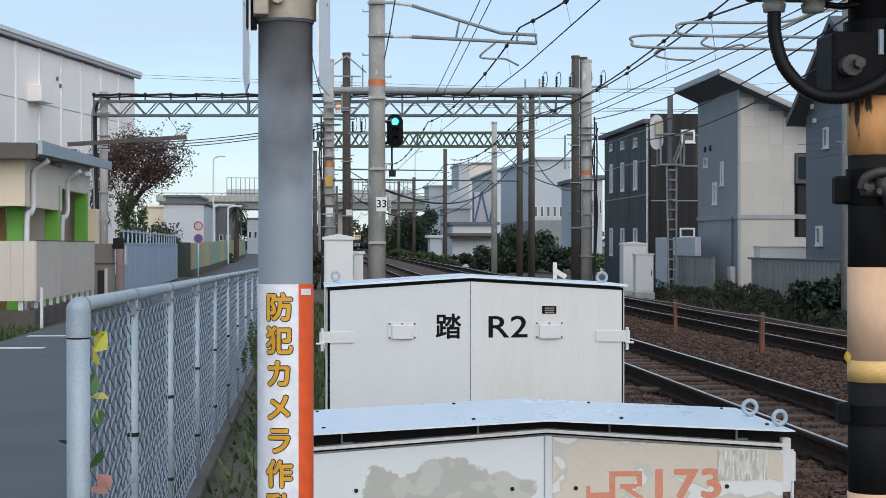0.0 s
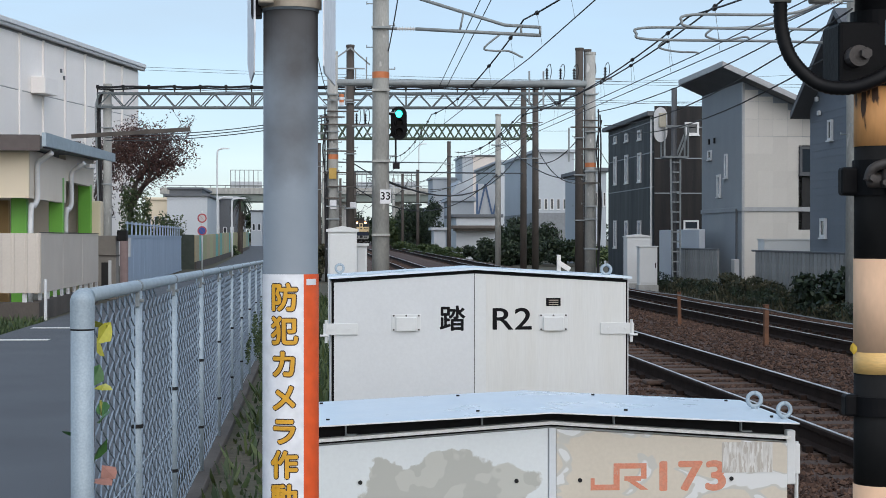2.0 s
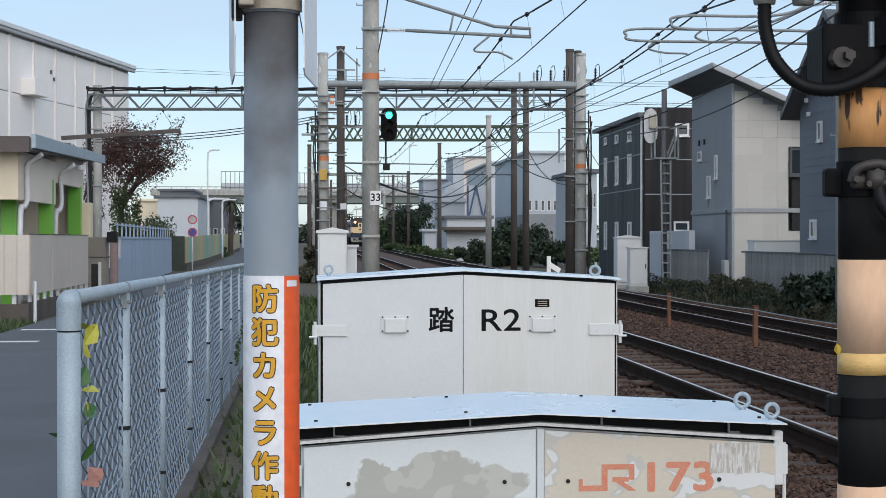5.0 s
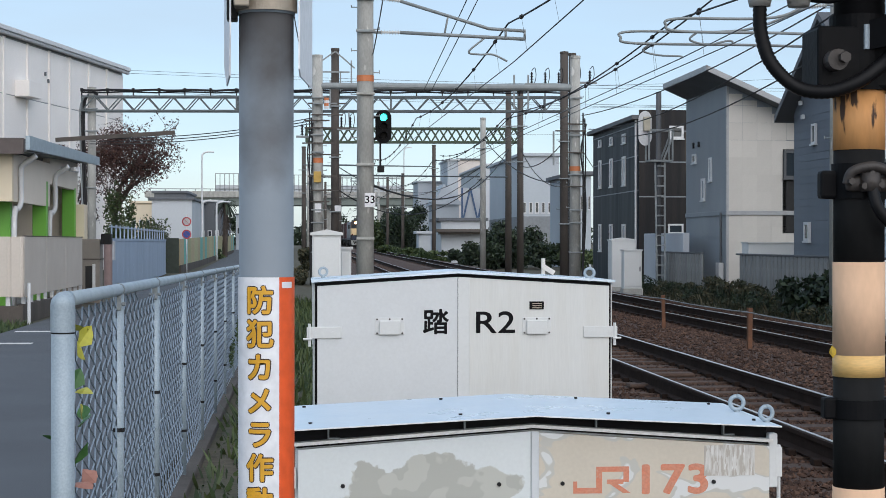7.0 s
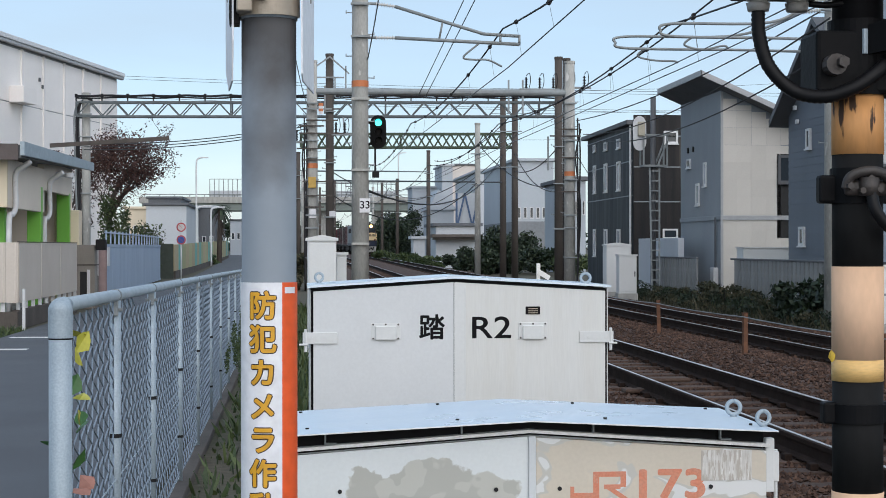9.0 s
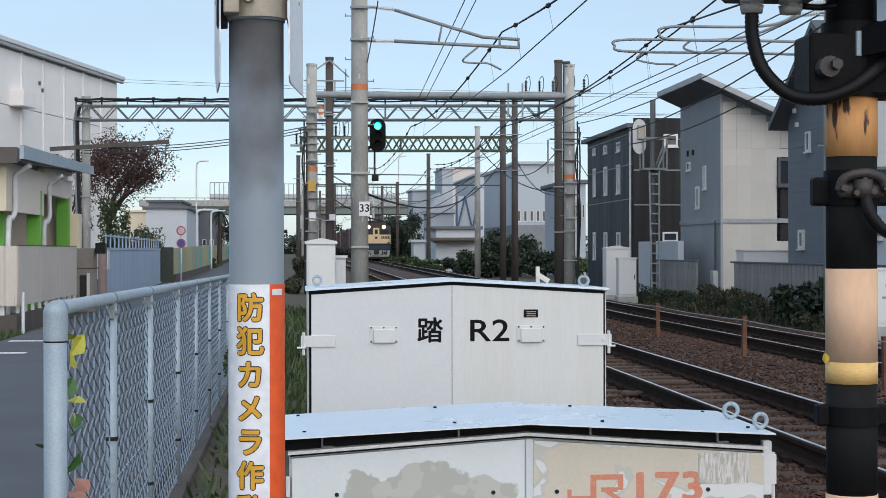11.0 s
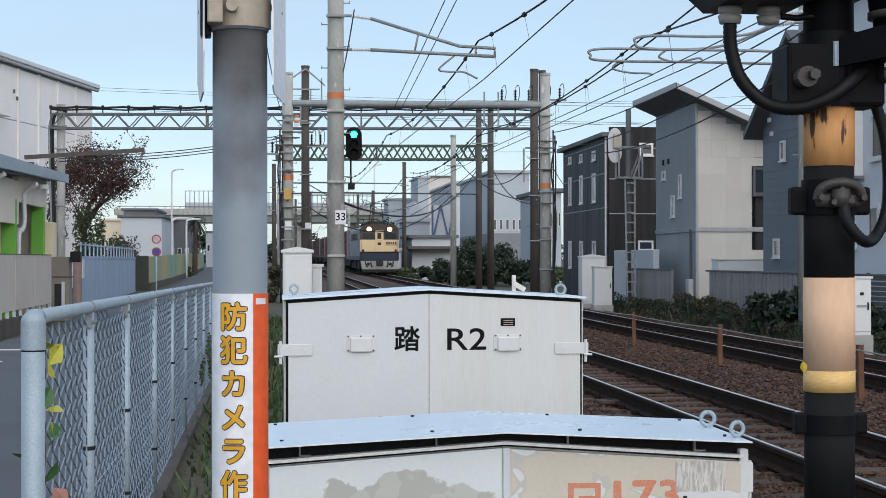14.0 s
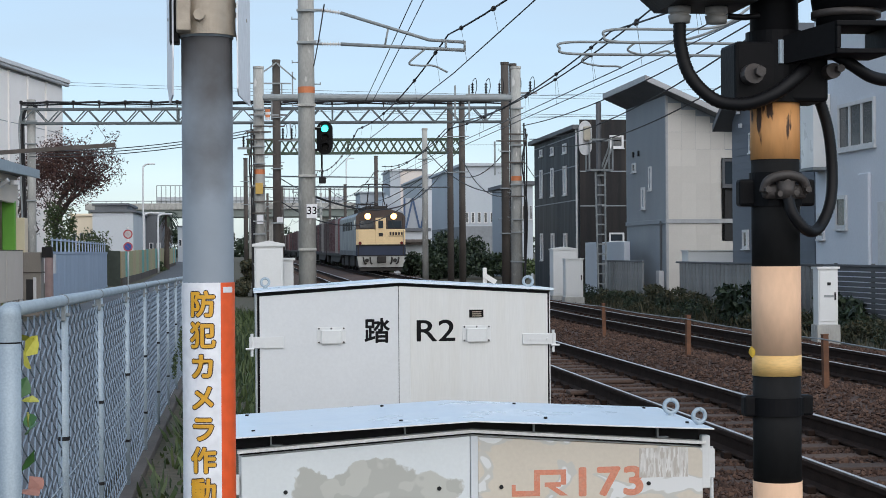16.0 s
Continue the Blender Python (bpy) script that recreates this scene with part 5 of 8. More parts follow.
for dx in (0, 0.28):
    a, b = Vector((4.455, 59.835, 6.924)), Vector((4.216, 41.798, 7.7))
    near_end = b + (b - a) * 2.6
    w = wire("feeder_wire", [Vector((p.x + dx, p.y, p.z)) for p in sag(a, near_end, 0.15)], 0.014, "twin thin feeder wires on the gantry beam")
for a, b, d in (((10.827, 61.336, 5.654), (8.455, 25.411, 5.031), 0.5), ((11.055, 59.312, 5.269), (8.78, 26.388, 4.631), 0.5), ((10.23, 59.377, 6.014), (9.549, 29.337, 5.693), 0.3), ((10.127, 59.385, 4.979), (17.83, 93.884, 4.84), 0.3)):
    wire("service_cable", sag(a, b, d), 0.016, "sagging black service cable")
wire("service_cable", sag((1.506, 29.975, 5.952), (1.46, 35.997, 5.062), 0.1), 0.012, "thin black cable beside the pole")
wire("service_cable", sag((-0.196, 30.11, 5.9), (0.45, 59.97, 6.5), 0.3), 0.012, "thin black cable to the gantry pole")
for v in (0, 1, 2):
    wire("telephone_cable", sag((-8.228, 64.854, 5.417 - 0.11 * v), (0.742, 60.13, 5.993 - 0.1 * v), 0.25), 0.018, "grey cable bundle across the lane", WIRE_GREY)
tagged(part("cable_duct", bar(bmesh.new(), (-9.458, 64.349, 5.313), (-4.882, 63.986, 5.598), 0.12, 0.16), CONCRETE_DK), "dull grey cable trough hung across the lane", "cable duct")
for v0, v1 in ((124, 134), (129, 139), (156, 168), (160, 171)):
    wire("power_line", sag((-104.939, 318, 1.4 + (449 - v0) * 0.1103), (148.059, 310, 1.4 + (405 - v1) * 0.1103), 2.0), 0.035, "thin far power line against the sky", WIRE_GREY)
for v0 in (118, 158, 205):
    wire("power_line", sag((35.681, 299, 1.4 + (395 - v0) * 0.1034), (149.118, 290, 1.4 + (465 - v0) * 0.1034), 2.0), 0.03, "thin far power line against the sky", WIRE_GREY)


def truss(name, p, q, depth, height, bay, chord, material, label, rail=True, crossed=False):
    """A lattice beam between two points: four chords, zigzag lattice on both faces, cable rail on top."""
    p, q = Vector(p), Vector(q)
    L = (q - p).length
    ang = math.degrees(math.atan2(q.y - p.y, q.x - p.x))
    t = thing(name, p, label, "gantry beam", "railway gantries", rz=ang)
    for y in (0, depth):
        for z in (0, height):
            part("chord", bar(bmesh.new(), (0, y, z), (L, y, z), chord), material, t)
    n = int(L / bay)
    for y in (0, depth):
        bm = bmesh.new()
        for i in range(n):
            a, b = L * i / n, L * (i + 1) / n
            bar(bm, (a, y, 0), ((a + b) / 2, y, height), chord * 0.6)
            bar(bm, ((a + b) / 2, y, height), (b, y, 0), chord * 0.6)
            if crossed:
                bar(bm, (a, y, height), ((a + b) / 2, y, 0), chord * 0.6)
                bar(bm, ((a + b) / 2, y, 0), (b, y, height), chord * 0.6)
            if i % 6 == 0:
                bar(bm, (a, y, 0), (a, y, height), chord * 0.8)
        part("lattice", bm, material, t, "zigzag lattice bars")
    bm = bmesh.new()
    for i in range(n + 1):
        bar(bm, (L * i / n, 0, height), (L * i / n, depth, height), chord * 0.5)
        bar(bm, (L * i / n, 0, 0), (L * min(i + 1, n) / n, depth, 0), chord * 0.5)
    part("cross_bars", bm, material, t)
    if rail:
        bm = bmesh.new()
        for i in range(0, n + 1, 1):
            bar(bm, (L * i / n, 0, height), (L * i / n, 0, height + 0.3), 0.045)
            box(bm, (L * i / n - 0.05, -0.06, height + 0.18), (L * i / n + 0.05, 0.06, height + 0.32), 0.01)
        part("cable_hanger", bm, DARK, t, "dark cable hangers")
        bm = bmesh.new()
        tube(bm, [(L * i / 40, 0, height + 0.24 - 0.02 * math.sin(i * 1.9)) for i in range(41)], 0.045, 6)
        tube(bm, [(L * i / 40, 0.1, height + 0.17 - 0.02 * math.sin(i * 1.3)) for i in range(41)], 0.03, 6)
        part("cable_bundle", bm, WIRE, t, "black cable bundle")
    return t


GREY_STEEL = mat("grey_green_gantry_steel", (0.125, 0.145, 0.15), 0.65, 0, (0.08, 0.095, 0.10), 2, 0.9, 40, 0.1)
truss("gantry_beam", (-8.536, 64.878, 6.498), (10.472, 63.37, 6.454), 0.55, 0.552, 0.98, 0.07, GREY_STEEL, "grey lattice gantry beam with black cable bundle")
truss("gantry_beam", (0.261, 95.278, 7.166), (12.769, 94.286, 7.166), 0.6, 0.786, 0.95, 0.12, GREEN_STEEL, "green lattice gantry beam over both tracks", False, True)
bm = bmesh.new()
tube(bm, [(0.495, 60.149, 7.09), (10.065, 59.39, 7.028)], 0.125, 12)
PIPE = tagged(part("pipe_beam", bm, GALV_DULL), "grey round pipe beam across both tracks", "gantry beam", "railway gantries")
CL = tuple((1.0 + 0.9 * i + 0.25 * math.sin(i * 2.3), 0.24 + 0.06 * math.sin(i * 3.1), GALV_DULL) for i in range(7))
gl = line_pole((-8.184, 64.85 + 0.3), 7.403, 0.17, CONCRETE, "weathered grey gantry pole beside the lane", 0.95, 8, clamps=((6.586, 0.25, GALV_DULL), (5.703, 0.25, GALV_DULL), (3.497, 0.2, GALV_DULL)))
for k, dx in enumerate((-0.42, -0.34, -0.27)):
    bm = bmesh.new()
    tube(bm, smoothline([(0.25, -0.1, 7.072 + 0.4 + 0.04 * k), (-0.1, -0.1, 7.116 + 0.42), (dx, -0.1, 6.674 + 0.4), (dx, -0.12, 5.262 + 0.4), (dx + 0.1, -0.1, 2.0), (dx + 0.1, 0, 0.1)], 8), 0.04, 6)
    part("conduit", bm, WIRE if k else GALV_DULL, gl, "vertical cable conduit", True)
pa = line_pole((0.577, 60.143), 8.186, 0.23, CONCRETE, "pale concrete gantry pole with many clamps", 0.82, 12,
               ((4.27, 4.45, BAND_OR),), clamps=CL)
part("plate", blk((-0.14, -0.3, 3.55 + 0.4), (0.14, -0.24, 3.95 + 0.4), 0.01), BAND_YE, pa, "yellow hazard plate")
part("plate", blk((-0.1, -0.27, 2.455 + 0.4), (0.14, -0.24, 2.786 + 0.4), 0.005), PLATE, pa, "small white plate")
pb = line_pole((1.298, 64.098 - 0.35), 8.859, 0.165, CONCRETE_DK, "dark weathered gantry pole", 0.92, 10, clamps=CL[::2])
part("plate", blk((-0.02, -0.22, 2.526 + 0.4), (0.22, -0.19, 2.79 + 0.4), 0.005), PLATE, pb, "small white plate")
for a, b in (((-1.0, 7.95), (0.55, 7.95)), ((-0.7, 8.25), (0.0, 8.75)), ((0.0, 8.75), (0.75, 8.1)), ((0.2, 7.95), (0.2, 7.2)), ((0.62, 8.4), (0.62, 7.3))):
    part("brace", bar(bmesh.new(), (a[0], -0.24, a[1] + 0.4), (b[0], -0.24, b[1] + 0.4), 0.055), GALV_DULL, pb, "grey steel brace")
pc = line_pole((9.982, 59.397), 8.166, 0.215, CONCRETE, "pale concrete gantry pole with cables and clamps", 0.85, 12,
               ((3.986, 4.152, BAND_OR),), clamps=CL)
line_pole((10.62, 63.9), 8.79, 0.15, CONCRETE_DK, "slim dark gantry pole behind a pale one", 0.95, 10, clamps=CL[::3])
pd = line_pole((10.17, 63.39 - 0.3), 8.749, 0.17, CONCRETE_DK, "dark weathered gantry pole", 0.92, 10, clamps=CL[1::2])
for px, nm in ((pc, 0.26), (pa, -0.28)):
    bm = bmesh.new()
    for j in range(3):
        tube(bm, smoothline([(nm + 0.06 * j, -0.2, 6.5 - 0.2 * j), (nm + 0.1 * math.sin(j * 2), -0.22, 5.0), (nm + 0.05 * j, -0.22, 3.2), (nm * 0.9, -0.22, 0.2)], 8), 0.028, 6)
    part("cable_run", bm, WIRE, px, "black cables strapped to the pole", True)


def arm_with_pins(loc, w, n, label, z=0.0):
    a = thing("cross_arm", loc, label, "cross arm", "cross arms")
    part("bar", bar(bmesh.new(), (-w / 2, 0, z), (w / 2, 0, z), 0.08), GALV_DULL, a)
    for i in range(n):
        x = -w / 2 + w * (i + 0.5) / n
        bm = bmesh.new()
        insulator(bm, (x, 0, 0.05), (x, 0, 0.45), 4, 0.07)
        part("pin_insulator", bm, DARK, a, "dark pin insulator")
        bm = bmesh.new()
        tube(bm, smoothline([(x, 0, 0.5), (x + 0.12, 0, 0.6), (x + 0.16, 0, 0.3), (x + 0.1, 0, 0.02)], 5), 0.014, 5)
        part("jumper", bm, WIRE, a)


arm_with_pins((8.889, 59.483, 7.152), 1.5, 3, "steel cross arm with dark insulators on the beam")
arm_with_pins((10.271, 59.374, 7.214), 1.0, 2, "steel cross arm with dark insulators on the pole")
for u, v0, v1 in ((955, 140, 200), (930, 140, 200), (605, 150, 200), (1000, 240, 300)):
    bm = bmesh.new()
    yb = 59.81 - 0.00163 * (u - 784)
    a, b = Vector(((u - 784) / 2900 * 60 * 0.9969 + 4.74, yb, plan_z(v0, 60))), Vector(((u - 784) / 2900 * 60 * 0.9969 + 4.74, yb, plan_z(v1, 60)))
    bar(bm, a, b, 0.06)
    part("drop_bracket", bm, GALV_DULL, PIPE)
for z, u0, u1 in ((235, 560, 640), (262, 556, 612), (192, 566, 632), (212, 572, 628), (222, 560, 604), (282, 566, 624), (345, 572, 620), (365, 570, 604), (228, 1010, 1048), (278, 1012, 1050), (338, 1014, 1050), (240, 1000, 1055), (320, 566, 618)):
    own = pa if u1 < 700 else pc
    bx, by = own.location.x, own.location.y
    zz = 1.8 + (435 - z) / 2900 * 60
    part("strut", bar(bmesh.new(), (4.74 + (u0 - 784) / 2900 * 60 - bx, -0.26, zz), (4.74 + (u1 - 784) / 2900 * 60 - bx, -0.26, zz), 0.05), CONCRETE_DK, own)


arm_with_pins((0.247, 60.169, 5.228), 0.9, 2, "small steel cross arm with dark insulators")
arm_with_pins((1.833, 62.049, 5.654), 1.0, 3, "small steel cross arm with dark insulators under the beam")
hung = bpy.data.objects["cross_arm.003"]
part("hanger", bar(bmesh.new(), (0, 0, 0), (0, 2.1, 0.82), 0.06), GALV_DULL, hung)
ri = thing("section_insulator", (0.898, 59.515, 6.418), "red and white striped rod insulator on the gantry pole", "insulator")
for k in range(4):
    part("band", rod(bmesh.new(), (0, 0.2, -0.2 + 0.1 * k), (0, 0.2, -0.1 + 0.1 * k), 0.09, 10), BAND_OR if k % 2 else PLATE, ri)
part("arm", bar(bmesh.new(), (-0.5, 0.25, 0.0), (0.4, 0.25, 0.0), 0.05), GALV_DULL, ri)

# further poles down the line: column, top row, distance, radius
for u, v, D, r, m in ((920, 168, 82, 0.17, CONCRETE_DK), (941, 168, 84, 0.18, CONCRETE_DK), (875, 217, 78, 0.15, CONCRETE), (788, 265, 120, 0.16, CONCRETE_DK), (733, 315, 150, 0.16, CONCRETE_DK),
                      (558, 268, 110, 0.16, CONCRETE_DK), (706, 322, 170, 0.16, CONCRETE_DK), (566, 300, 150, 0.17, CONCRETE), (690, 330, 200, 0.18, CONCRETE), (622, 318, 190, 0.18, CONCRETE_DK), (596, 330, 240, 0.2, CONCRETE_DK)):
    x, y = plan_x(u, D), plan_y(u, D)
    z = plan_z(v, D)
    line_pole((x, y), z, r, m, "slim railway pole further down the line", 0.85, 0, clamps=((z * 0.6, 0.3, GALV_DULL), (z * 0.8, 0.35, GALV_DULL)))
for D, u0, u1, v in ((118, 640, 800, 300), (150, 600, 745, 322), (190, 600, 720, 338), (120, 560, 640, 300), (230, 590, 700, 352), (100, 640, 930, 318)):
    a, b = hold(u0, v, D), hold(u1, v + 2, D)
    if (a - b).length < 1:
        continue
    wire("span_wire", [a, b], 0.035, "thin steel span wire across the tracks", WIRE_GREY)
for D, u0, v0, u1, v1, d in ((95, 880, 250, 1000, 330, 0.6), (88, 700, 370, 940, 250, 1.5), (88, 690, 330, 930, 270, 1.2), (100, 650, 300, 790, 345, 0.7), (110, 690, 290, 880, 300, 1.4), (110, 640, 340, 880, 320, 1.4), (70, 1020, 255, 940, 300, 0.4), (90, 940, 268, 1060, 330, 0.8), (75, 1050, 250, 1110, 330, 0.4)):
    a, b = hold(u0, v0, D), hold(u1, v1, D + 6)
    if (a - b).length < 1:
        continue
    wire("span_wire", sag(a, b, d), 0.022, "sagging cable between line poles", WIRE)


# ---- colour-light signal ----
def signal():
    x, y, z = (1.705, 34.172, 3.794)
    s = thing("railway_signal", (x, y, z), "black three-lamp colour signal showing green on a pole", "railway signal")
    out = [(0.17 * math.cos(a), 0.17 * math.sin(a) + (0.18 if math.sin(a) > 0 else -0.18)) for a in [2 * math.pi * i / 28 for i in range(28)]]
    part("backboard", prism(bmesh.new(), out, 0.0, 0.02, 1), BLACK, s, "rounded black backboard")
    part("housing", blk((-0.1, 0.02, -0.3), (0.1, 0.2, 0.3), 0.02), BLACK, s)
    for i, zz in enumerate((0.19, 0.0, -0.19)):
        hood = bmesh.new()
        n = 14
        for k in range(n):
            a0, a1 = math.pi * (-0.15 + 1.3 * k / n), math.pi * (-0.15 + 1.3 * (k + 1) / n)
            vs = []
            for a, yy in ((a0, 0), (a1, 0), (a1, -0.2), (a0, -0.2)):
                vs.append(hood.verts.new((0.08 * math.cos(a), yy, zz + 0.08 * math.sin(a))))
            hood.faces.new(vs)
        bmesh.ops.remove_doubles(hood, verts=hood.verts, dist=0.001)
        bmesh.ops.solidify(hood, geom=hood.faces[:], thickness=0.004)
        h = part("hood", hood, BLACK, s)
        bm = bmesh.new()
        rod(bm, (0, -0.012, zz), (0, -0.002, zz), 0.07, 20)
        part("lens", bm, mat("lit_green_lens", (0.05, 0.5, 0.4), 0.3, emit=(0.05, 1.0, 0.72), strength=5.0, bump=0) if i == 0 else mat("dark_lens", (0.008, 0.007, 0.007), 0.4, bump=0, spec=0.1), h, "lit green lens" if i == 0 else "dark unlit lens")
    bm = bmesh.new()
    for zz in (0.2, -0.25):
        part("arm", bar(bmesh.new(), (-0.3, 0.1, zz), (0, 0.1, zz), 0.05), DARK, s)
    rod(bm, (-0.06, 0.1, -0.85), (-0.06, 0.1, -0.3), 0.02)
    box(bm, (-0.12, 0.02, -0.95), (0.02, 0.18, -0.82), 0.01)
    part("bracket", bm, DARK, s, "dark steel bracket")


signal()


# ---- buildings ----
GLASS = mat("dark_window_glass", (0.035, 0.045, 0.055), 0.06, bump=0)
FRAME_SHUT = mat("fresh_white_enamel", (0.88, 0.88, 0.86), 0.3, 0, (0.84, 0.84, 0.82), 3, 0.6, 40, 0.01, grain_amount=0.02)
CURTAIN = mat("pale_curtained_glass", (0.42, 0.46, 0.50), 0.08, 0, (0.30, 0.34, 0.38), 0.9, 0.9, 20, 0, grain_amount=0.03)
FRAME_W = mat("white_window_frame", (0.70, 0.71, 0.72), 0.4, bump=0)
SLATE = mat("slate_grey_siding", (0.265, 0.29, 0.312), 0.6, 0, (0.232, 0.255, 0.277), 0.8, 0.9, 30, 0.03, stretch=(1, 1, 0.4), grain_amount=0.04)
CREAM_WALL = mat("cream_tile_panel", (0.595, 0.572, 0.525), 0.75, 0, (0.535, 0.512, 0.468), 0.9, 0.9, 24, 0.03, rand=0.035, grain_amount=0.03)
NAVY_WALL = mat("blue_black_sheet_wall", (0.022, 0.03, 0.043), 0.5, 0, (0.010, 0.014, 0.021), 0.9, 1.0, 20, 0.05, stretch=(1, 3.2, 0.22), spots=(0.05, 0.056, 0.065), spot_scale=1.6, spot_at=0.64, spec=0.15)
BROWN_WALL = mat("dark_brown_sheet_wall", (0.034, 0.031, 0.029), 0.5, 0, (0.013, 0.014, 0.017), 0.9, 1.0, 20, 0.05, stretch=(3, 1, 0.2), spots=(0.06, 0.053, 0.047), spot_scale=1.5, spot_at=0.62, spec=0.15)
DARKROOF = mat("dark_grey_roof", (0.10, 0.105, 0.115), 0.6, 0, (0.08, 0.085, 0.09), 1.0, 0.8)
PALE_TRIM = mat("pale_fascia", (0.42, 0.43, 0.44), 0.5)
BLUEGREY = mat("blue_grey_wall", (0.48, 0.51, 0.55), 0.65, 0, (0.45, 0.48, 0.52), 0.9, 0.8, 24, 0.02, grain_amount=0.03)
PALE_WALL = mat("pale_blue_white_wall", (0.66, 0.69, 0.74), 0.65, 0, (0.61, 0.64, 0.69), 0.9, 0.8, 24, 0.02, grain_amount=0.03)
NAVYGREY = mat("dark_blue_grey_siding", (0.125, 0.145, 0.175), 0.6, 0, (0.113, 0.132, 0.16), 0.9, 0.8, 24, 0.03, rand=0.04, grain_amount=0.04)
FENCE_GREY = mat("grey_corrugated_fence", (0.235, 0.235, 0.23), 0.6, 0.0, (0.16, 0.16, 0.157), 1.6, 0.9, 24, 0.05, rand=0.1)
FACTORY = mat("white_factory_panel", (0.85, 0.815, 0.785), 0.6, 0, (0.79, 0.755, 0.73), 0.4, 0.9, 20, 0.02, rand=0.03, grain_amount=0.03)
BEIGE = mat("beige_sheet_fence", (0.56, 0.505, 0.445), 0.6, 0, (0.50, 0.45, 0.395), 1.0, 0.9, 24, 0.02, rand=0.03, grain_amount=0.03)
LIME = mat("lime_green_paint", (0.17, 0.46, 0.05), 0.5, 0, (0.14, 0.40, 0.05), 2, 0.8)
CREAM2 = mat("cream_wall_panel", (0.73, 0.63, 0.47), 0.7, 0, (0.67, 0.58, 0.435), 1, 0.8, 60, 0.03, grain_amount=0.03)
GREYBROWN = mat("grey_brown_wall", (0.76, 0.68, 0.58), 0.7, 0, (0.67, 0.60, 0.51), 1, 0.9, 60, 0.03, grain_amount=0.03)
GATE_BLUE = mat("pale_blue_gate_paint", (0.36, 0.45, 0.58), 0.5, 0, (0.30, 0.38, 0.50), 1, 0.9, 30, 0.1, stretch=(1, 1, 0.3))
# near-black paint standing in for shade in hollows and the dim interior
SHADE = mat("painted_shade_black", (0.03, 0.03, 0.03), 0.9)
TEAL = mat("teal_board", (0.15, 0.46, 0.42), 0.6, rand=0.1)
TAN_B = mat("tan_board", (0.46, 0.38, 0.22), 0.6, rand=0.1)
OLIVE_B = mat("olive_board", (0.42, 0.42, 0.22), 0.6, rand=0.1)
# HAZE_ colours: distance haze is mixed into the wall and roof paint
HAZE_W = mat("hazed_white_wall", (0.50, 0.53, 0.56), 0.7, 0, (0.45, 0.48, 0.51), 0.2, 0.8, 5, 0.02, grain_amount=0.03)
HAZE_G = mat("hazed_grey_wall", (0.43, 0.47, 0.51), 0.7, 0, (0.38, 0.42, 0.46), 0.2, 0.8, 5, 0.02, grain_amount=0.03)
HAZE_B = mat("hazed_blue_wall", (0.40, 0.44, 0.485), 0.7, 0, (0.36, 0.40, 0.44), 0.2, 0.8, 5, 0.02, grain_amount=0.03)
HAZE_D = mat("hazed_dark_roof", (0.12, 0.13, 0.145), 0.7)


def window(parent, face, at, a, b, z0, z1, name="window", bars=0, frame_mat=None, glass=None):
    """A framed pane on a wall: face 'x' looks to -X (a, b along Y), face 'y' looks to -Y (a, b along X)."""
    def cc(u, d, z):
        return (at - d, u, z) if face == 'x' else (u, at - d, z)
    t = min(0.08, 0.17 * min(b - a, z1 - z0))
    bm = bmesh.new()
    box(bm, cc(a, 0.05, z0), cc(a + t, -0.02, z1))
    box(bm, cc(b - t, 0.05, z0), cc(b, -0.02, z1))
    box(bm, cc(a + t, 0.05, z0), cc(b - t, -0.02, z0 + t))
    box(bm, cc(a + t, 0.05, z1 - t), cc(b - t, -0.02, z1))
    for i in range(bars):
        m = a + (b - a) * (i + 1) / (bars + 1)
        box(bm, cc(m - t / 2, 0.045, z0 + t), cc(m + t / 2, -0.02, z1 - t))
    w = part(name, bm, frame_mat or FRAME_W, parent, "pale framed window")
    part("pane", blk(cc(a + t, 0.02, z0 + t), cc(b - t, -0.03, z1 - t)), glass or GLASS, w, "curtained glass pane" if glass else "dark glass pane")
    part("sill", blk(cc(a - 0.03, 0.08, z0 - 0.04), cc(b + 0.03, -0.02, z0 - 0.002)), frame_mat or FRAME_W, w)
    return w


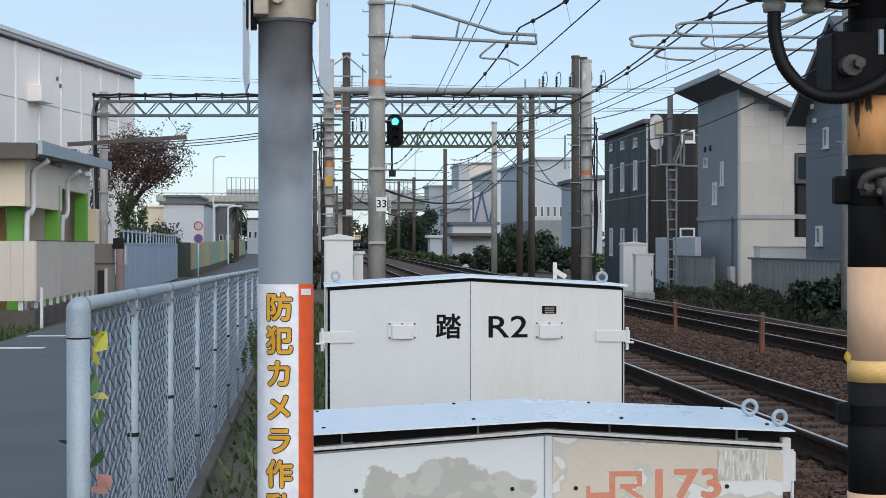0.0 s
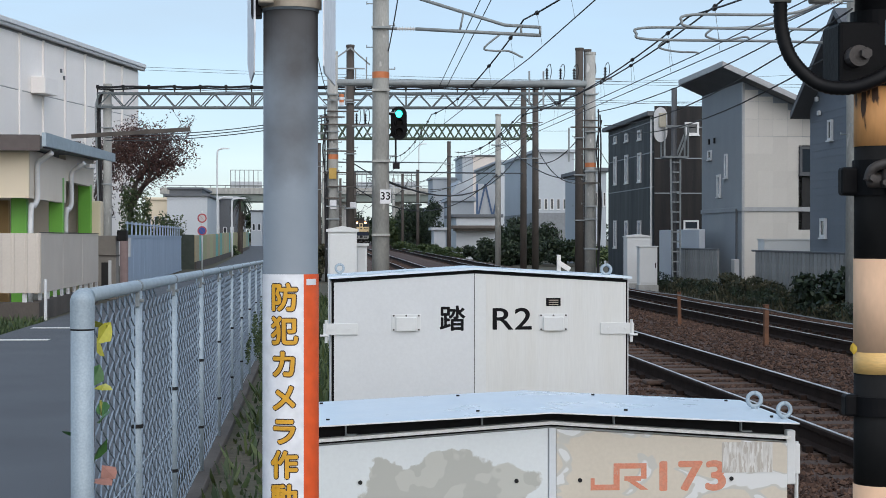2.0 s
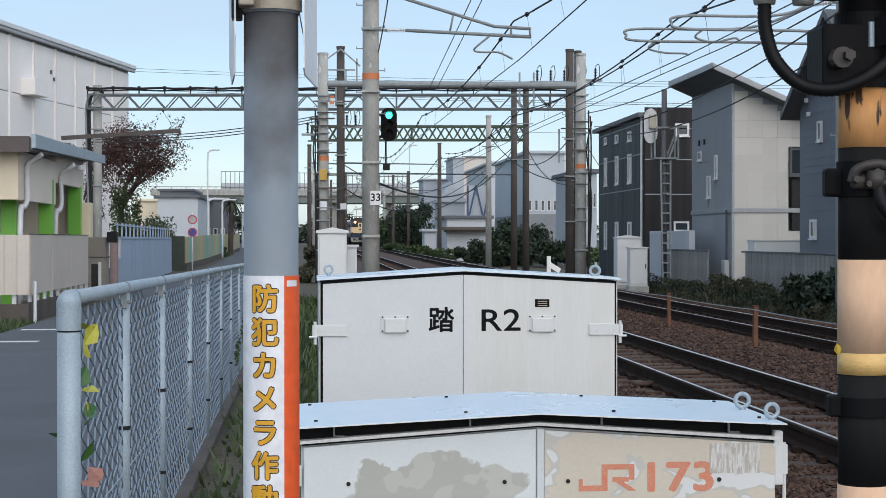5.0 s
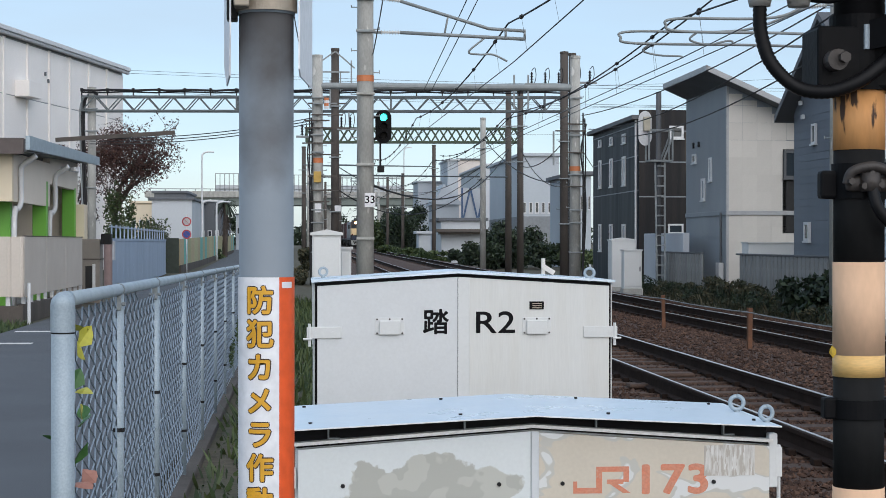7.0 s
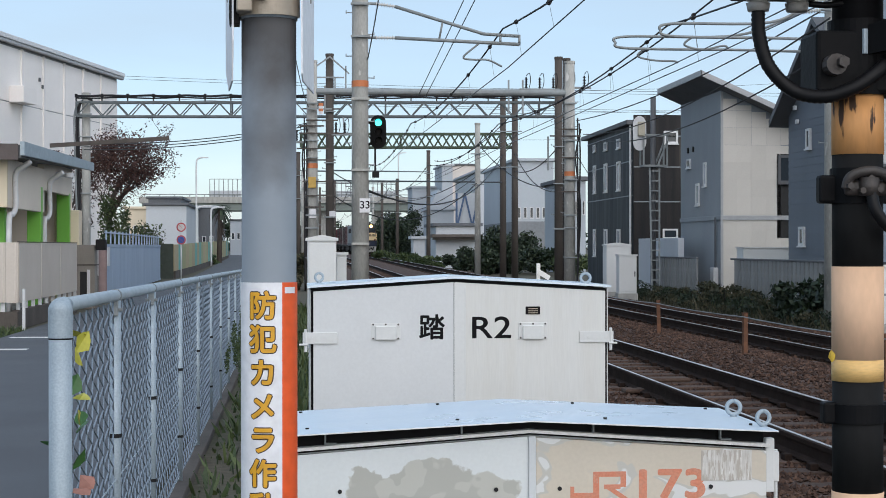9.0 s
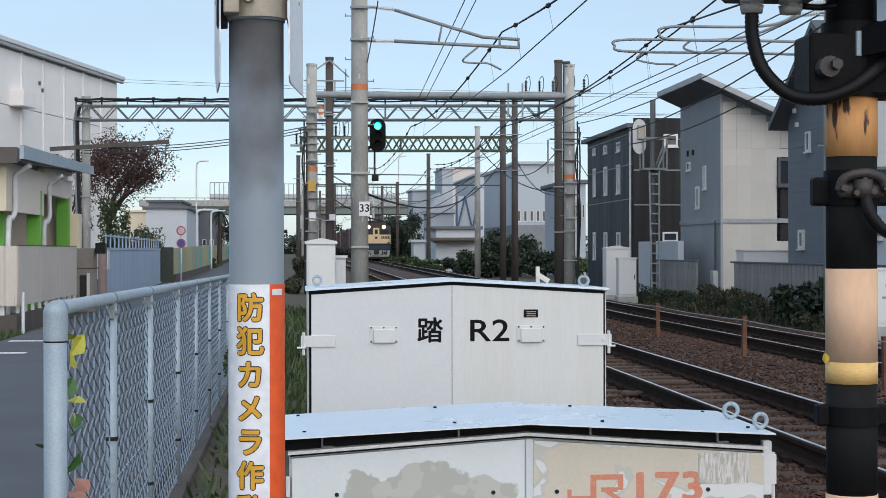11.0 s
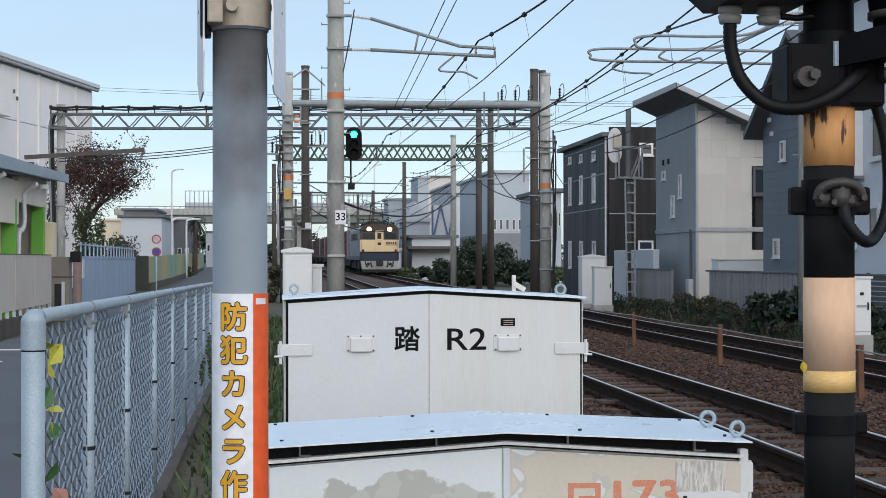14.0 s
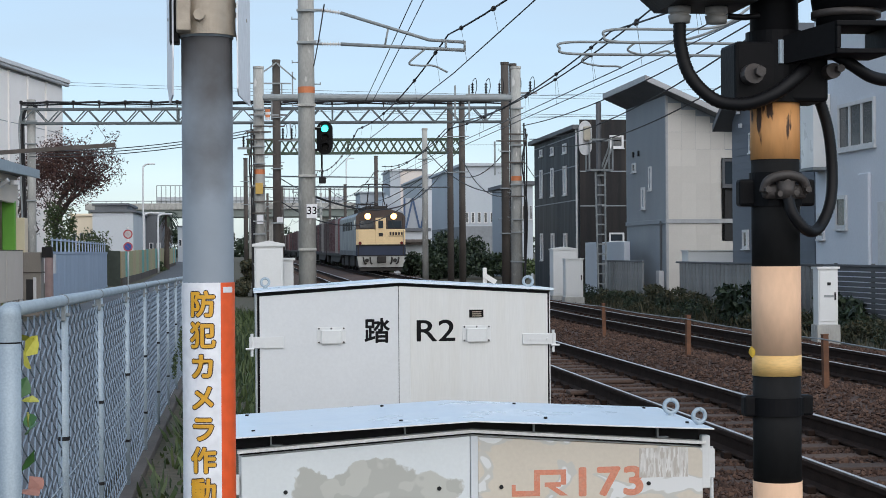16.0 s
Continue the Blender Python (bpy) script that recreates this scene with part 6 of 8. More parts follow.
def house_cream():
    x0, y0, y1 = 13.0, 49.35, 54.677
    h = thing("house", (0, 0, 0), "slate grey and cream two-storey house with a high mono-pitch roof", "house", "houses beyond the tracks")
    def rz(x):
        return 6.70 - 0.44 * (x - 12.2)
    part("wall", prism(bmesh.new(), [(x0, -0.3), (19, -0.3), (19, rz(19) - 0.15), (x0, rz(x0) - 0.15)], y0, y1, 1), SLATE, h, "slate grey side wall")
    yr0, yr1 = 48.618, 54.575
    roof = prism(bmesh.new(), [(12.2, rz(12.2) - 0.16), (19.4, rz(19.4) - 0.16), (19.4, rz(19.4)), (12.2, rz(12.2))], yr0, yr1, 1)
    r = part("roof", roof, DARKROOF, h, "dark mono-pitch roof with deep eaves")
    part("fascia", prism(bmesh.new(), [(12.18, rz(12.2) - 0.14), (19.4, rz(19.4) - 0.14), (19.4, rz(19.4) + 0.03), (12.18, rz(12.2) + 0.03)], yr0 - 0.03, yr0, 1), PALE_TRIM, r, "pale grey fascia")
    part("fascia", blk((12.17, yr0 - 0.03, rz(12.2) - 0.14), (12.2, yr1, rz(12.2) + 0.03)), PALE_TRIM, r)
    me = {}
    cols, rows = 9, 13
    pw, ph = 0.46, 0.53
    front = part("front_wall", blk((x0 + 0.01, y0 - 0.03, -0.3), (x0 + 4.3, y0, 4.5)), CREAM_WALL, h, "cream panelled front wall")
    for i in range(cols):
        for j in range(rows):
            a, z = x0 + 0.02 + i * pw, -0.25 + j * ph
            top = rz(a + pw) - 0.2
            if z > top - 0.1:
                continue
            hh = min(ph - 0.006, top - z)
            if a > x0 + 1.72 and 1.0 < z < 4.4:
                continue
            key = round(hh, 3)
            if key not in me:
                b = blk((0, 0, 0), (pw - 0.006, 0.004, hh))
                m_ = bpy.data.meshes.new("panel")
                bmesh.ops.recalc_face_normals(b, faces=b.faces)
                b.to_mesh(m_)
                b.free()
                m_.materials.append(CREAM_WALL)
                me[key] = m_
            o = new("panel", me[key])
            o.parent = front
            o.matrix_basis = pose(a, y0 - 0.034, z)
    part("belt_course", blk((x0 - 0.02, y0 - 0.07, 2.214), (x0 + 4.3, y0 + 0.0, 2.353), 0.01), PALE_TRIM, h)
    part("belt_course", blk((x0 - 0.04, y0, 2.214), (x0, y1, 2.353), 0.01), SLATE, h)
    part("corner_trim", blk((x0 - 0.03, y0 - 0.06, -0.3), (x0 + 0.05, y0 + 0.02, rz(x0) - 0.2), 0.01), PALE_TRIM, h)
    # narrow windows on the track side
    window(h, 'x', x0, 52.028, 52.477, 2.737, 3.451, glass=CURTAIN)
    window(h, 'x', x0, 51.152, 51.477, 3.325, 4.08, glass=CURTAIN)
    window(h, 'x', x0, 53.242, 53.712, 4.004, 4.304)
    for u in (1262, 1270):
        part("vent", blk((x0 - 0.05, 53.5 - (u - 1262) * 0.09, 4.5), (x0, 53.62 - (u - 1262) * 0.09, 4.68), 0.01), DARK, h)
    bm = bmesh.new()
    rod(bm, (x0 - 0.06, y0 + 0.5, -0.3), (x0 - 0.06, y0 + 0.5, 2.3), 0.035)
    part("downpipe", bm, DARKROOF, h)
    part("meter_box", blk((x0 - 0.16, y0 + 0.35, 0.2), (x0, y0 + 0.75, 0.75), 0.02), FRAME_W, h)
    # flat plate on the wall; the bay's shade is only its colour
    part("recess", blk((x0 + 1.74, y0 - 0.034, 1.659), (x0 + 2.6, y0 - 0.03, 4.245)), SHADE, h, "flat dark plate painted as the shade of a bay")
    window(h, 'y', y0 - 0.05, x0 + 1.76, x0 + 2.6, 3.348, 4.21, frame_mat=DARKROOF)


house_cream()


def house_gabled():
    x0, y1, y0 = 13.5, 44.057, 37.478
    ym = 40.679
    h = thing("house", (0, 0, 0), "dark blue-grey sided house with steep gable roof", "house", "houses beyond the tracks")
    eave = 4.997
    peak = eave + 2.0
    part("wall", prism(bmesh.new(), [(y0, -0.3), (y1, -0.3), (y1, eave), (ym, peak), (y0, eave)], x0, 18, 0), NAVYGREY, h, "dark blue-grey wall")
    shared = None
    n = 26
    for j in range(n):
        z = -0.25 + j * 0.2
        if z + 0.2 > eave:
            break
        if shared is None:
            shared = part("board", prism(bmesh.new(), [(-0.013, 0.0), (0, 0), (0, 0.197), (-0.006, 0.197)], y0, y1, 1), NAVYGREY, h)
            shared.matrix_basis = pose(x0, 0, z)
        else:
            o = new("board", shared.data)
            o.parent = h
            o.matrix_basis = pose(x0, 0, z)
    for a, b in (((y1 + 0.4, eave - 0.3), (ym, peak + 0.06)), ((ym, peak + 0.06), (y0 - 0.4, eave - 0.3))):
        bm = bmesh.new()
        prism(bm, [a, b, (b[0], b[1] + 0.18), (a[0], a[1] + 0.18)], 13.05, 18.3, 0)
        r = part("roof", bm, DARKROOF, h, "dark steep roof slope")
    part("white_gable_wall", blk((x0 + 0.01, y0 - 0.05, 3.2), (18, y0 - 0.0, eave)), FRAME_W, h, "white upper end wall")
    window(h, 'x', x0 - 0.03, 42.032, 42.365, 3.975, 4.51)
    window(h, 'x', x0 - 0.03, 42.558, 42.997, 1.415, 1.928)
    for u, v in ((1440, 200), (1436, 226)):
        part("vent", blk((x0 - 0.1, y1 - 1.0 + 0.2 * (u - 1436) / 4, 4.7 + (226 - v) * 0.015), (x0 - 0.02, y1 - 0.86 + 0.2 * (u - 1436) / 4, 4.82 + (226 - v) * 0.015), 0.01), FRAME_W, h)


house_gabled()


def house_pale():
    x0, y1, y0 = 12.9, 35.74, 27.0
    h = thing("house", (0, 0, 0), "pale blue-grey house with white sliding window", "house", "houses beyond the tracks")
    part("wall", blk((x0, y0, -0.3), (20, y1, 7.5)), PALE_WALL, h, "pale blue-grey rendered wall")
    part("roof", prism(bmesh.new(), [(y0 - 0.4, 7.3), (y1 + 0.3, 7.3), ((y0 + y1) / 2, 9.2)], x0 - 0.4, 20.4, 0), DARKROOF, h)
    window(h, 'x', x0, 32.145, 34.225, 3.504, 4.515, bars=2)
    window(h, 'x', x0, 33.769, 34.424, 1.823, 2.548)
    sh = part("storm_shutter", blk((x0 - 0.40, 34.75, 3.2), (x0, 35.6, 4.82), 0.015), FRAME_SHUT, h, "bright white projecting shutter case")
    part("sill", blk((x0 - 0.42, 34.72, 3.14), (x0, 35.62, 3.2)), GALV_DULL, sh)
    window(h, 'x', x0, 35.15, 35.55, 1.62, 2.2)
    part("wall_panel", blk((x0 - 0.04, 31.2, -0.3), (x0, 32.0, 2.35), 0.01), FRAME_W, h, "pale lower wall panel")
    part("pilaster", blk((x0 - 0.08, 32.41, -0.3), (x0, 32.953, 2.965), 0.02), PALE_WALL, h)


house_pale()


def navy_building():
    x0, y0, y1 = 13.0, 62.622, 72.491
    top = 6.257
    h = thing("workshop_building", (0, 0, 0), "blue-black sheet-clad three-storey building with narrow windows", "building", "houses beyond the tracks")
    part("side_wall", blk((x0, y0, -0.3), (18, y1, top - 0.12)), NAVY_WALL, h, "blue-black side wall")
    part("front_wall", blk((x0 + 0.02, y0 - 0.06, -0.3), (18.2, y0 - 0.001, top + 0.25)), BROWN_WALL, h, "dark brown sheet front wall")
    part("roof", blk((x0 - 0.25, y0 + 0.0, top - 0.12), (18.2, y1 + 0.3, top + 0.06), 0.02), DARKROOF, h)
    for z in (4.918 - 1.55, 4.918 - 0.2, 4.918 + 1.0):
        part("seam", blk((x0 - 0.02, y0, z), (x0, y1, z + 0.04)), SLATE, h, "weathered seam strip")
        part("seam", blk((x0 + 0.02, y0 - 0.08, z - 0.25), (18, y0 - 0.06, z - 0.21)), SLATE, h)
    for u, w in ((1082, 7), (1102, 8), (1125, 9)):
        a, b = 13.0 / (0.0788 + (u + w / 2 - 784) / 2900), 13.0 / (0.0788 + (u - w / 2 - 784) / 2900)
        D = (a + b) / 2
        def zv(v):
            return plan_z(v, D)
        dv = (1150 - u) * 0.28
        window(h, 'x', x0, a * 0.99, b * 0.985, zv(333 + dv * 0.4), zv(280 + dv * 0.6), glass=CURTAIN)
        window(h, 'x', x0, a * 0.99, b * 0.985, zv(258 + dv * 0.5), zv(238 + dv * 0.9), glass=CURTAIN)
        window(h, 'x', x0, a * 0.99, b * 0.985, zv(452), zv(404), glass=CURTAIN)
    for v0, v1, u0, u1 in ((250, 227, 1214, 1240), (421, 403, 1212, 1240)):
        D = 62.6
        window(h, 'y', y0 - 0.06, plan_x(u0, D), plan_x(u1, D), plan_z(v0, D), plan_z(v1, D))
    bm = bmesh.new()
    rod(bm, (x0 - 0.06, y0 + 0.2, -0.3), (x0 - 0.06, y0 + 0.2, top - 0.1), 0.045)
    part("downpipe", bm, FRAME_W, h, "white downpipe")


navy_building()


def signal_ladder():
    x, y, _ = (11.514, 52.253, 1.4)
    s = thing("ladder_signal_post", (x, y, -0.3), "railway signal post with ladder, cage and white oval back plate", "railway signal")
    def z(v):
        return 1.7 + (435 - v) / 2900 * 53
    k = 53 / 2900
    bm = bmesh.new()
    rod(bm, (0, 0, 0), (0, 0, z(170)), 0.09, 12)
    part("post", bm, DARKROOF, s, "dark steel post", True)
    out = [((1160 - 1186) * k + 0.22 * math.cos(a), z(235) + 0.3 * math.sin(a) + (0.26 if math.sin(a) > 0 else -0.26)) for a in [2 * math.pi * i / 28 for i in range(28)]]
    part("back_plate", prism(bmesh.new(), out, -0.16, -0.13, 1), FRAME_W, s, "white oval back plate")
    part("lamp_case", blk(((1156 - 1186) * k, -0.3, z(240)), ((1168 - 1186) * k, -0.16, z(215)), 0.02), CASE_TAN, s, "pale tan case")
    for side in (-1, 1):
        bm = bmesh.new()
        bar(bm, (0.12 * side + 0.04, -0.2, 0), (0.16 * side + 0.0, -0.2, z(290)), 0.05)
        part("ladder_rail", bm, GALV_DULL, s)
    for i in range(int(z(290) / 0.32)):
        part("rung", bar(bmesh.new(), (-0.1, -0.2, 0.3 + 0.32 * i), (0.15, -0.2, 0.3 + 0.32 * i), 0.045), GALV_DULL, s)
    a, b = (1166 - 1186) * k, (1208 - 1186) * k
    for p, q in (((a, z(292)), (b, z(292))), ((b, z(292)), (b, z(238))), ((a, z(238)), (b, z(238))), ((a, z(292)), (a, z(238))), ((0.1, z(292)), (b, z(250)))):
        for yy in (-0.25, 0.25):
            part("cage_bar", bar(bmesh.new(), (p[0], yy, p[1]), (q[0], yy, q[1]), 0.05), GALV_DULL, s)
    part("platform", blk((a, -0.3, z(294)), (b, 0.3, z(291))), GALV_DULL, s, "grey steel work platform")


signal_ladder()


def panel_fence():
    f = thing("metal_fence", (11.95, 0, -0.25), "grey corrugated metal panel fence with weeds at its foot", "fence")
    shared = {}
    for y0, y1, dark in ((48.1, 54.494, 0), (35.916 - 3.2, 44.225, 0), (22.0, 35.916 - 3.4, 1)):
        n = int((y1 - y0) / 0.33)
        top = 1.28
        for i in range(n):
            if dark:
                continue
            key = "rib"
            if key not in shared:
                bm = prism(bmesh.new(), [(0.0, 0.0), (-0.035, 0.03), (-0.035, 0.26), (0.0, 0.29), (0.0, 0.325), (0.012, 0.325), (0.012, 0.0)], 0.02, top, 2)
                shared[key] = part("panel", bm, FENCE_GREY, f).data
                bpy.data.objects.remove([o for o in f.children if o.data == shared[key]][0])
            o = new("panel", shared[key])
            o.parent = f
            o.matrix_basis = pose(0, y0 + i * 0.33, 0)
        if dark:
            for j in range(12):
                part("slat", blk((-0.03, y0, 0.1 + 0.1 * j), (0.0, y1, 0.18 + 0.1 * j), 0.006), DARKROOF, f, "dark grey slat")
            for yy in np.arange(y0, y1, 2.0):
                part("post", blk((0.0, yy, 0), (0.06, yy + 0.06, 1.35)), DARKROOF, f)
        part("top_rail", blk((-0.05, y0, top), (0.03, y1, top + 0.05), 0.01), DARKROOF, f)


panel_fence()
tagged(part("garden_wall", blk((12.1, 51.275, -0.3), (12.3, 57.309 , 1.682), 0.02), BLUEGREY), "pale blue-grey garden wall by the navy building", "wall", kind="structure")
bush("bush", (11.3, 34.908, -0.3), (0.75, 1.7, 0.62), 2600, 0.075, LEAF_DARK, "leafy dark green bush against the metal fence", 11)
bush("bush", (11.5, 34.908 - 4.5, -0.3), (0.6, 1.6, 0.5), 1800, 0.07, LEAF_DARK, "leafy dark green bush against the metal fence", 12)
bush("bush", (11.4, 43, -0.3), (0.5, 2.6, 0.4), 2200, 0.05, LEAF_WEED, "dull tangled shrub by the metal fence", 13)


# ---- buildings and fences along the lane ----
def factory():
    a, b = Vector((-14.828, 65.377, 1.4)), Vector((-9.7, 90.35, 1.4))
    d = (b - a)
    L = d.length
    ang = math.degrees(math.atan2(d.y, d.x))
    top = 10.85
    f = thing("factory", (a.x, a.y, -0.1), "white panelled factory hall with flat roof edge", "factory", rz=ang)
    part("wall", blk((0, 0.02, 0), (L, 18, top)), PALE_TRIM, f, "white panelled wall")
    n = 9
    for i in range(n):
        for z0, z1 in ((0, 4.0), (4.05, 8.0), (8.05, top - 0.35)):
            w = L / n
            o = part("panel", blk((0.03, -0.02, z0), (w - 0.03, 0.02, z1), 0.0), FACTORY, f, m=pose(i * w, 0, 0))
        part("rib", blk((i * w - 0.09, -0.09, 0), (i * w + 0.09, 0.0, top - 0.3)), FACTORY, f, "projecting wall rib")
    part("roof_edge", blk((-0.1, -0.35, top - 0.1), (L + 0.35, 18.2, top + 0.12), 0.03), FRAME_W, f, "grey-white roof edge")
    part("gutter", blk((-0.1, -0.3, top - 0.26), (L + 0.3, -0.1, top - 0.1), 0.03), PALE_TRIM, f, "grey gutter under the roof edge")
    part("hatch", blk((L * 0.385, -0.7, 8.0), (L * 0.45, -0.02, 8.75), 0.03), FACTORY, f, "small projecting vent box")
    for z in (5.2, 9.3, 9.0):
        part("vent", blk((L * 0.53 + (0.4 if z == 9.0 else 0), -0.08, z), (L * 0.53 + (0.55 if z == 9.0 else 0.15), 0.0, z + 0.18)), DARKROOF, f)


factory()


def workshop():
    x0, y0 = -5.5, 31.9
    f = thing("workshop", (0, 0, -0.1), "low cream and grey workshop on lime green columns", "workshop")
    part("front_wall", blk((-14, y0, 2.26), (x0, y0 + 0.15, 3.2)), CREAM2, f, "cream front wall")
    part("side_wall", blk((x0 - 0.15, y0 + 0.15, 2.26), (x0 - 0.003, 36.6, 3.2)), GREYBROWN, f, "grey-brown side wall")
    part("side_wall", blk((x0 - 0.15, 36.6, 2.75), (x0 - 0.003, 41, 3.4)), GREYBROWN, f)
    part("roof", prism(bmesh.new(), [(y0 - 0.5, 3.18), (41.9, 3.46), (41.9, 3.58), (y0 - 0.5, 3.42)], -14, x0 + 0.35, 0), DARKROOF, f, "dark flat roof")
    part("fascia", blk((-14, y0 - 0.54, 3.14), (x0 + 0.3, y0 - 0.5, 3.44)), mat("brown_fascia", (0.10, 0.08, 0.075), 0.6), f, "dark brown fascia")
    part("gutter", prism(bmesh.new(), [(y0 - 0.55, 3.22), (42.0, 3.42), (42.0, 3.62), (y0 - 0.55, 3.48)], x0 + 0.34, x0 + 0.42, 0), GALV, f, "weathered galvanised gutter side")
    for x, y in ((-5.85, y0 + 0.9), (-5.65, 36.1), (-5.65, 40.5), (-9.0, y0 + 0.2)):
        part("column", blk((x - 0.15, y, 0.1), (x + 0.15, y + 0.25, 2.8), 0.01), LIME, f, "lime green steel column")
    part("floor_slab", blk((-14, y0, 0.0), (x0 - 0.02, 41, 0.12)), CONCRETE, f)
    part("back_wall", blk((-14, 41, 0), (x0 - 0.02, 41.2, 3.4)), GREYBROWN, f)
    part("inner_wall", blk((-14, 35.8, 0.1), (-6.6, 36.0, 2.3)), mat("ochre_inner_wall", (0.52, 0.33, 0.14), 0.7, 0, (0.40, 0.25, 0.11), 1.2, 0.9), f, "ochre inner wall")
    part("rack", blk((-13, 34.6, 0.1), (-6.7, 35.4, 1.35), 0.02), SHADE, f, "dark storage rack")
    part("stacked_sheets", blk((-12.5, 34.5, 1.36), (-6.8, 35.4, 1.52), 0.01), GATE_BLUE, f, "pale blue stacked sheets")
    for y, k in ((y0 + 0.55, 0), (36.9, 1)):
        bm = bmesh.new()
        tube(bm, smoothline([(x0 + 0.36, y, 3.16), (x0 + 0.2, y + 0.05, 3.05), (x0 + 0.06, y + 0.1, 2.9), (x0 + 0.06, y + 0.1, 2.3), (x0 + 0.02, y - 0.05, 2.12), (x0 - 0.02, y - 0.2, 1.95), (x0 - 0.02, y - 0.2, 0.1)], 5), 0.055, 8)
        part("downpipe", bm, FRAME_W, f, "white downpipe", True)
    bm = bmesh.new()
    rod(bm, (x0, 38.3, 3.18), (x0 + 0.35, 38.3, 3.12), 0.04)
    rod(bm, (x0 + 0.3, 38.3, 3.1), (x0 + 0.3, 38.3, 3.2), 0.12, 12)
    part("wall_lamp", bm, FRAME_W, f)


workshop()


def beige_fence():
    f = thing("sheet_fence", (0, 0, -0.1), "beige ribbed sheet fence on a low concrete wall", "fence")
    shared = None
    def rib(m):
        nonlocal shared
        if shared is None:
            b = prism(bmesh.new(), [(0, 0), (0.02, -0.011), (0.17, -0.011), (0.19, 0), (0.225, 0), (0.225, 0.012), (0, 0.012)], 0.5, 1.58, 2)
            o = part("sheet", b, BEIGE, f)
            shared = o.data
        else:
            o = new("sheet", shared)
            o.parent = f
        o.matrix_basis = m
    for i in range(20):
        rib(pose(-4.98 - 0.226 * (i + 1), 30.0, 0))
    for i in range(3):
        part("sheet", blk((-4.995, 30.05 + 2.62 * i, 0.5), (-4.965, 30.05 + 2.62 * i + 2.57, 1.58), 0.004), BEIGE, f, "smooth beige sheet panel")
        part("sheet_cap", blk((-5.0, 30.05 + 2.62 * i, 1.583), (-4.955, 30.05 + 2.62 * i + 2.57, 1.6), 0.003), CONCRETE_DK, f)
    part("low_wall", blk((-10, 30.03, 0), (-4.99, 30.2, 0.33), 0.01), CONCRETE_DK, f, "stained low concrete wall")
    part("low_wall", blk((-5.13, 30.21, 0), (-4.99, 38.0, 0.36), 0.01), CONCRETE_DK, f)
    for i in range(10):
        part("post", blk((-5.06, 30.3 + 0.85 * i, 0.3), (-5.0, 30.38 + 0.85 * i, 0.6)), FRAME_W, f, "pale short post")
    for i in range(6):
        part("post", blk((-5.3 - 0.9 * i, 30.06, 0.3), (-5.22 - 0.9 * i, 30.14, 0.6)), FRAME_W, f, "pale short post")
    bm = bmesh.new()
    rod(bm, (-4.86, 29.9, 0.0), (-4.86, 29.9, 0.75), 0.03)
    part("marker_post", bm, FRAME_W, f)


beige_fence()
g = thing("gate_pillar", (-5.2, 40.2, -0.1), "grey-brown block gate pillar with a dark plate painted as a shaded hollow", "pillar")
part("pillar", blk((-0.5, 0, 0), (0.35, 0.6, 1.55), 0.02), mat("dull_pillar_render", (0.27, 0.245, 0.215), 0.85, 0, (0.19, 0.175, 0.155), 2.0, 0.9, 40, 0.1), g)
part("slab", blk((-0.52, -0.02, 1.05), (0.37, 0.62, 1.08)), CONCRETE_DK, g)
# thin dark plate on the pillar face paints a shaded hollow
part("recess", blk((0.0, -0.012, 0.2), (0.16, 0.0, 0.9)), SHADE, g)
part("surround", blk((0.17, -0.03, 0.1), (0.24, 0.01, 0.95)), FRAME_W, g)
part("lamp", blk((0.38, -0.1, 1.42), (0.62, 0.2, 1.68), 0.02), DARK, g, "dark box lamp")
tagged(part("wall_block", blk((-5.9, 40.8, -0.1), (-5.3, 41.4, 2.3), 0.02), CREAM2), "tan upright wall block behind the pole", "wall", kind="structure")


def blue_gate():
    y0, y1 = 47.5, 73.5
    f = thing("sliding_gate", (-5.45, y0, -0.1), "pale blue steel sliding gate with upright bars on top", "gate", rz=1.3)
    L = y1 - y0
    n = 13
    for i in range(n):
        part("panel", blk((-0.04, L * i / n + 0.02, 0.12), (0.04, L * (i + 1) / n - 0.02, 1.5), 0.01), GATE_BLUE, f)
    part("rail", blk((-0.06, 0, 1.5), (0.06, L, 1.58)), GATE_BLUE, f)
    part("rail", blk((-0.06, 0, 0.05), (0.06, L, 0.12)), GATE_BLUE, f)
    for i in range(18):
        part("bar", blk((-0.02, L * (i + 0.3) / 18, 1.58), (0.02, L * (i + 0.3) / 18 + 0.06, 1.98)), GATE_BLUE, f)
    part("rail", blk((-0.025, 0, 1.9), (0.025, L, 1.94)), GATE_BLUE, f)
    part("plate", blk((0.04, 0.3, 0.95), (0.07, 0.9, 1.5)), FRAME_W, f, "white plate")
    bm = bmesh.new()
    rod(bm, (0, -0.6, 0), (0, -0.6, 1.6), 0.12, 12)
    part("gate_post", bm, mat("dark_pink_post", (0.28, 0.20, 0.19), 0.7), f)


blue_gate()
tagged(part("green_screen", blk((-6.6, 78.25, -0.1), (-5.78, 78.31, 1.55)), mat("dark_green_mesh", (0.05, 0.068, 0.055), 0.7, 0, (0.035, 0.045, 0.038), 4, 0.9)), "dark green mesh screen beside the gate", "screen")


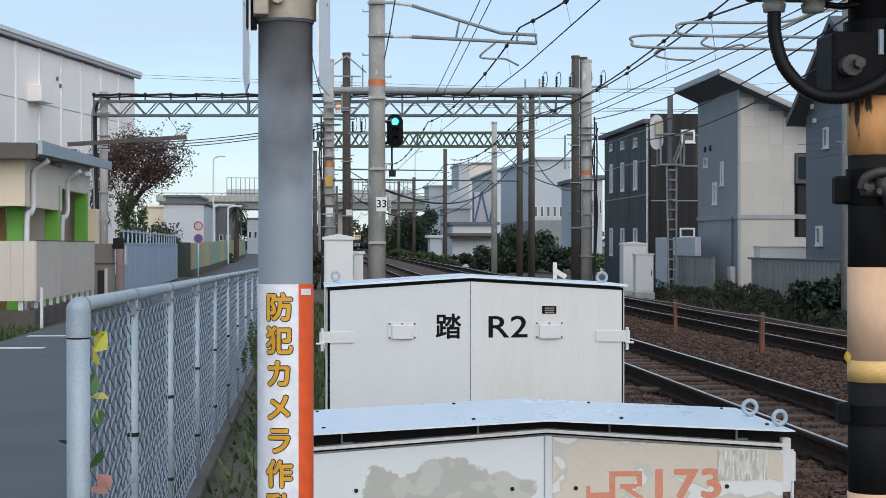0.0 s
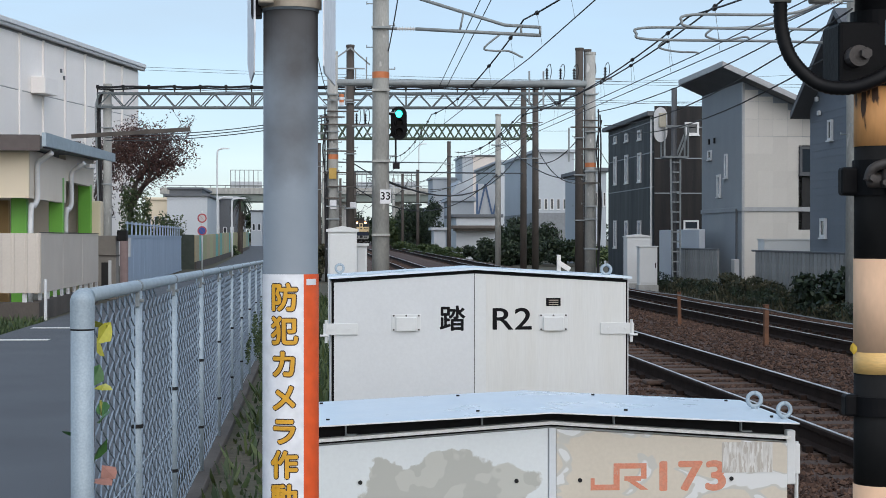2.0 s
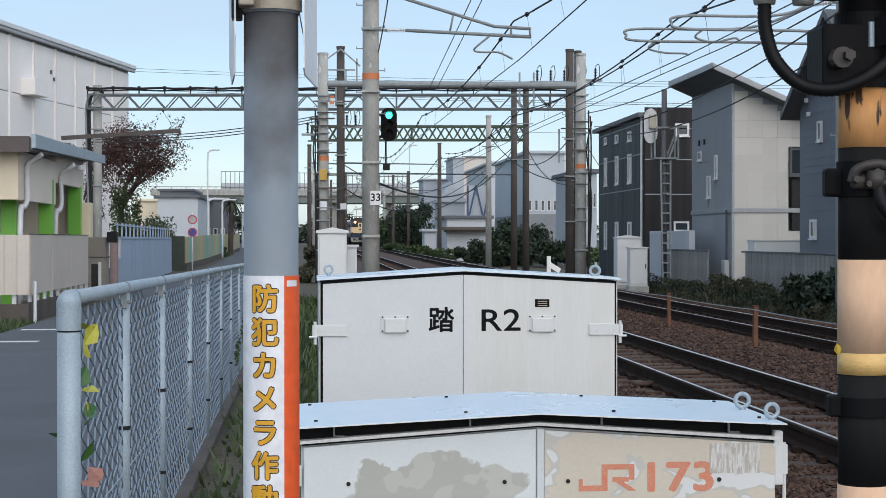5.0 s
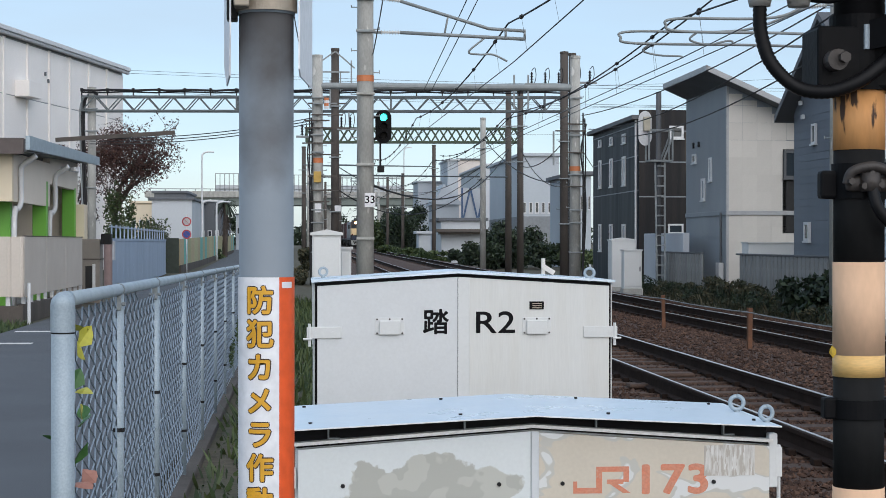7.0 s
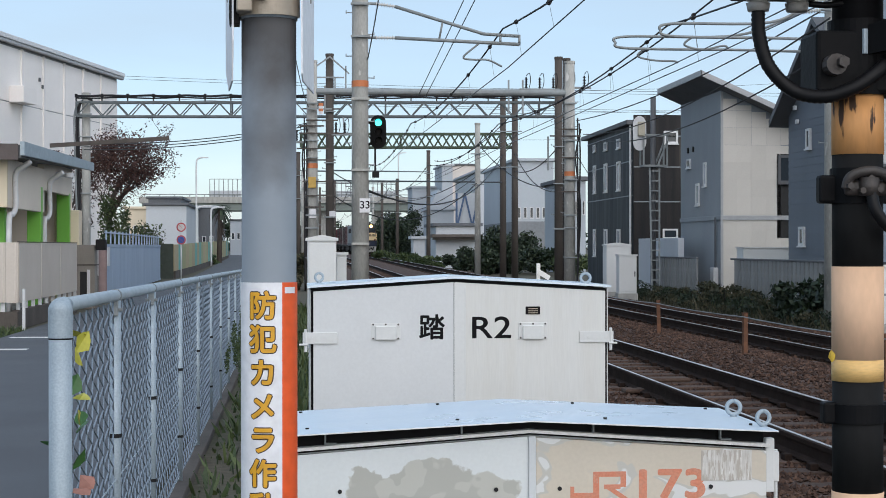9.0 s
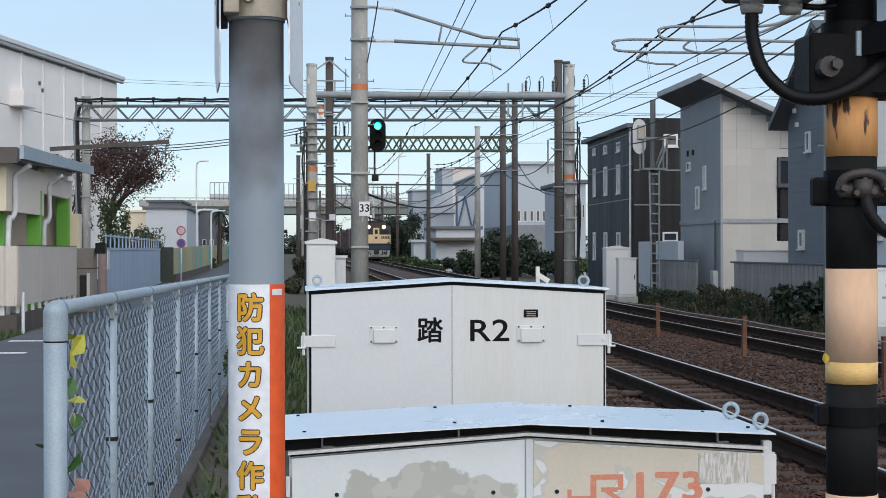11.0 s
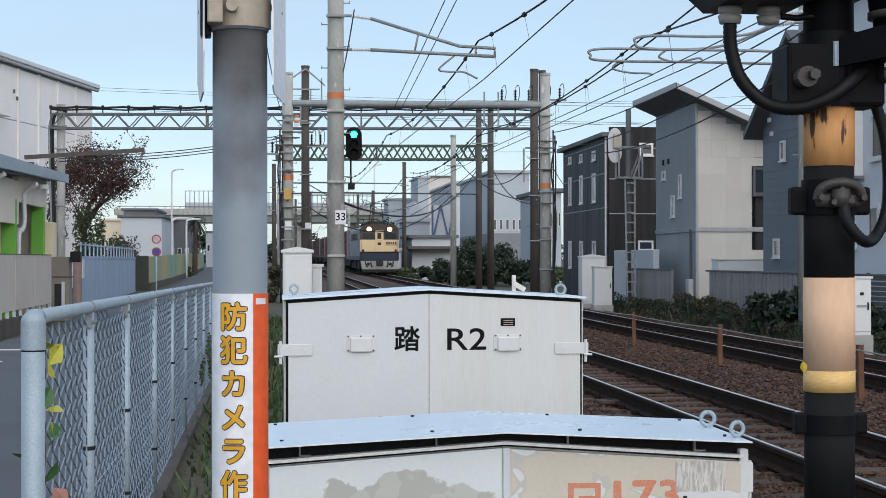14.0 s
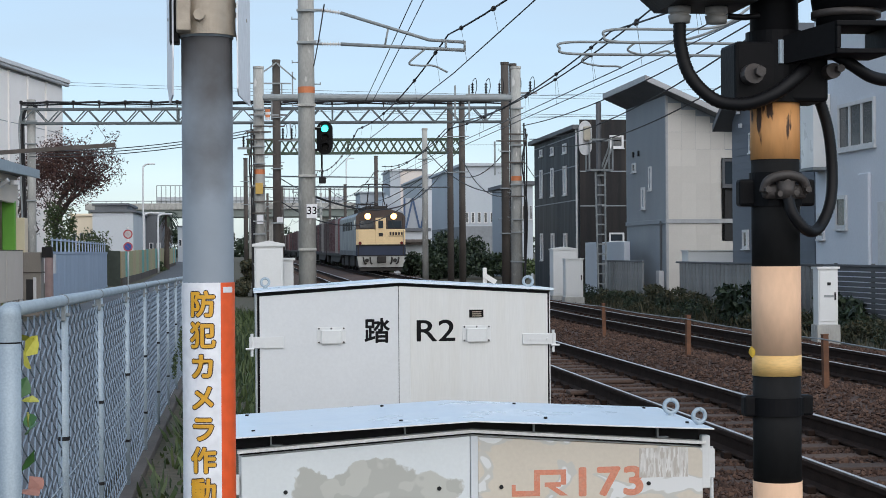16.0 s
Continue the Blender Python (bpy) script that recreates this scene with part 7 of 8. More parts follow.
def board_fence():
    pts = [(78.5, -5.75, 1.62), (100, -6.1, 1.75), (125, -6.75, 1.9), (150, -7.35, 2.0), (185, -8.2, 2.15), (225, -9.2, 2.35)]
    f = thing("board_fence", (0, 0, -0.1), "tan and teal board fence following the lane", "fence")
    k = 0
    for (ya, xa, za), (yb, xb, zb) in zip(pts, pts[1:]):
        n = 6
        for i in range(n):
            t0, t1 = i / n, (i + 1) / n
            a = Vector((xa + (xb - xa) * t0, ya + (yb - ya) * t0, 0))
            b = Vector((xa + (xb - xa) * t1, ya + (yb - ya) * t1, 0))
            bm = bmesh.new()
            h = za + (zb - za) * t0
            prism(bm, [(a.x, a.y), (b.x, b.y - 0.05), (b.x - 0.06, b.y - 0.05), (a.x - 0.06, a.y)], 0.35, h, 2)
            part("board", bm, (TAN_B, TEAL, OLIVE_B, TAN_B, OLIVE_B, TAN_B, TEAL)[k % 7], f)
            bm = bmesh.new()
            prism(bm, [(a.x + 0.05, a.y), (b.x + 0.05, b.y), (b.x - 0.1, b.y), (a.x - 0.1, a.y)], 0, 0.36, 2)
            part("footing", bm, CONCRETE_DK, f)
            k += 1


board_fence()


def road_sign():
    s = thing("road_sign", (-5.164, 74.642, -0.233), "round red-ringed and blue traffic signs on a white pole", "traffic sign")
    bm = bmesh.new()
    rod(bm, (0, 0, 0), (0, 0, 2.85), 0.035, 10)
    part("pole", bm, FRAME_W, s, "white pole", True)
    for z, rim, face, lab in ((2.52, (0.45, 0.05, 0.06), (0.6, 0.55, 0.55), "red-ringed white disc"), (1.95, (0.45, 0.05, 0.06), (0.03, 0.08, 0.35), "blue disc with red slash")):
        bm = bmesh.new()
        rod(bm, (0, -0.05, z), (0, -0.035, z), 0.21, 24)
        d = part("disc", bm, mat("sign_red", rim, 0.4, bump=0), s, lab)
        bm = bmesh.new()
        rod(bm, (0, -0.056, z), (0, -0.05, z), 0.155, 24)
        part("face", bm, mat("sign_face", face, 0.4, bump=0), d)
        part("slash", bar(bmesh.new(), (-0.11, -0.06, z + 0.11), (0.11, -0.06, z - 0.11), 0.04, 0.01), mat("sign_slash", rim, 0.4, bump=0), d)


road_sign()
tree("autumn_tree", (-8.118, 72.87, -0.338), 6.7, (2.15, 1.9, 1.5), 5.5, 15000, 0.048, LEAF_RED, "half-bare reddish-brown autumn tree beside the factory", 21, 4.1, 0.17, 0.6)
tree("autumn_tree", (-9.962, 71.01, -0.29), 4.9, (1.0, 1.2, 0.55), 5.25, 1500, 0.05, LEAF_RED, "half-bare reddish-brown autumn tree beside the factory", 22, 3.3, 0.13)
bush("bush", (-7.748, 70.834, -0.169), (0.75, 0.8, 2.0), 4600, 0.065, LEAF_GREEN, "tall olive green shrub behind the gate", 23)
bush("bush", (-7.367, 76.823, -0.172), (1.35, 1.5, 1.55), 6000, 0.07, LEAF_GREEN, "spreading green shrub behind the gate", 24)
bush("bush", (-7.5, 80.5, -0.172), (1.2, 1.5, 1.35), 5000, 0.065, LEAF_DARK, "dense dark green shrub behind the gate", 27)
bush("bush", (-7.627, 86.875, -0.231), (1.0, 1.5, 1.05), 2600, 0.07, LEAF_DARK, "spreading green shrub behind the screen", 25)
bush("bush", (-8.133, 141.085, -0.29), (1.8, 1.5, 0.7), 1400, 0.12, LEAF_GREEN, "low trimmed bush by the lane", 26)


def street_lamp(u, v, D, label):
    x, y = plan_x(u, D), plan_y(u, D)
    z = plan_z(v, D)
    s = thing("street_lamp", (x, y, -0.1), label, "street lamp", "street lamps")
    bm = bmesh.new()
    tube(bm, smoothline([(0, 0, 0), (0, 0, z * 0.5), (0, 0, z * 0.92), (0.12, 0, z * 0.99), (0.6, 0, z + 0.08)], 6), 0.075, 8)
    part("pole", bm, FRAME_W, s, "", True)
    part("head", blk((0.5, -0.12, z), (1.1, 0.12, z + 0.12), 0.03), FRAME_W, s)


street_lamp(378, 276, 150, "tall pale street lamp beside the lane")
street_lamp(379, 362, 120, "short white street lamp beside the lane")
street_lamp(404, 364, 130, "short white street lamp beside the lane")
street_lamp(735, 268, 230, "tall pale street lamp beyond the bridge")


def palm():
    t = thing("palm_tree", (-7.012, 151.027, -0.41), "small dark palm tree by the lane", "tree")
    bm = bmesh.new()
    rod(bm, (0, 0, 0), (0.1, 0, 5.3), 0.26, 8, 0.2)
    part("trunk", bm, BARK, t)
    rng = random.Random(4)
    bm = bmesh.new()
    for i in range(34):
        a, e = rng.uniform(0, 6.3), rng.uniform(-0.3, 1.2)
        pts = [Vector((0.1, 0, 5.3)) + Vector((math.cos(a), math.sin(a), 0)) * (1.05 * k) + Vector((0, 0, e * k * 1.2 - 1.1 * k * k)) for k in (0, 0.4, 0.75, 1.0)]
        for p, q in zip(pts, pts[1:]):
            bar(bm, p, q, 0.14, 0.02)
    part("fronds", bm, LEAF_DARK, t)
    bm = bmesh.new()
    for i in range(60):
        a, z = rng.uniform(0, 6.3), rng.uniform(3.0, 5.2)
        bar(bm, (0.05 + 0.18 * math.cos(a), 0.18 * math.sin(a), z), (0.05 + 0.5 * math.cos(a), 0.5 * math.sin(a), z - rng.uniform(0.4, 0.9)), 0.07, 0.02)
    part("dead_fronds", bm, BARK, t, "brown hanging dead fronds")


palm()


# ---- distance ----
def far_block(name, u0, u1, v, D, depth, material, label, base=-0.3, roof=None, rows=(), cols=0, group="distant buildings"):
    x0, x1 = plan_x(u0, D), plan_x(u1, D)
    z = plan_z(v, D)
    b = thing(name, (x0, D, base), label, "building", group)
    w, h = x1 - x0, z - base
    part("wall", blk((0, 0, 0), (w, depth, h)), material, b)
    part("roof", blk((-0.25, -0.25, h - 0.02), (w + 0.25, depth + 0.25, h + 0.22), 0.03), roof or material, b)
    for z0, z1 in rows:
        for i in range(cols):
            a = w * (i + 0.2) / cols
            window(b, 'y', 0, a, a + w * 0.55 / cols, z0, z1)
    return b


# distant blocks; those in HAZE_ colours carry painted haze
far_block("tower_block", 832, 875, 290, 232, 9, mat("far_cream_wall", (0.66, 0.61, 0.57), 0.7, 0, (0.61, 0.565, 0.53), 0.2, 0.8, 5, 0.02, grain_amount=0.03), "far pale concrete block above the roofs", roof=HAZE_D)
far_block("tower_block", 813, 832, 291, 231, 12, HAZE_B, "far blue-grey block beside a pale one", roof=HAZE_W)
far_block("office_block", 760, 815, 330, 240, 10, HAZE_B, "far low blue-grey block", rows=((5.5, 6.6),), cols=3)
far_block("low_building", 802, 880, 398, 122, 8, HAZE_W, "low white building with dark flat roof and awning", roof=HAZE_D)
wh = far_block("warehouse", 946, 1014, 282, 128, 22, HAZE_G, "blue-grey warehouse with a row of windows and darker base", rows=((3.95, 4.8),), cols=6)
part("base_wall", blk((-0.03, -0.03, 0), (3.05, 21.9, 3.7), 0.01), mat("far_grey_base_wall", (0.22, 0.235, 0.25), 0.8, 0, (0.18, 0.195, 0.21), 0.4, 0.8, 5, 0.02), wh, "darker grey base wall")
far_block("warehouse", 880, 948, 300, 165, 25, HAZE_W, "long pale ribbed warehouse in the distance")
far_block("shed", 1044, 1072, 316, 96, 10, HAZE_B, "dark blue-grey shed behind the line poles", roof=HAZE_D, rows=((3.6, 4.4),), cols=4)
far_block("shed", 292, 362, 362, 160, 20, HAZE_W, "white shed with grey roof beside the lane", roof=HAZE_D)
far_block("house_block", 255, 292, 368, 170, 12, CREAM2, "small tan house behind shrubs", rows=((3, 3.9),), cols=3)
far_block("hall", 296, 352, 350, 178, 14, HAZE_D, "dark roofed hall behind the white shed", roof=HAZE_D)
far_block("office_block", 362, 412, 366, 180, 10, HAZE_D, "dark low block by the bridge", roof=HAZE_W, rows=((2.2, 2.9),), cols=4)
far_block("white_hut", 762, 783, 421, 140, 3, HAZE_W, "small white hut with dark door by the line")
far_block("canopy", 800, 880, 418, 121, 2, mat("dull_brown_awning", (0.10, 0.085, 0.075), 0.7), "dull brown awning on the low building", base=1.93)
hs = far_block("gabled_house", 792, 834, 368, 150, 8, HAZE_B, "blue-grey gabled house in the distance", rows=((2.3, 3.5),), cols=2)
w_ = (834 - 792) / 2900 * 150
part("gable", prism(bmesh.new(), [(-0.3, 5.1), (w_ * 0.35, 7.0), (w_ + 0.3, 5.1)], -0.3, 8.3, 1), HAZE_B, hs, "steep gable roof")
bf = thing("blue_frame", (14.245, 139.31, -0.3), "pale blue braced structure in the distance", "structure")
part("panel", blk((-0.7, 0, 0), (1.3, 0.2, 6.3)), HAZE_W, bf)
for a, b in (((-0.6, 3.2), (0.1, 6.3)), ((0.1, 6.3), (0.8, 3.2)), ((0.7, 3.2), (1.3, 6.3)), ((-0.6, 6.3), (-0.6, 3.2))):
    part("brace", bar(bmesh.new(), (a[0], -0.08, a[1]), (b[0], -0.08, b[1]), 0.14), mat("steel_blue_brace", (0.08, 0.14, 0.26), 0.6), bf)


def overpass():
    D = 262
    def X(u):
        return plan_x(u, D)
    def Z(v):
        return plan_z(v, D)
    o = thing("road_overpass", (0, D, 0), "long grey-green road overpass crossing the railway", "bridge")
    part("girder", blk((X(285), 0, Z(371)), (X(790), 9, Z(357)), 0.05), mat("green_grey_girder", (0.20, 0.235, 0.215), 0.7, scale=0.3), o, "grey-green girder")
    part("deck_edge", blk((X(280), -0.4, Z(358)), (X(800), 9.4, Z(347)), 0.05), CONCRETE, o, "pale concrete deck edge")
    for u in (300, 360, 470, 600, 700, 775):
        part("pier", blk((X(u) - 0.7, 2, -0.3), (X(u) + 0.7, 7, Z(370)), 0.1), CONCRETE, o)
    for u0, u1, v in ((403, 458, 316), (618, 735, 321), (525, 575, 318)):
        for i in range(int((u1 - u0) / 8) + 1):
            u = u0 + 8 * i
            part("screen_post", bar(bmesh.new(), (X(u), -0.3, Z(348)), (X(u), -0.3, Z(v)), 0.12), GALV_DULL, o)
        part("screen_rail", bar(bmesh.new(), (X(u0), -0.3, Z(v)), (X(u1), -0.3, Z(v)), 0.1), GALV_DULL, o)
        part("screen_panel", blk((X(u0), -0.2, Z(347)), (X(u1), -0.15, Z(336))), HAZE_W, o)
    for u in range(290, 790, 26):
        part("rail_post", bar(bmesh.new(), (X(u), -0.3, Z(348)), (X(u), -0.3, Z(343)), 0.12), GALV_DULL, o)
    part("handrail", bar(bmesh.new(), (X(285), -0.3, Z(343)), (X(795), -0.3, Z(343)), 0.12), GALV_DULL, o)


overpass()


def hedge(name, u, D, radii, n, size, m, label, seed, base=-0.3):
    x, y = plan_x(u, D), D
    return bush(name, (x, y, base), radii, n, size, m, label, seed, "trackside shrubs")


for i, (u, D, r, n, m) in enumerate(((880, 95, (1.3, 2.0, 1.1), 2400, LEAF_DARK), (935, 97, (1.7, 2.0, 1.45), 3600, LEAF_DARK), (985, 92, (1.2, 2.0, 0.9), 2200, LEAF_DARK), (905, 99, (1.0, 1.5, 1.5), 2000, LEAF_DARK),
                                     (1040, 90, (1.2, 2.0, 0.8), 1800, LEAF_GREEN), (702, 190, (1.8, 3, 2.6), 2600, LEAF_GREEN), (728, 180, (2.0, 3, 3.1), 3600, LEAF_DARK), (758, 200, (2.0, 3, 3.1), 2600, LEAF_DARK),
                                     (715, 210, (2.4, 3, 2.8), 2400, LEAF_DARK), (690, 235, (2.5, 3, 2.2), 1800, LEAF_GREEN), (845, 112, (1.2, 2, 0.7), 1500, LEAF_DARK), (800, 116, (1.2, 2, 0.5), 1200, LEAF_GREEN), (770, 125, (1.3, 2, 0.5), 1200, LEAF_GREEN),
                                     (745, 140, (1.6, 2, 0.6), 1200, LEAF_GREEN), (720, 160, (1.8, 2, 0.7), 1200, LEAF_GREEN), (692, 300, (3, 3, 2.4), 1500, LEAF_GREEN), (560, 90, (0.6, 2, 0.7), 1200, LEAF_WEED), (548, 60, (0.35, 2, 0.45), 1200, LEAF_WEED))):
    hedge("shrub", u, D, r, n * 2, 0.06 + 0.0005 * D, m, "dense shrub growing beside the railway line", 40 + i)
nr = np.random.default_rng(77)
tagged(leafmesh("distant_woods", [clump(nr, (x, 360 + 30 * math.sin(x), 2.4), (9, 6, 3.4), 900, 0.5, -0.3) for x in range(-90, 150, 9) if not -12 < x < 22] + [clump(nr, (x, 640, 4.5), (14, 8, 7.5), 1400, 0.8, -0.3) for x in range(-40, 60, 12)], LEAF_DARK), "dark band of distant trees on the horizon", "woods", kind="stuff")
tv = thing("white_van", (-11.137, 301.825, -0.05), "small white van far along the lane", "van")
part("body", blk((-0.8, 0, 0.35), (0.8, 3.2, 1.85), 0.12), FRAME_W, tv)
part("windscreen", blk((-0.7, -0.03, 1.15), (0.7, 0.03, 1.65)), GLASS, tv)
for x in (-0.75, 0.55):
    for y in (0.5, 2.4):
        bm = bmesh.new()
        rod(bm, (x, y, 0.3), (x + 0.2, y, 0.3), 0.3, 14)
        part("wheel", bm, BLACK, tv)


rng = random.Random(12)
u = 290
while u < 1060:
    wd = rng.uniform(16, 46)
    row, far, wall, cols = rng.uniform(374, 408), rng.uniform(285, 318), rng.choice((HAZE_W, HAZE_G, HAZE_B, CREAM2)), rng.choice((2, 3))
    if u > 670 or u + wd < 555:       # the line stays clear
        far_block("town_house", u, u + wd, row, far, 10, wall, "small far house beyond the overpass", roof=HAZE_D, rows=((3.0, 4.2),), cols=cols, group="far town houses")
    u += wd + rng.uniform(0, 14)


# ---- freight train ----
CREAM_PAINT = mat("cream_train_paint", (0.72, 0.55, 0.31), 0.45, 0, (0.62, 0.46, 0.25), 2.5, 0.7, 30, 0.03)
BLUE_PAINT = mat("dark_blue_train_paint", (0.009, 0.02, 0.055), 0.45, 0, (0.007, 0.014, 0.035), 1.5, 0.7, 30, 0.03)
SIDE_PAINT = mat("blue_grey_train_side", (0.17, 0.20, 0.235), 0.4, 0, (0.09, 0.11, 0.13), 1.0, 0.9, 30, 0.05)
SKIRT = mat("grey_skirt_paint", (0.42, 0.43, 0.41), 0.6, 0, (0.27, 0.27, 0.25), 2.0, 0.9, 30, 0.1)
ROOF_BROWN = mat("sooty_brown_roof", (0.075, 0.052, 0.042), 0.8, 0, (0.05, 0.04, 0.035), 2, 0.9)
UNDER = mat("sooty_running_gear", (0.03, 0.027, 0.025), 0.8, 0.1)
LAMP = mat("lit_headlamp", (1, 0.8, 0.5), 0.3, emit=(1.0, 0.72, 0.36), strength=26, bump=0)
# glow of the headlamp's orange halo, made as an emissive ring
HALO = mat("headlamp_halo_glow", (0.8, 0.4, 0.15), 0.3, emit=(1.0, 0.42, 0.12), strength=1.6, bump=0)
C_MAROON = mat("maroon_container", (0.09, 0.028, 0.032), 0.6, 0, (0.06, 0.022, 0.025), 0.8, 0.9, 20, 0.1, rand=0.2)
C_BROWN = mat("dark_brown_container", (0.05, 0.03, 0.03), 0.6, 0, (0.032, 0.022, 0.022), 0.8, 0.9, 20, 0.1, rand=0.2)
C_RED = mat("red_container", (0.20, 0.035, 0.04), 0.6, 0, (0.14, 0.03, 0.034), 0.8, 0.9, 20, 0.1, rand=0.1)
C_PALE = mat("pale_container", (0.30, 0.27, 0.26), 0.6, 0, (0.22, 0.20, 0.19), 0.8, 0.9, 20, 0.1, rand=0.1)


def wheelset(parent, y, r=0.43):
    bm = bmesh.new()
    for s in (-1, 1):
        rod(bm, (s * 0.49, y, r), (s * 0.6, y, r), r, 20)
        rod(bm, (s * 0.47, y, r), (s * 0.49, y, r), r + 0.03, 20)
    rod(bm, (-0.6, y, r), (0.6, y, r), 0.08, 10)
    return part("wheelset", bm, UNDER, parent)


def locomotive():
    t = thing("electric_locomotive", (T2, 316, 0), "cream and blue electric freight locomotive with lit headlamps", "locomotive")
    L = 16.2
    W = 1.4
    prof = [(-W, 1.02), (W, 1.02), (W, 3.25), (W - 0.12, 3.42), (0.6, 3.58), (-0.6, 3.58), (-W + 0.12, 3.42), (-W, 3.25)]
    part("body", prism(bmesh.new(), prof, 0.16, L, 1), SIDE_PAINT, t, "blue-grey sooty body sides")
    part("roof", prism(bmesh.new(), [(-W + 0.1, 3.4), (W - 0.1, 3.4), (0.62, 3.64), (-0.62, 3.64)], 0.1, L, 1), ROOF_BROWN, t, "sooty brown roof")
    part("lower_face", blk((-W, 0.0, 1.58), (W, 0.2, 2.5), 0.03), CREAM_PAINT, t, "cream painted lower cab front")
    part("upper_face", prism(bmesh.new(), [(-W, 2.5), (W, 2.5), (W - 0.02, 3.25), (W - 0.2, 3.45), (-W + 0.2, 3.45), (-W + 0.02, 3.25)], 0.06, 0.2, 1), ROOF_BROWN, t, "dark cab brow")
    d = part("front_door", blk((-0.3, -0.02, 1.6), (0.3, 0.04, 3.16), 0.02), CREAM_PAINT, t, "cream gangway door")
    part("door_window", blk((-0.14, -0.03, 2.56), (0.14, -0.015, 3.0), 0.03), GLASS, d, "dark rounded window")
    for s in (-1, 1):
        part("cab_window", blk((s * 0.40, 0.03, 2.56), (s * 1.2, 0.07, 3.0), 0.015), GLASS, t, "dark cab window")
        part("window_post", blk((s * 1.26, 0.03, 2.5), (s * 1.4, 0.08, 3.2), 0.01), ROOF_BROWN, t)
        bm = bmesh.new()
        rod(bm, (s * 0.74, 0.0, 3.24), (s * 0.74, 0.1, 3.24), 0.21, 20)
        h = part("headlamp_case", bm, ROOF_BROWN, t)
        bm = bmesh.new()
        rod(bm, (s * 0.74, -0.03, 3.24), (s * 0.74, -0.012, 3.24), 0.13, 20)
        part("headlamp_lens", bm, LAMP, h, "lit warm headlamp")
        # added emissive ring imitates the bloom round the lens
        bm = bmesh.new()
        rod(bm, (s * 0.74, -0.012, 3.24), (s * 0.74, 0.0, 3.24), 0.19, 24)
        part("reflector", bm, HALO, h, "amber glowing ring imitating the lamp's halo")
        bm = bmesh.new()
        rod(bm, (s * 1.18, -0.05, 1.72), (s * 1.18, 0.02, 1.72), 0.09, 12)
        part("marker_lamp", bm, mat("marker_lens", (0.15, 0.02, 0.02), 0.2, bump=0), t)
        bm = bmesh.new()
        tube(bm, [(s * 1.3, -0.05, 1.5), (s * 1.3, -0.05, 2.45)], 0.015, 6)
        part("handrail", bm, GALV_DULL, t)
    part("shelf", blk((-W, -0.06, 1.56), (W, 0.02, 1.63)), UNDER, t, "dark step ledge")
    # dark strip drawn for the shadow line between blue band and skirt
    part("shadow_gap", blk((-1.36, -0.03, 0.98), (1.36, 0.01, 1.06)), UNDER, t, "dark strip painted as shade above the skirt")
    for s in (-1, 1):
        part("step_post", blk((s * 1.32, -0.07, 1.05), (s * 1.25, -0.045, 1.62)), UNDER, t)
        part("wiper", bar(bmesh.new(), (s * 0.8, 0.02, 2.56), (s * 0.6, 0.02, 2.95), 0.025), UNDER, t)
        bm = bmesh.new()
        rod(bm, (s * 0.8, -0.05, 0.74), (s * 0.8, 0.02, 0.74), 0.11, 12)
        part("jumper_socket", bm, UNDER, t)
    for k in range(5):
        part("number_bar", blk((0.5 + 0.16 * k, -0.014, 2.17), (0.6 + 0.16 * k, 0.0, 2.34)), UNDER, t, "dark number bar")
    part("number_line", blk((0.46, -0.012, 2.1), (1.3, 0.0, 2.14)), UNDER, t, "dark line under the number bars")
    part("mark_bar", blk((-0.12, -0.03, 2.1), (0.12, -0.021, 2.3)), UNDER, d)
    part("blue_band", blk((-W - 0.01, -0.04, 1.02), (W + 0.01, 0.2, 1.58), 0.03), BLUE_PAINT, t, "dark blue front band")
    part("handrail_bar", bar(bmesh.new(), (-1.3, -0.09, 1.62), (1.3, -0.09, 1.62), 0.05), UNDER, t)
    part("skirt", prism(bmesh.new(), [(-1.25, 0.36), (1.25, 0.36), (1.36, 1.02), (-1.36, 1.02)], 0.0, 0.25, 1), SKIRT, t, "grey front skirt")
    bm = bmesh.new()
    rod(bm, (0, -0.42, 0.82), (0, 0.0, 0.82), 0.17, 12)
    box(bm, (-0.26, -0.55, 0.6), (0.26, -0.3, 1.0), 0.07)
    part("coupler", bm, UNDER, t, "dark knuckle coupler")
    for x in (-1.0, -0.62, 0.62, 1.0):
        bm = bmesh.new()
        tube(bm, smoothline([(x, -0.02, 0.9), (x, -0.12, 0.85), (x * 0.95, -0.14, 0.62), (x * 0.85, -0.08, 0.55)], 5), 0.05, 6)
        part("air_hose", bm, UNDER, t)
    part("snow_guard", blk((-1.2, 0.1, 0.14), (1.2, 0.25, 0.36), 0.02), UNDER, t)
    for s in (-1, 1):
        for i in range(6):
            part("side_louvre", blk((s * W, 3.4 + 1.6 * i, 2.5), (s * (W + 0.015), 4.5 + 1.6 * i, 3.0)), UNDER, t)
        part("side_stripe", blk((s * W, 0.2, 1.02), (s * (W + 0.012), L, 1.3)), BLUE_PAINT, t)
        part("cab_side_window", blk((s * W, 0.7, 2.5), (s * (W + 0.012), 1.4, 3.05)), GLASS, t)
    for y in (1.0, 6.8, 12.2):
        b = part("bogie", blk((-1.1, y, 0.3), (1.1, y + 3.4, 0.95), 0.06), UNDER, t)
        wheelset(b, y + 0.5)
        wheelset(b, y + 2.9)
    part("underframe_box", blk((-1.2, 4.6, 0.4), (1.2, 6.6, 1.0), 0.04), UNDER, t)
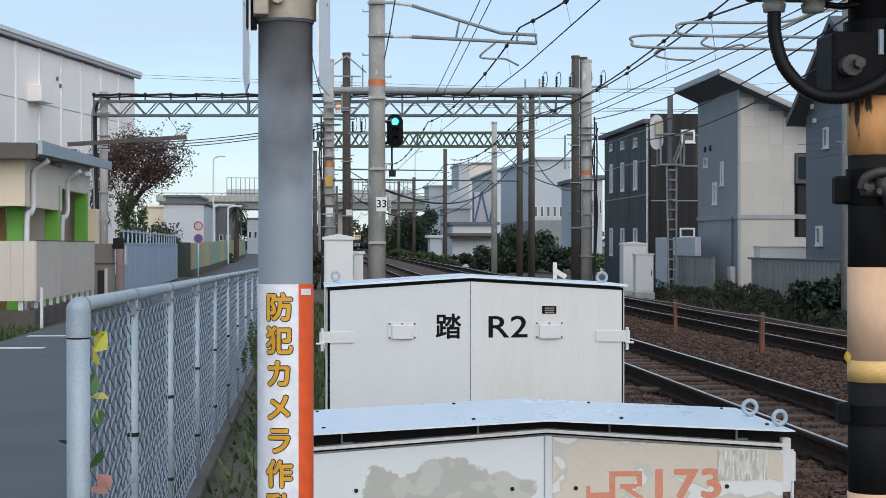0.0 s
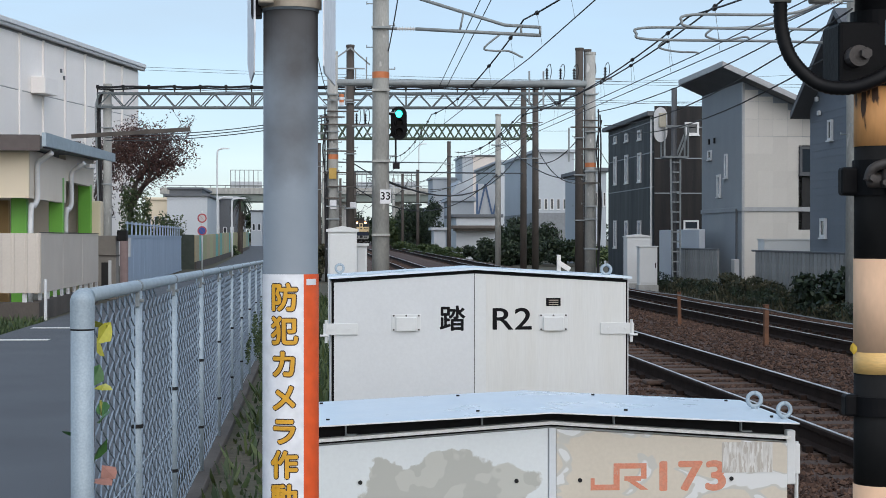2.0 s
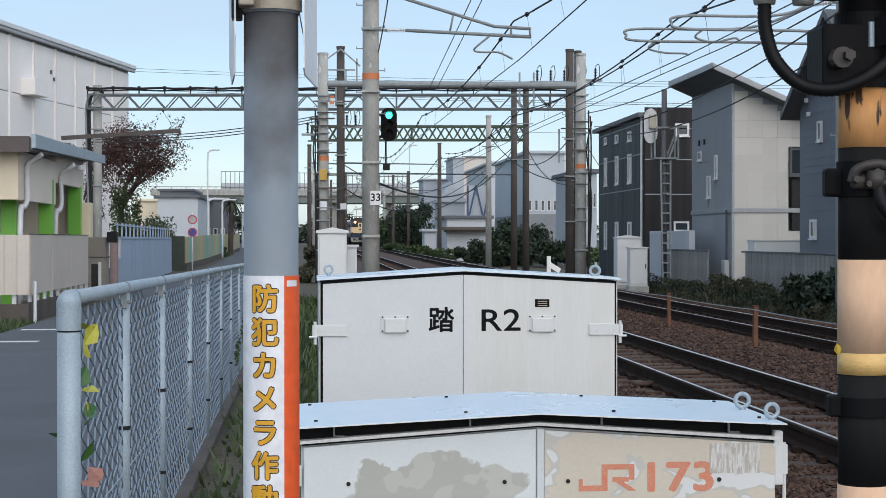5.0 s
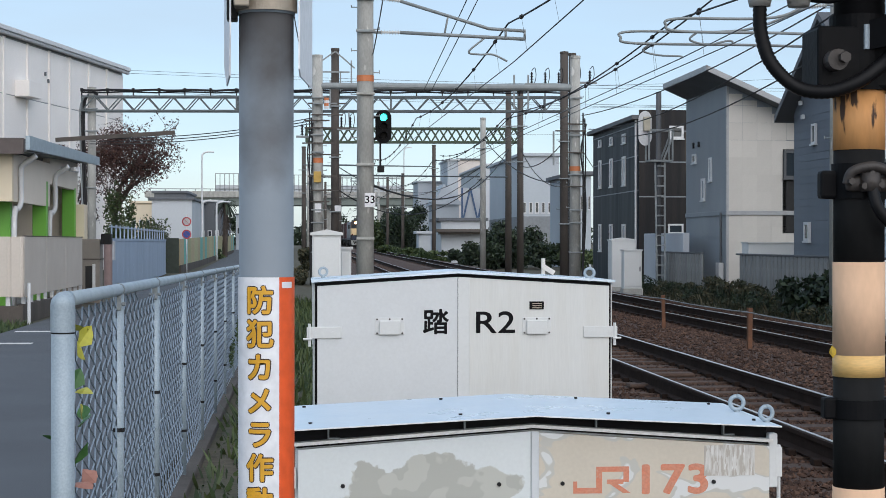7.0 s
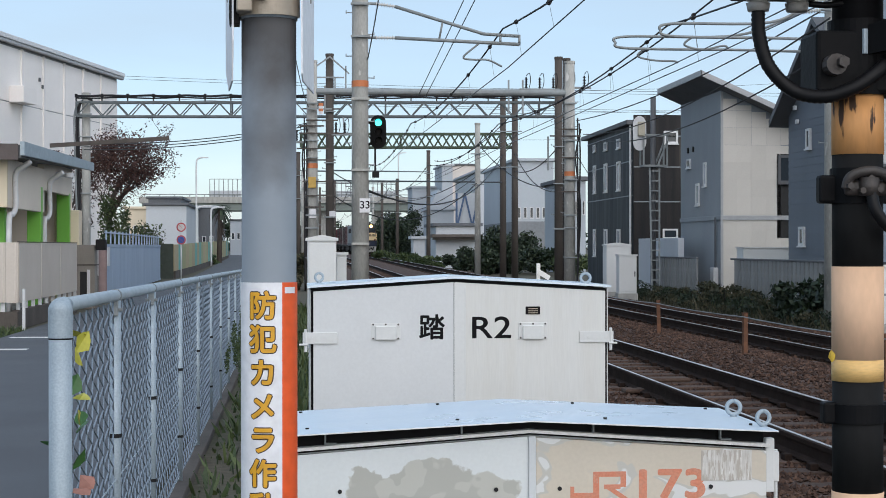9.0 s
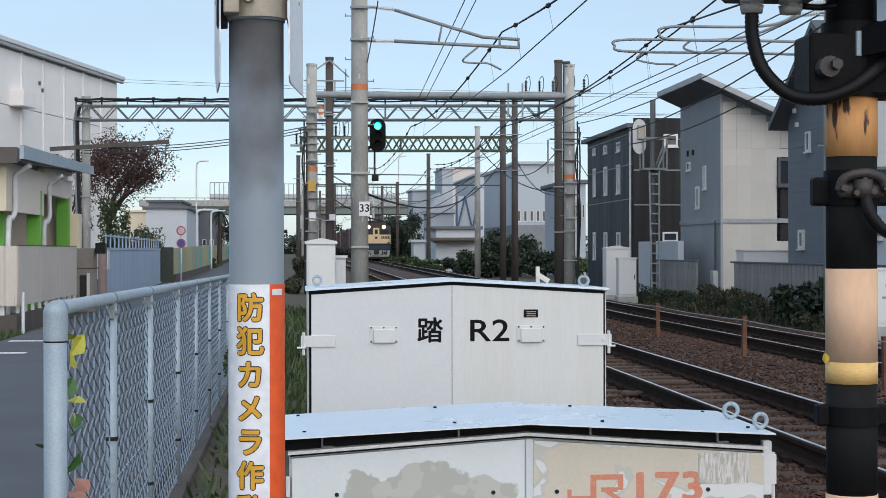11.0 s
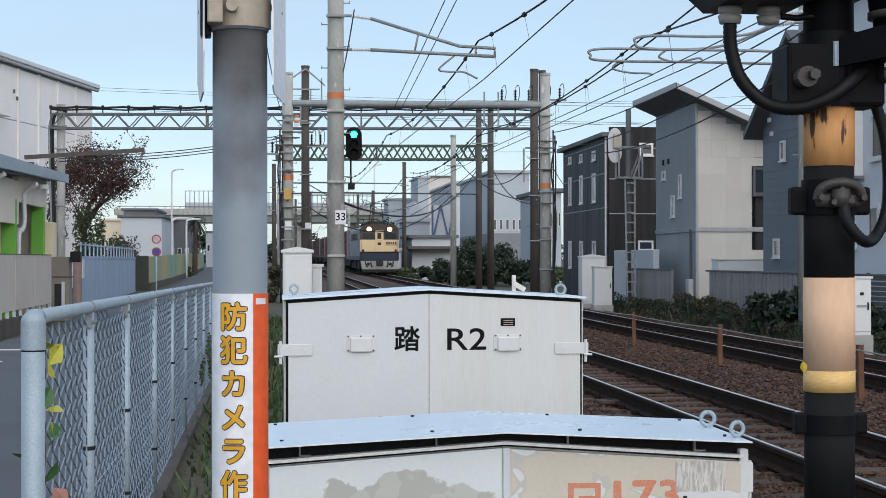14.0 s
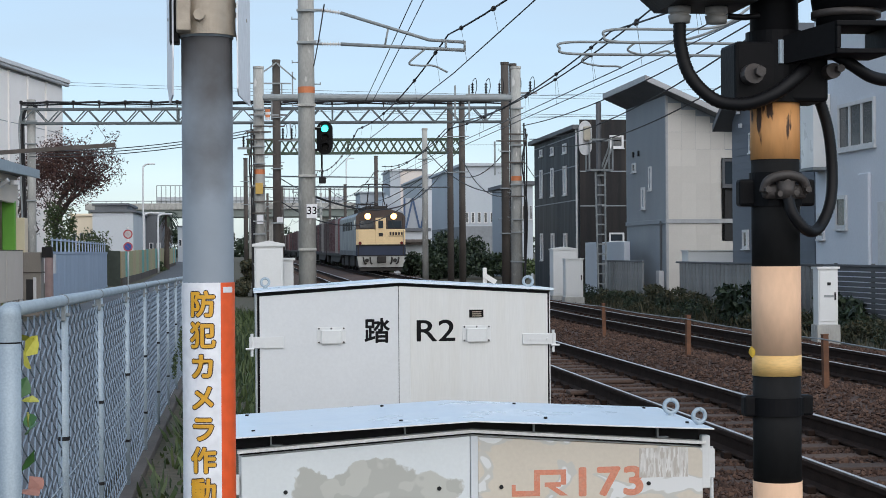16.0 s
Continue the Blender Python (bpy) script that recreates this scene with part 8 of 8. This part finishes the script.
    for y, up in ((3.4, 1.3), (12.8, 0.35)):
        bm = bmesh.new()
        for s in (-1, 1):
            bar(bm, (s * 0.5, y - 0.7, 3.85), (s * 0.45, y + 0.5, 3.85 + up * 0.5), 0.045)
            bar(bm, (s * 0.45, y + 0.5, 3.85 + up * 0.5), (s * 0.4, y - 0.2, 3.85 + up), 0.04)
            bar(bm, (s * 0.5, y + 1.2, 3.85), (s * 0.45, y, 3.85 + up * 0.5), 0.045)
            bar(bm, (s * 0.45, y, 3.85 + up * 0.5), (s * 0.4, y + 0.4, 3.85 + up), 0.04)
            rod(bm, (s * 0.5, y - 0.7, 3.6), (s * 0.5, y - 0.7, 3.88), 0.07, 8)
            rod(bm, (s * 0.5, y + 1.2, 3.6), (s * 0.5, y + 1.2, 3.88), 0.07, 8)
        tube(bm, smoothline([(-0.9, y, 3.75 + up), (-0.6, y, 3.88 + up), (0.6, y, 3.88 + up), (0.9, y, 3.75 + up)], 5), 0.035, 6)
        part("pantograph", bm, UNDER, t, "sooty pantograph")
    part("roof_box", blk((-0.5, 5.5, 3.6), (0.5, 11, 3.95), 0.05), UNDER, t, "long sooty roof equipment box")
    part("roof_box", blk((-0.35, 0.8, 3.6), (0.35, 1.6, 3.85), 0.05), UNDER, t, "small sooty roof box")
    for x, y in ((-0.5, 1.2), (0.5, 1.8), (0.0, 2.2)):
        part("roof_insulator", insulator(bmesh.new(), (x, y, 3.6), (x, y, 4.0), 4, 0.09), UNDER, t, "sooty ribbed insulator")
    return t


def wagon(colours):
    t = thing("container_wagon", (T2, 340, 0), "flat wagon loaded with maroon and brown containers", "wagon", "container wagons")
    L = 20.0
    part("deck", blk((-1.25, 0.2, 0.88), (1.25, L, 1.06), 0.02), UNDER, t)
    bm = bmesh.new()
    for s in (-1, 1):
        prism(bm, [(3.2, 0.88), (L - 3, 0.88), (L - 6, 0.45), (6.2, 0.45)], s * 1.0 - 0.06, s * 1.0 + 0.06, 0)
    part("side_sill", bm, UNDER, t)
    for y in (1.6, L - 3.8):
        b = part("bogie", blk((-1.0, y, 0.3), (1.0, y + 2.2, 0.8), 0.05), UNDER, t)
        wheelset(b, y + 0.3)
        wheelset(b, y + 1.9)
    for i, m in enumerate(colours):
        y = 0.45 + 3.92 * i
        bm = bmesh.new()
        box(bm, (-1.22, y, 1.07), (1.22, y + 3.66, 3.5), 0.02)
        for k in range(9):
            for s in (-1, 1):
                box(bm, (s * 1.21, y + 0.25 + 0.37 * k, 1.2), (s * 1.25, y + 0.4 + 0.37 * k, 3.4))
        c = part("container", bm, m, t)
        for k in range(2):
            part("end_door", blk((-1.15 + 1.17 * k, y - 0.03, 1.15), (-0.02 + 1.17 * k, y, 3.42), 0.01), m, c)
    return t


LOCO = locomotive()
CONSIST = [(LOCO, 0.0)]
sets = ((C_RED, C_PALE, C_MAROON, C_MAROON, C_BROWN), (C_BROWN, C_PALE, C_BROWN, C_MAROON, C_BROWN), (C_MAROON, C_BROWN, C_BROWN, C_MAROON, C_BROWN))
wag = [wagon(s) for s in sets]
for i in range(11):
    w = wag[i] if i < 3 else copy_thing(wag[i % 3], pose(T2, 400 + 20.6 * i, 0))
    CONSIST.append((w, 16.9 + 20.6 * i))
TRAIN = ((0, 316), (1.5, 294), (3.5, 263), (6.5, 220), (9, 186), (11.5, 152), (12.5, 138), (14.5, 111.6), (15.5, 98.5), (16, 92.6))


def motions():
    for ob, off in CONSIST:
        walk(ob, [(t, pose(T2, y + off, rise(y + off), 0.189)) for t, y in TRAIN])


motions()
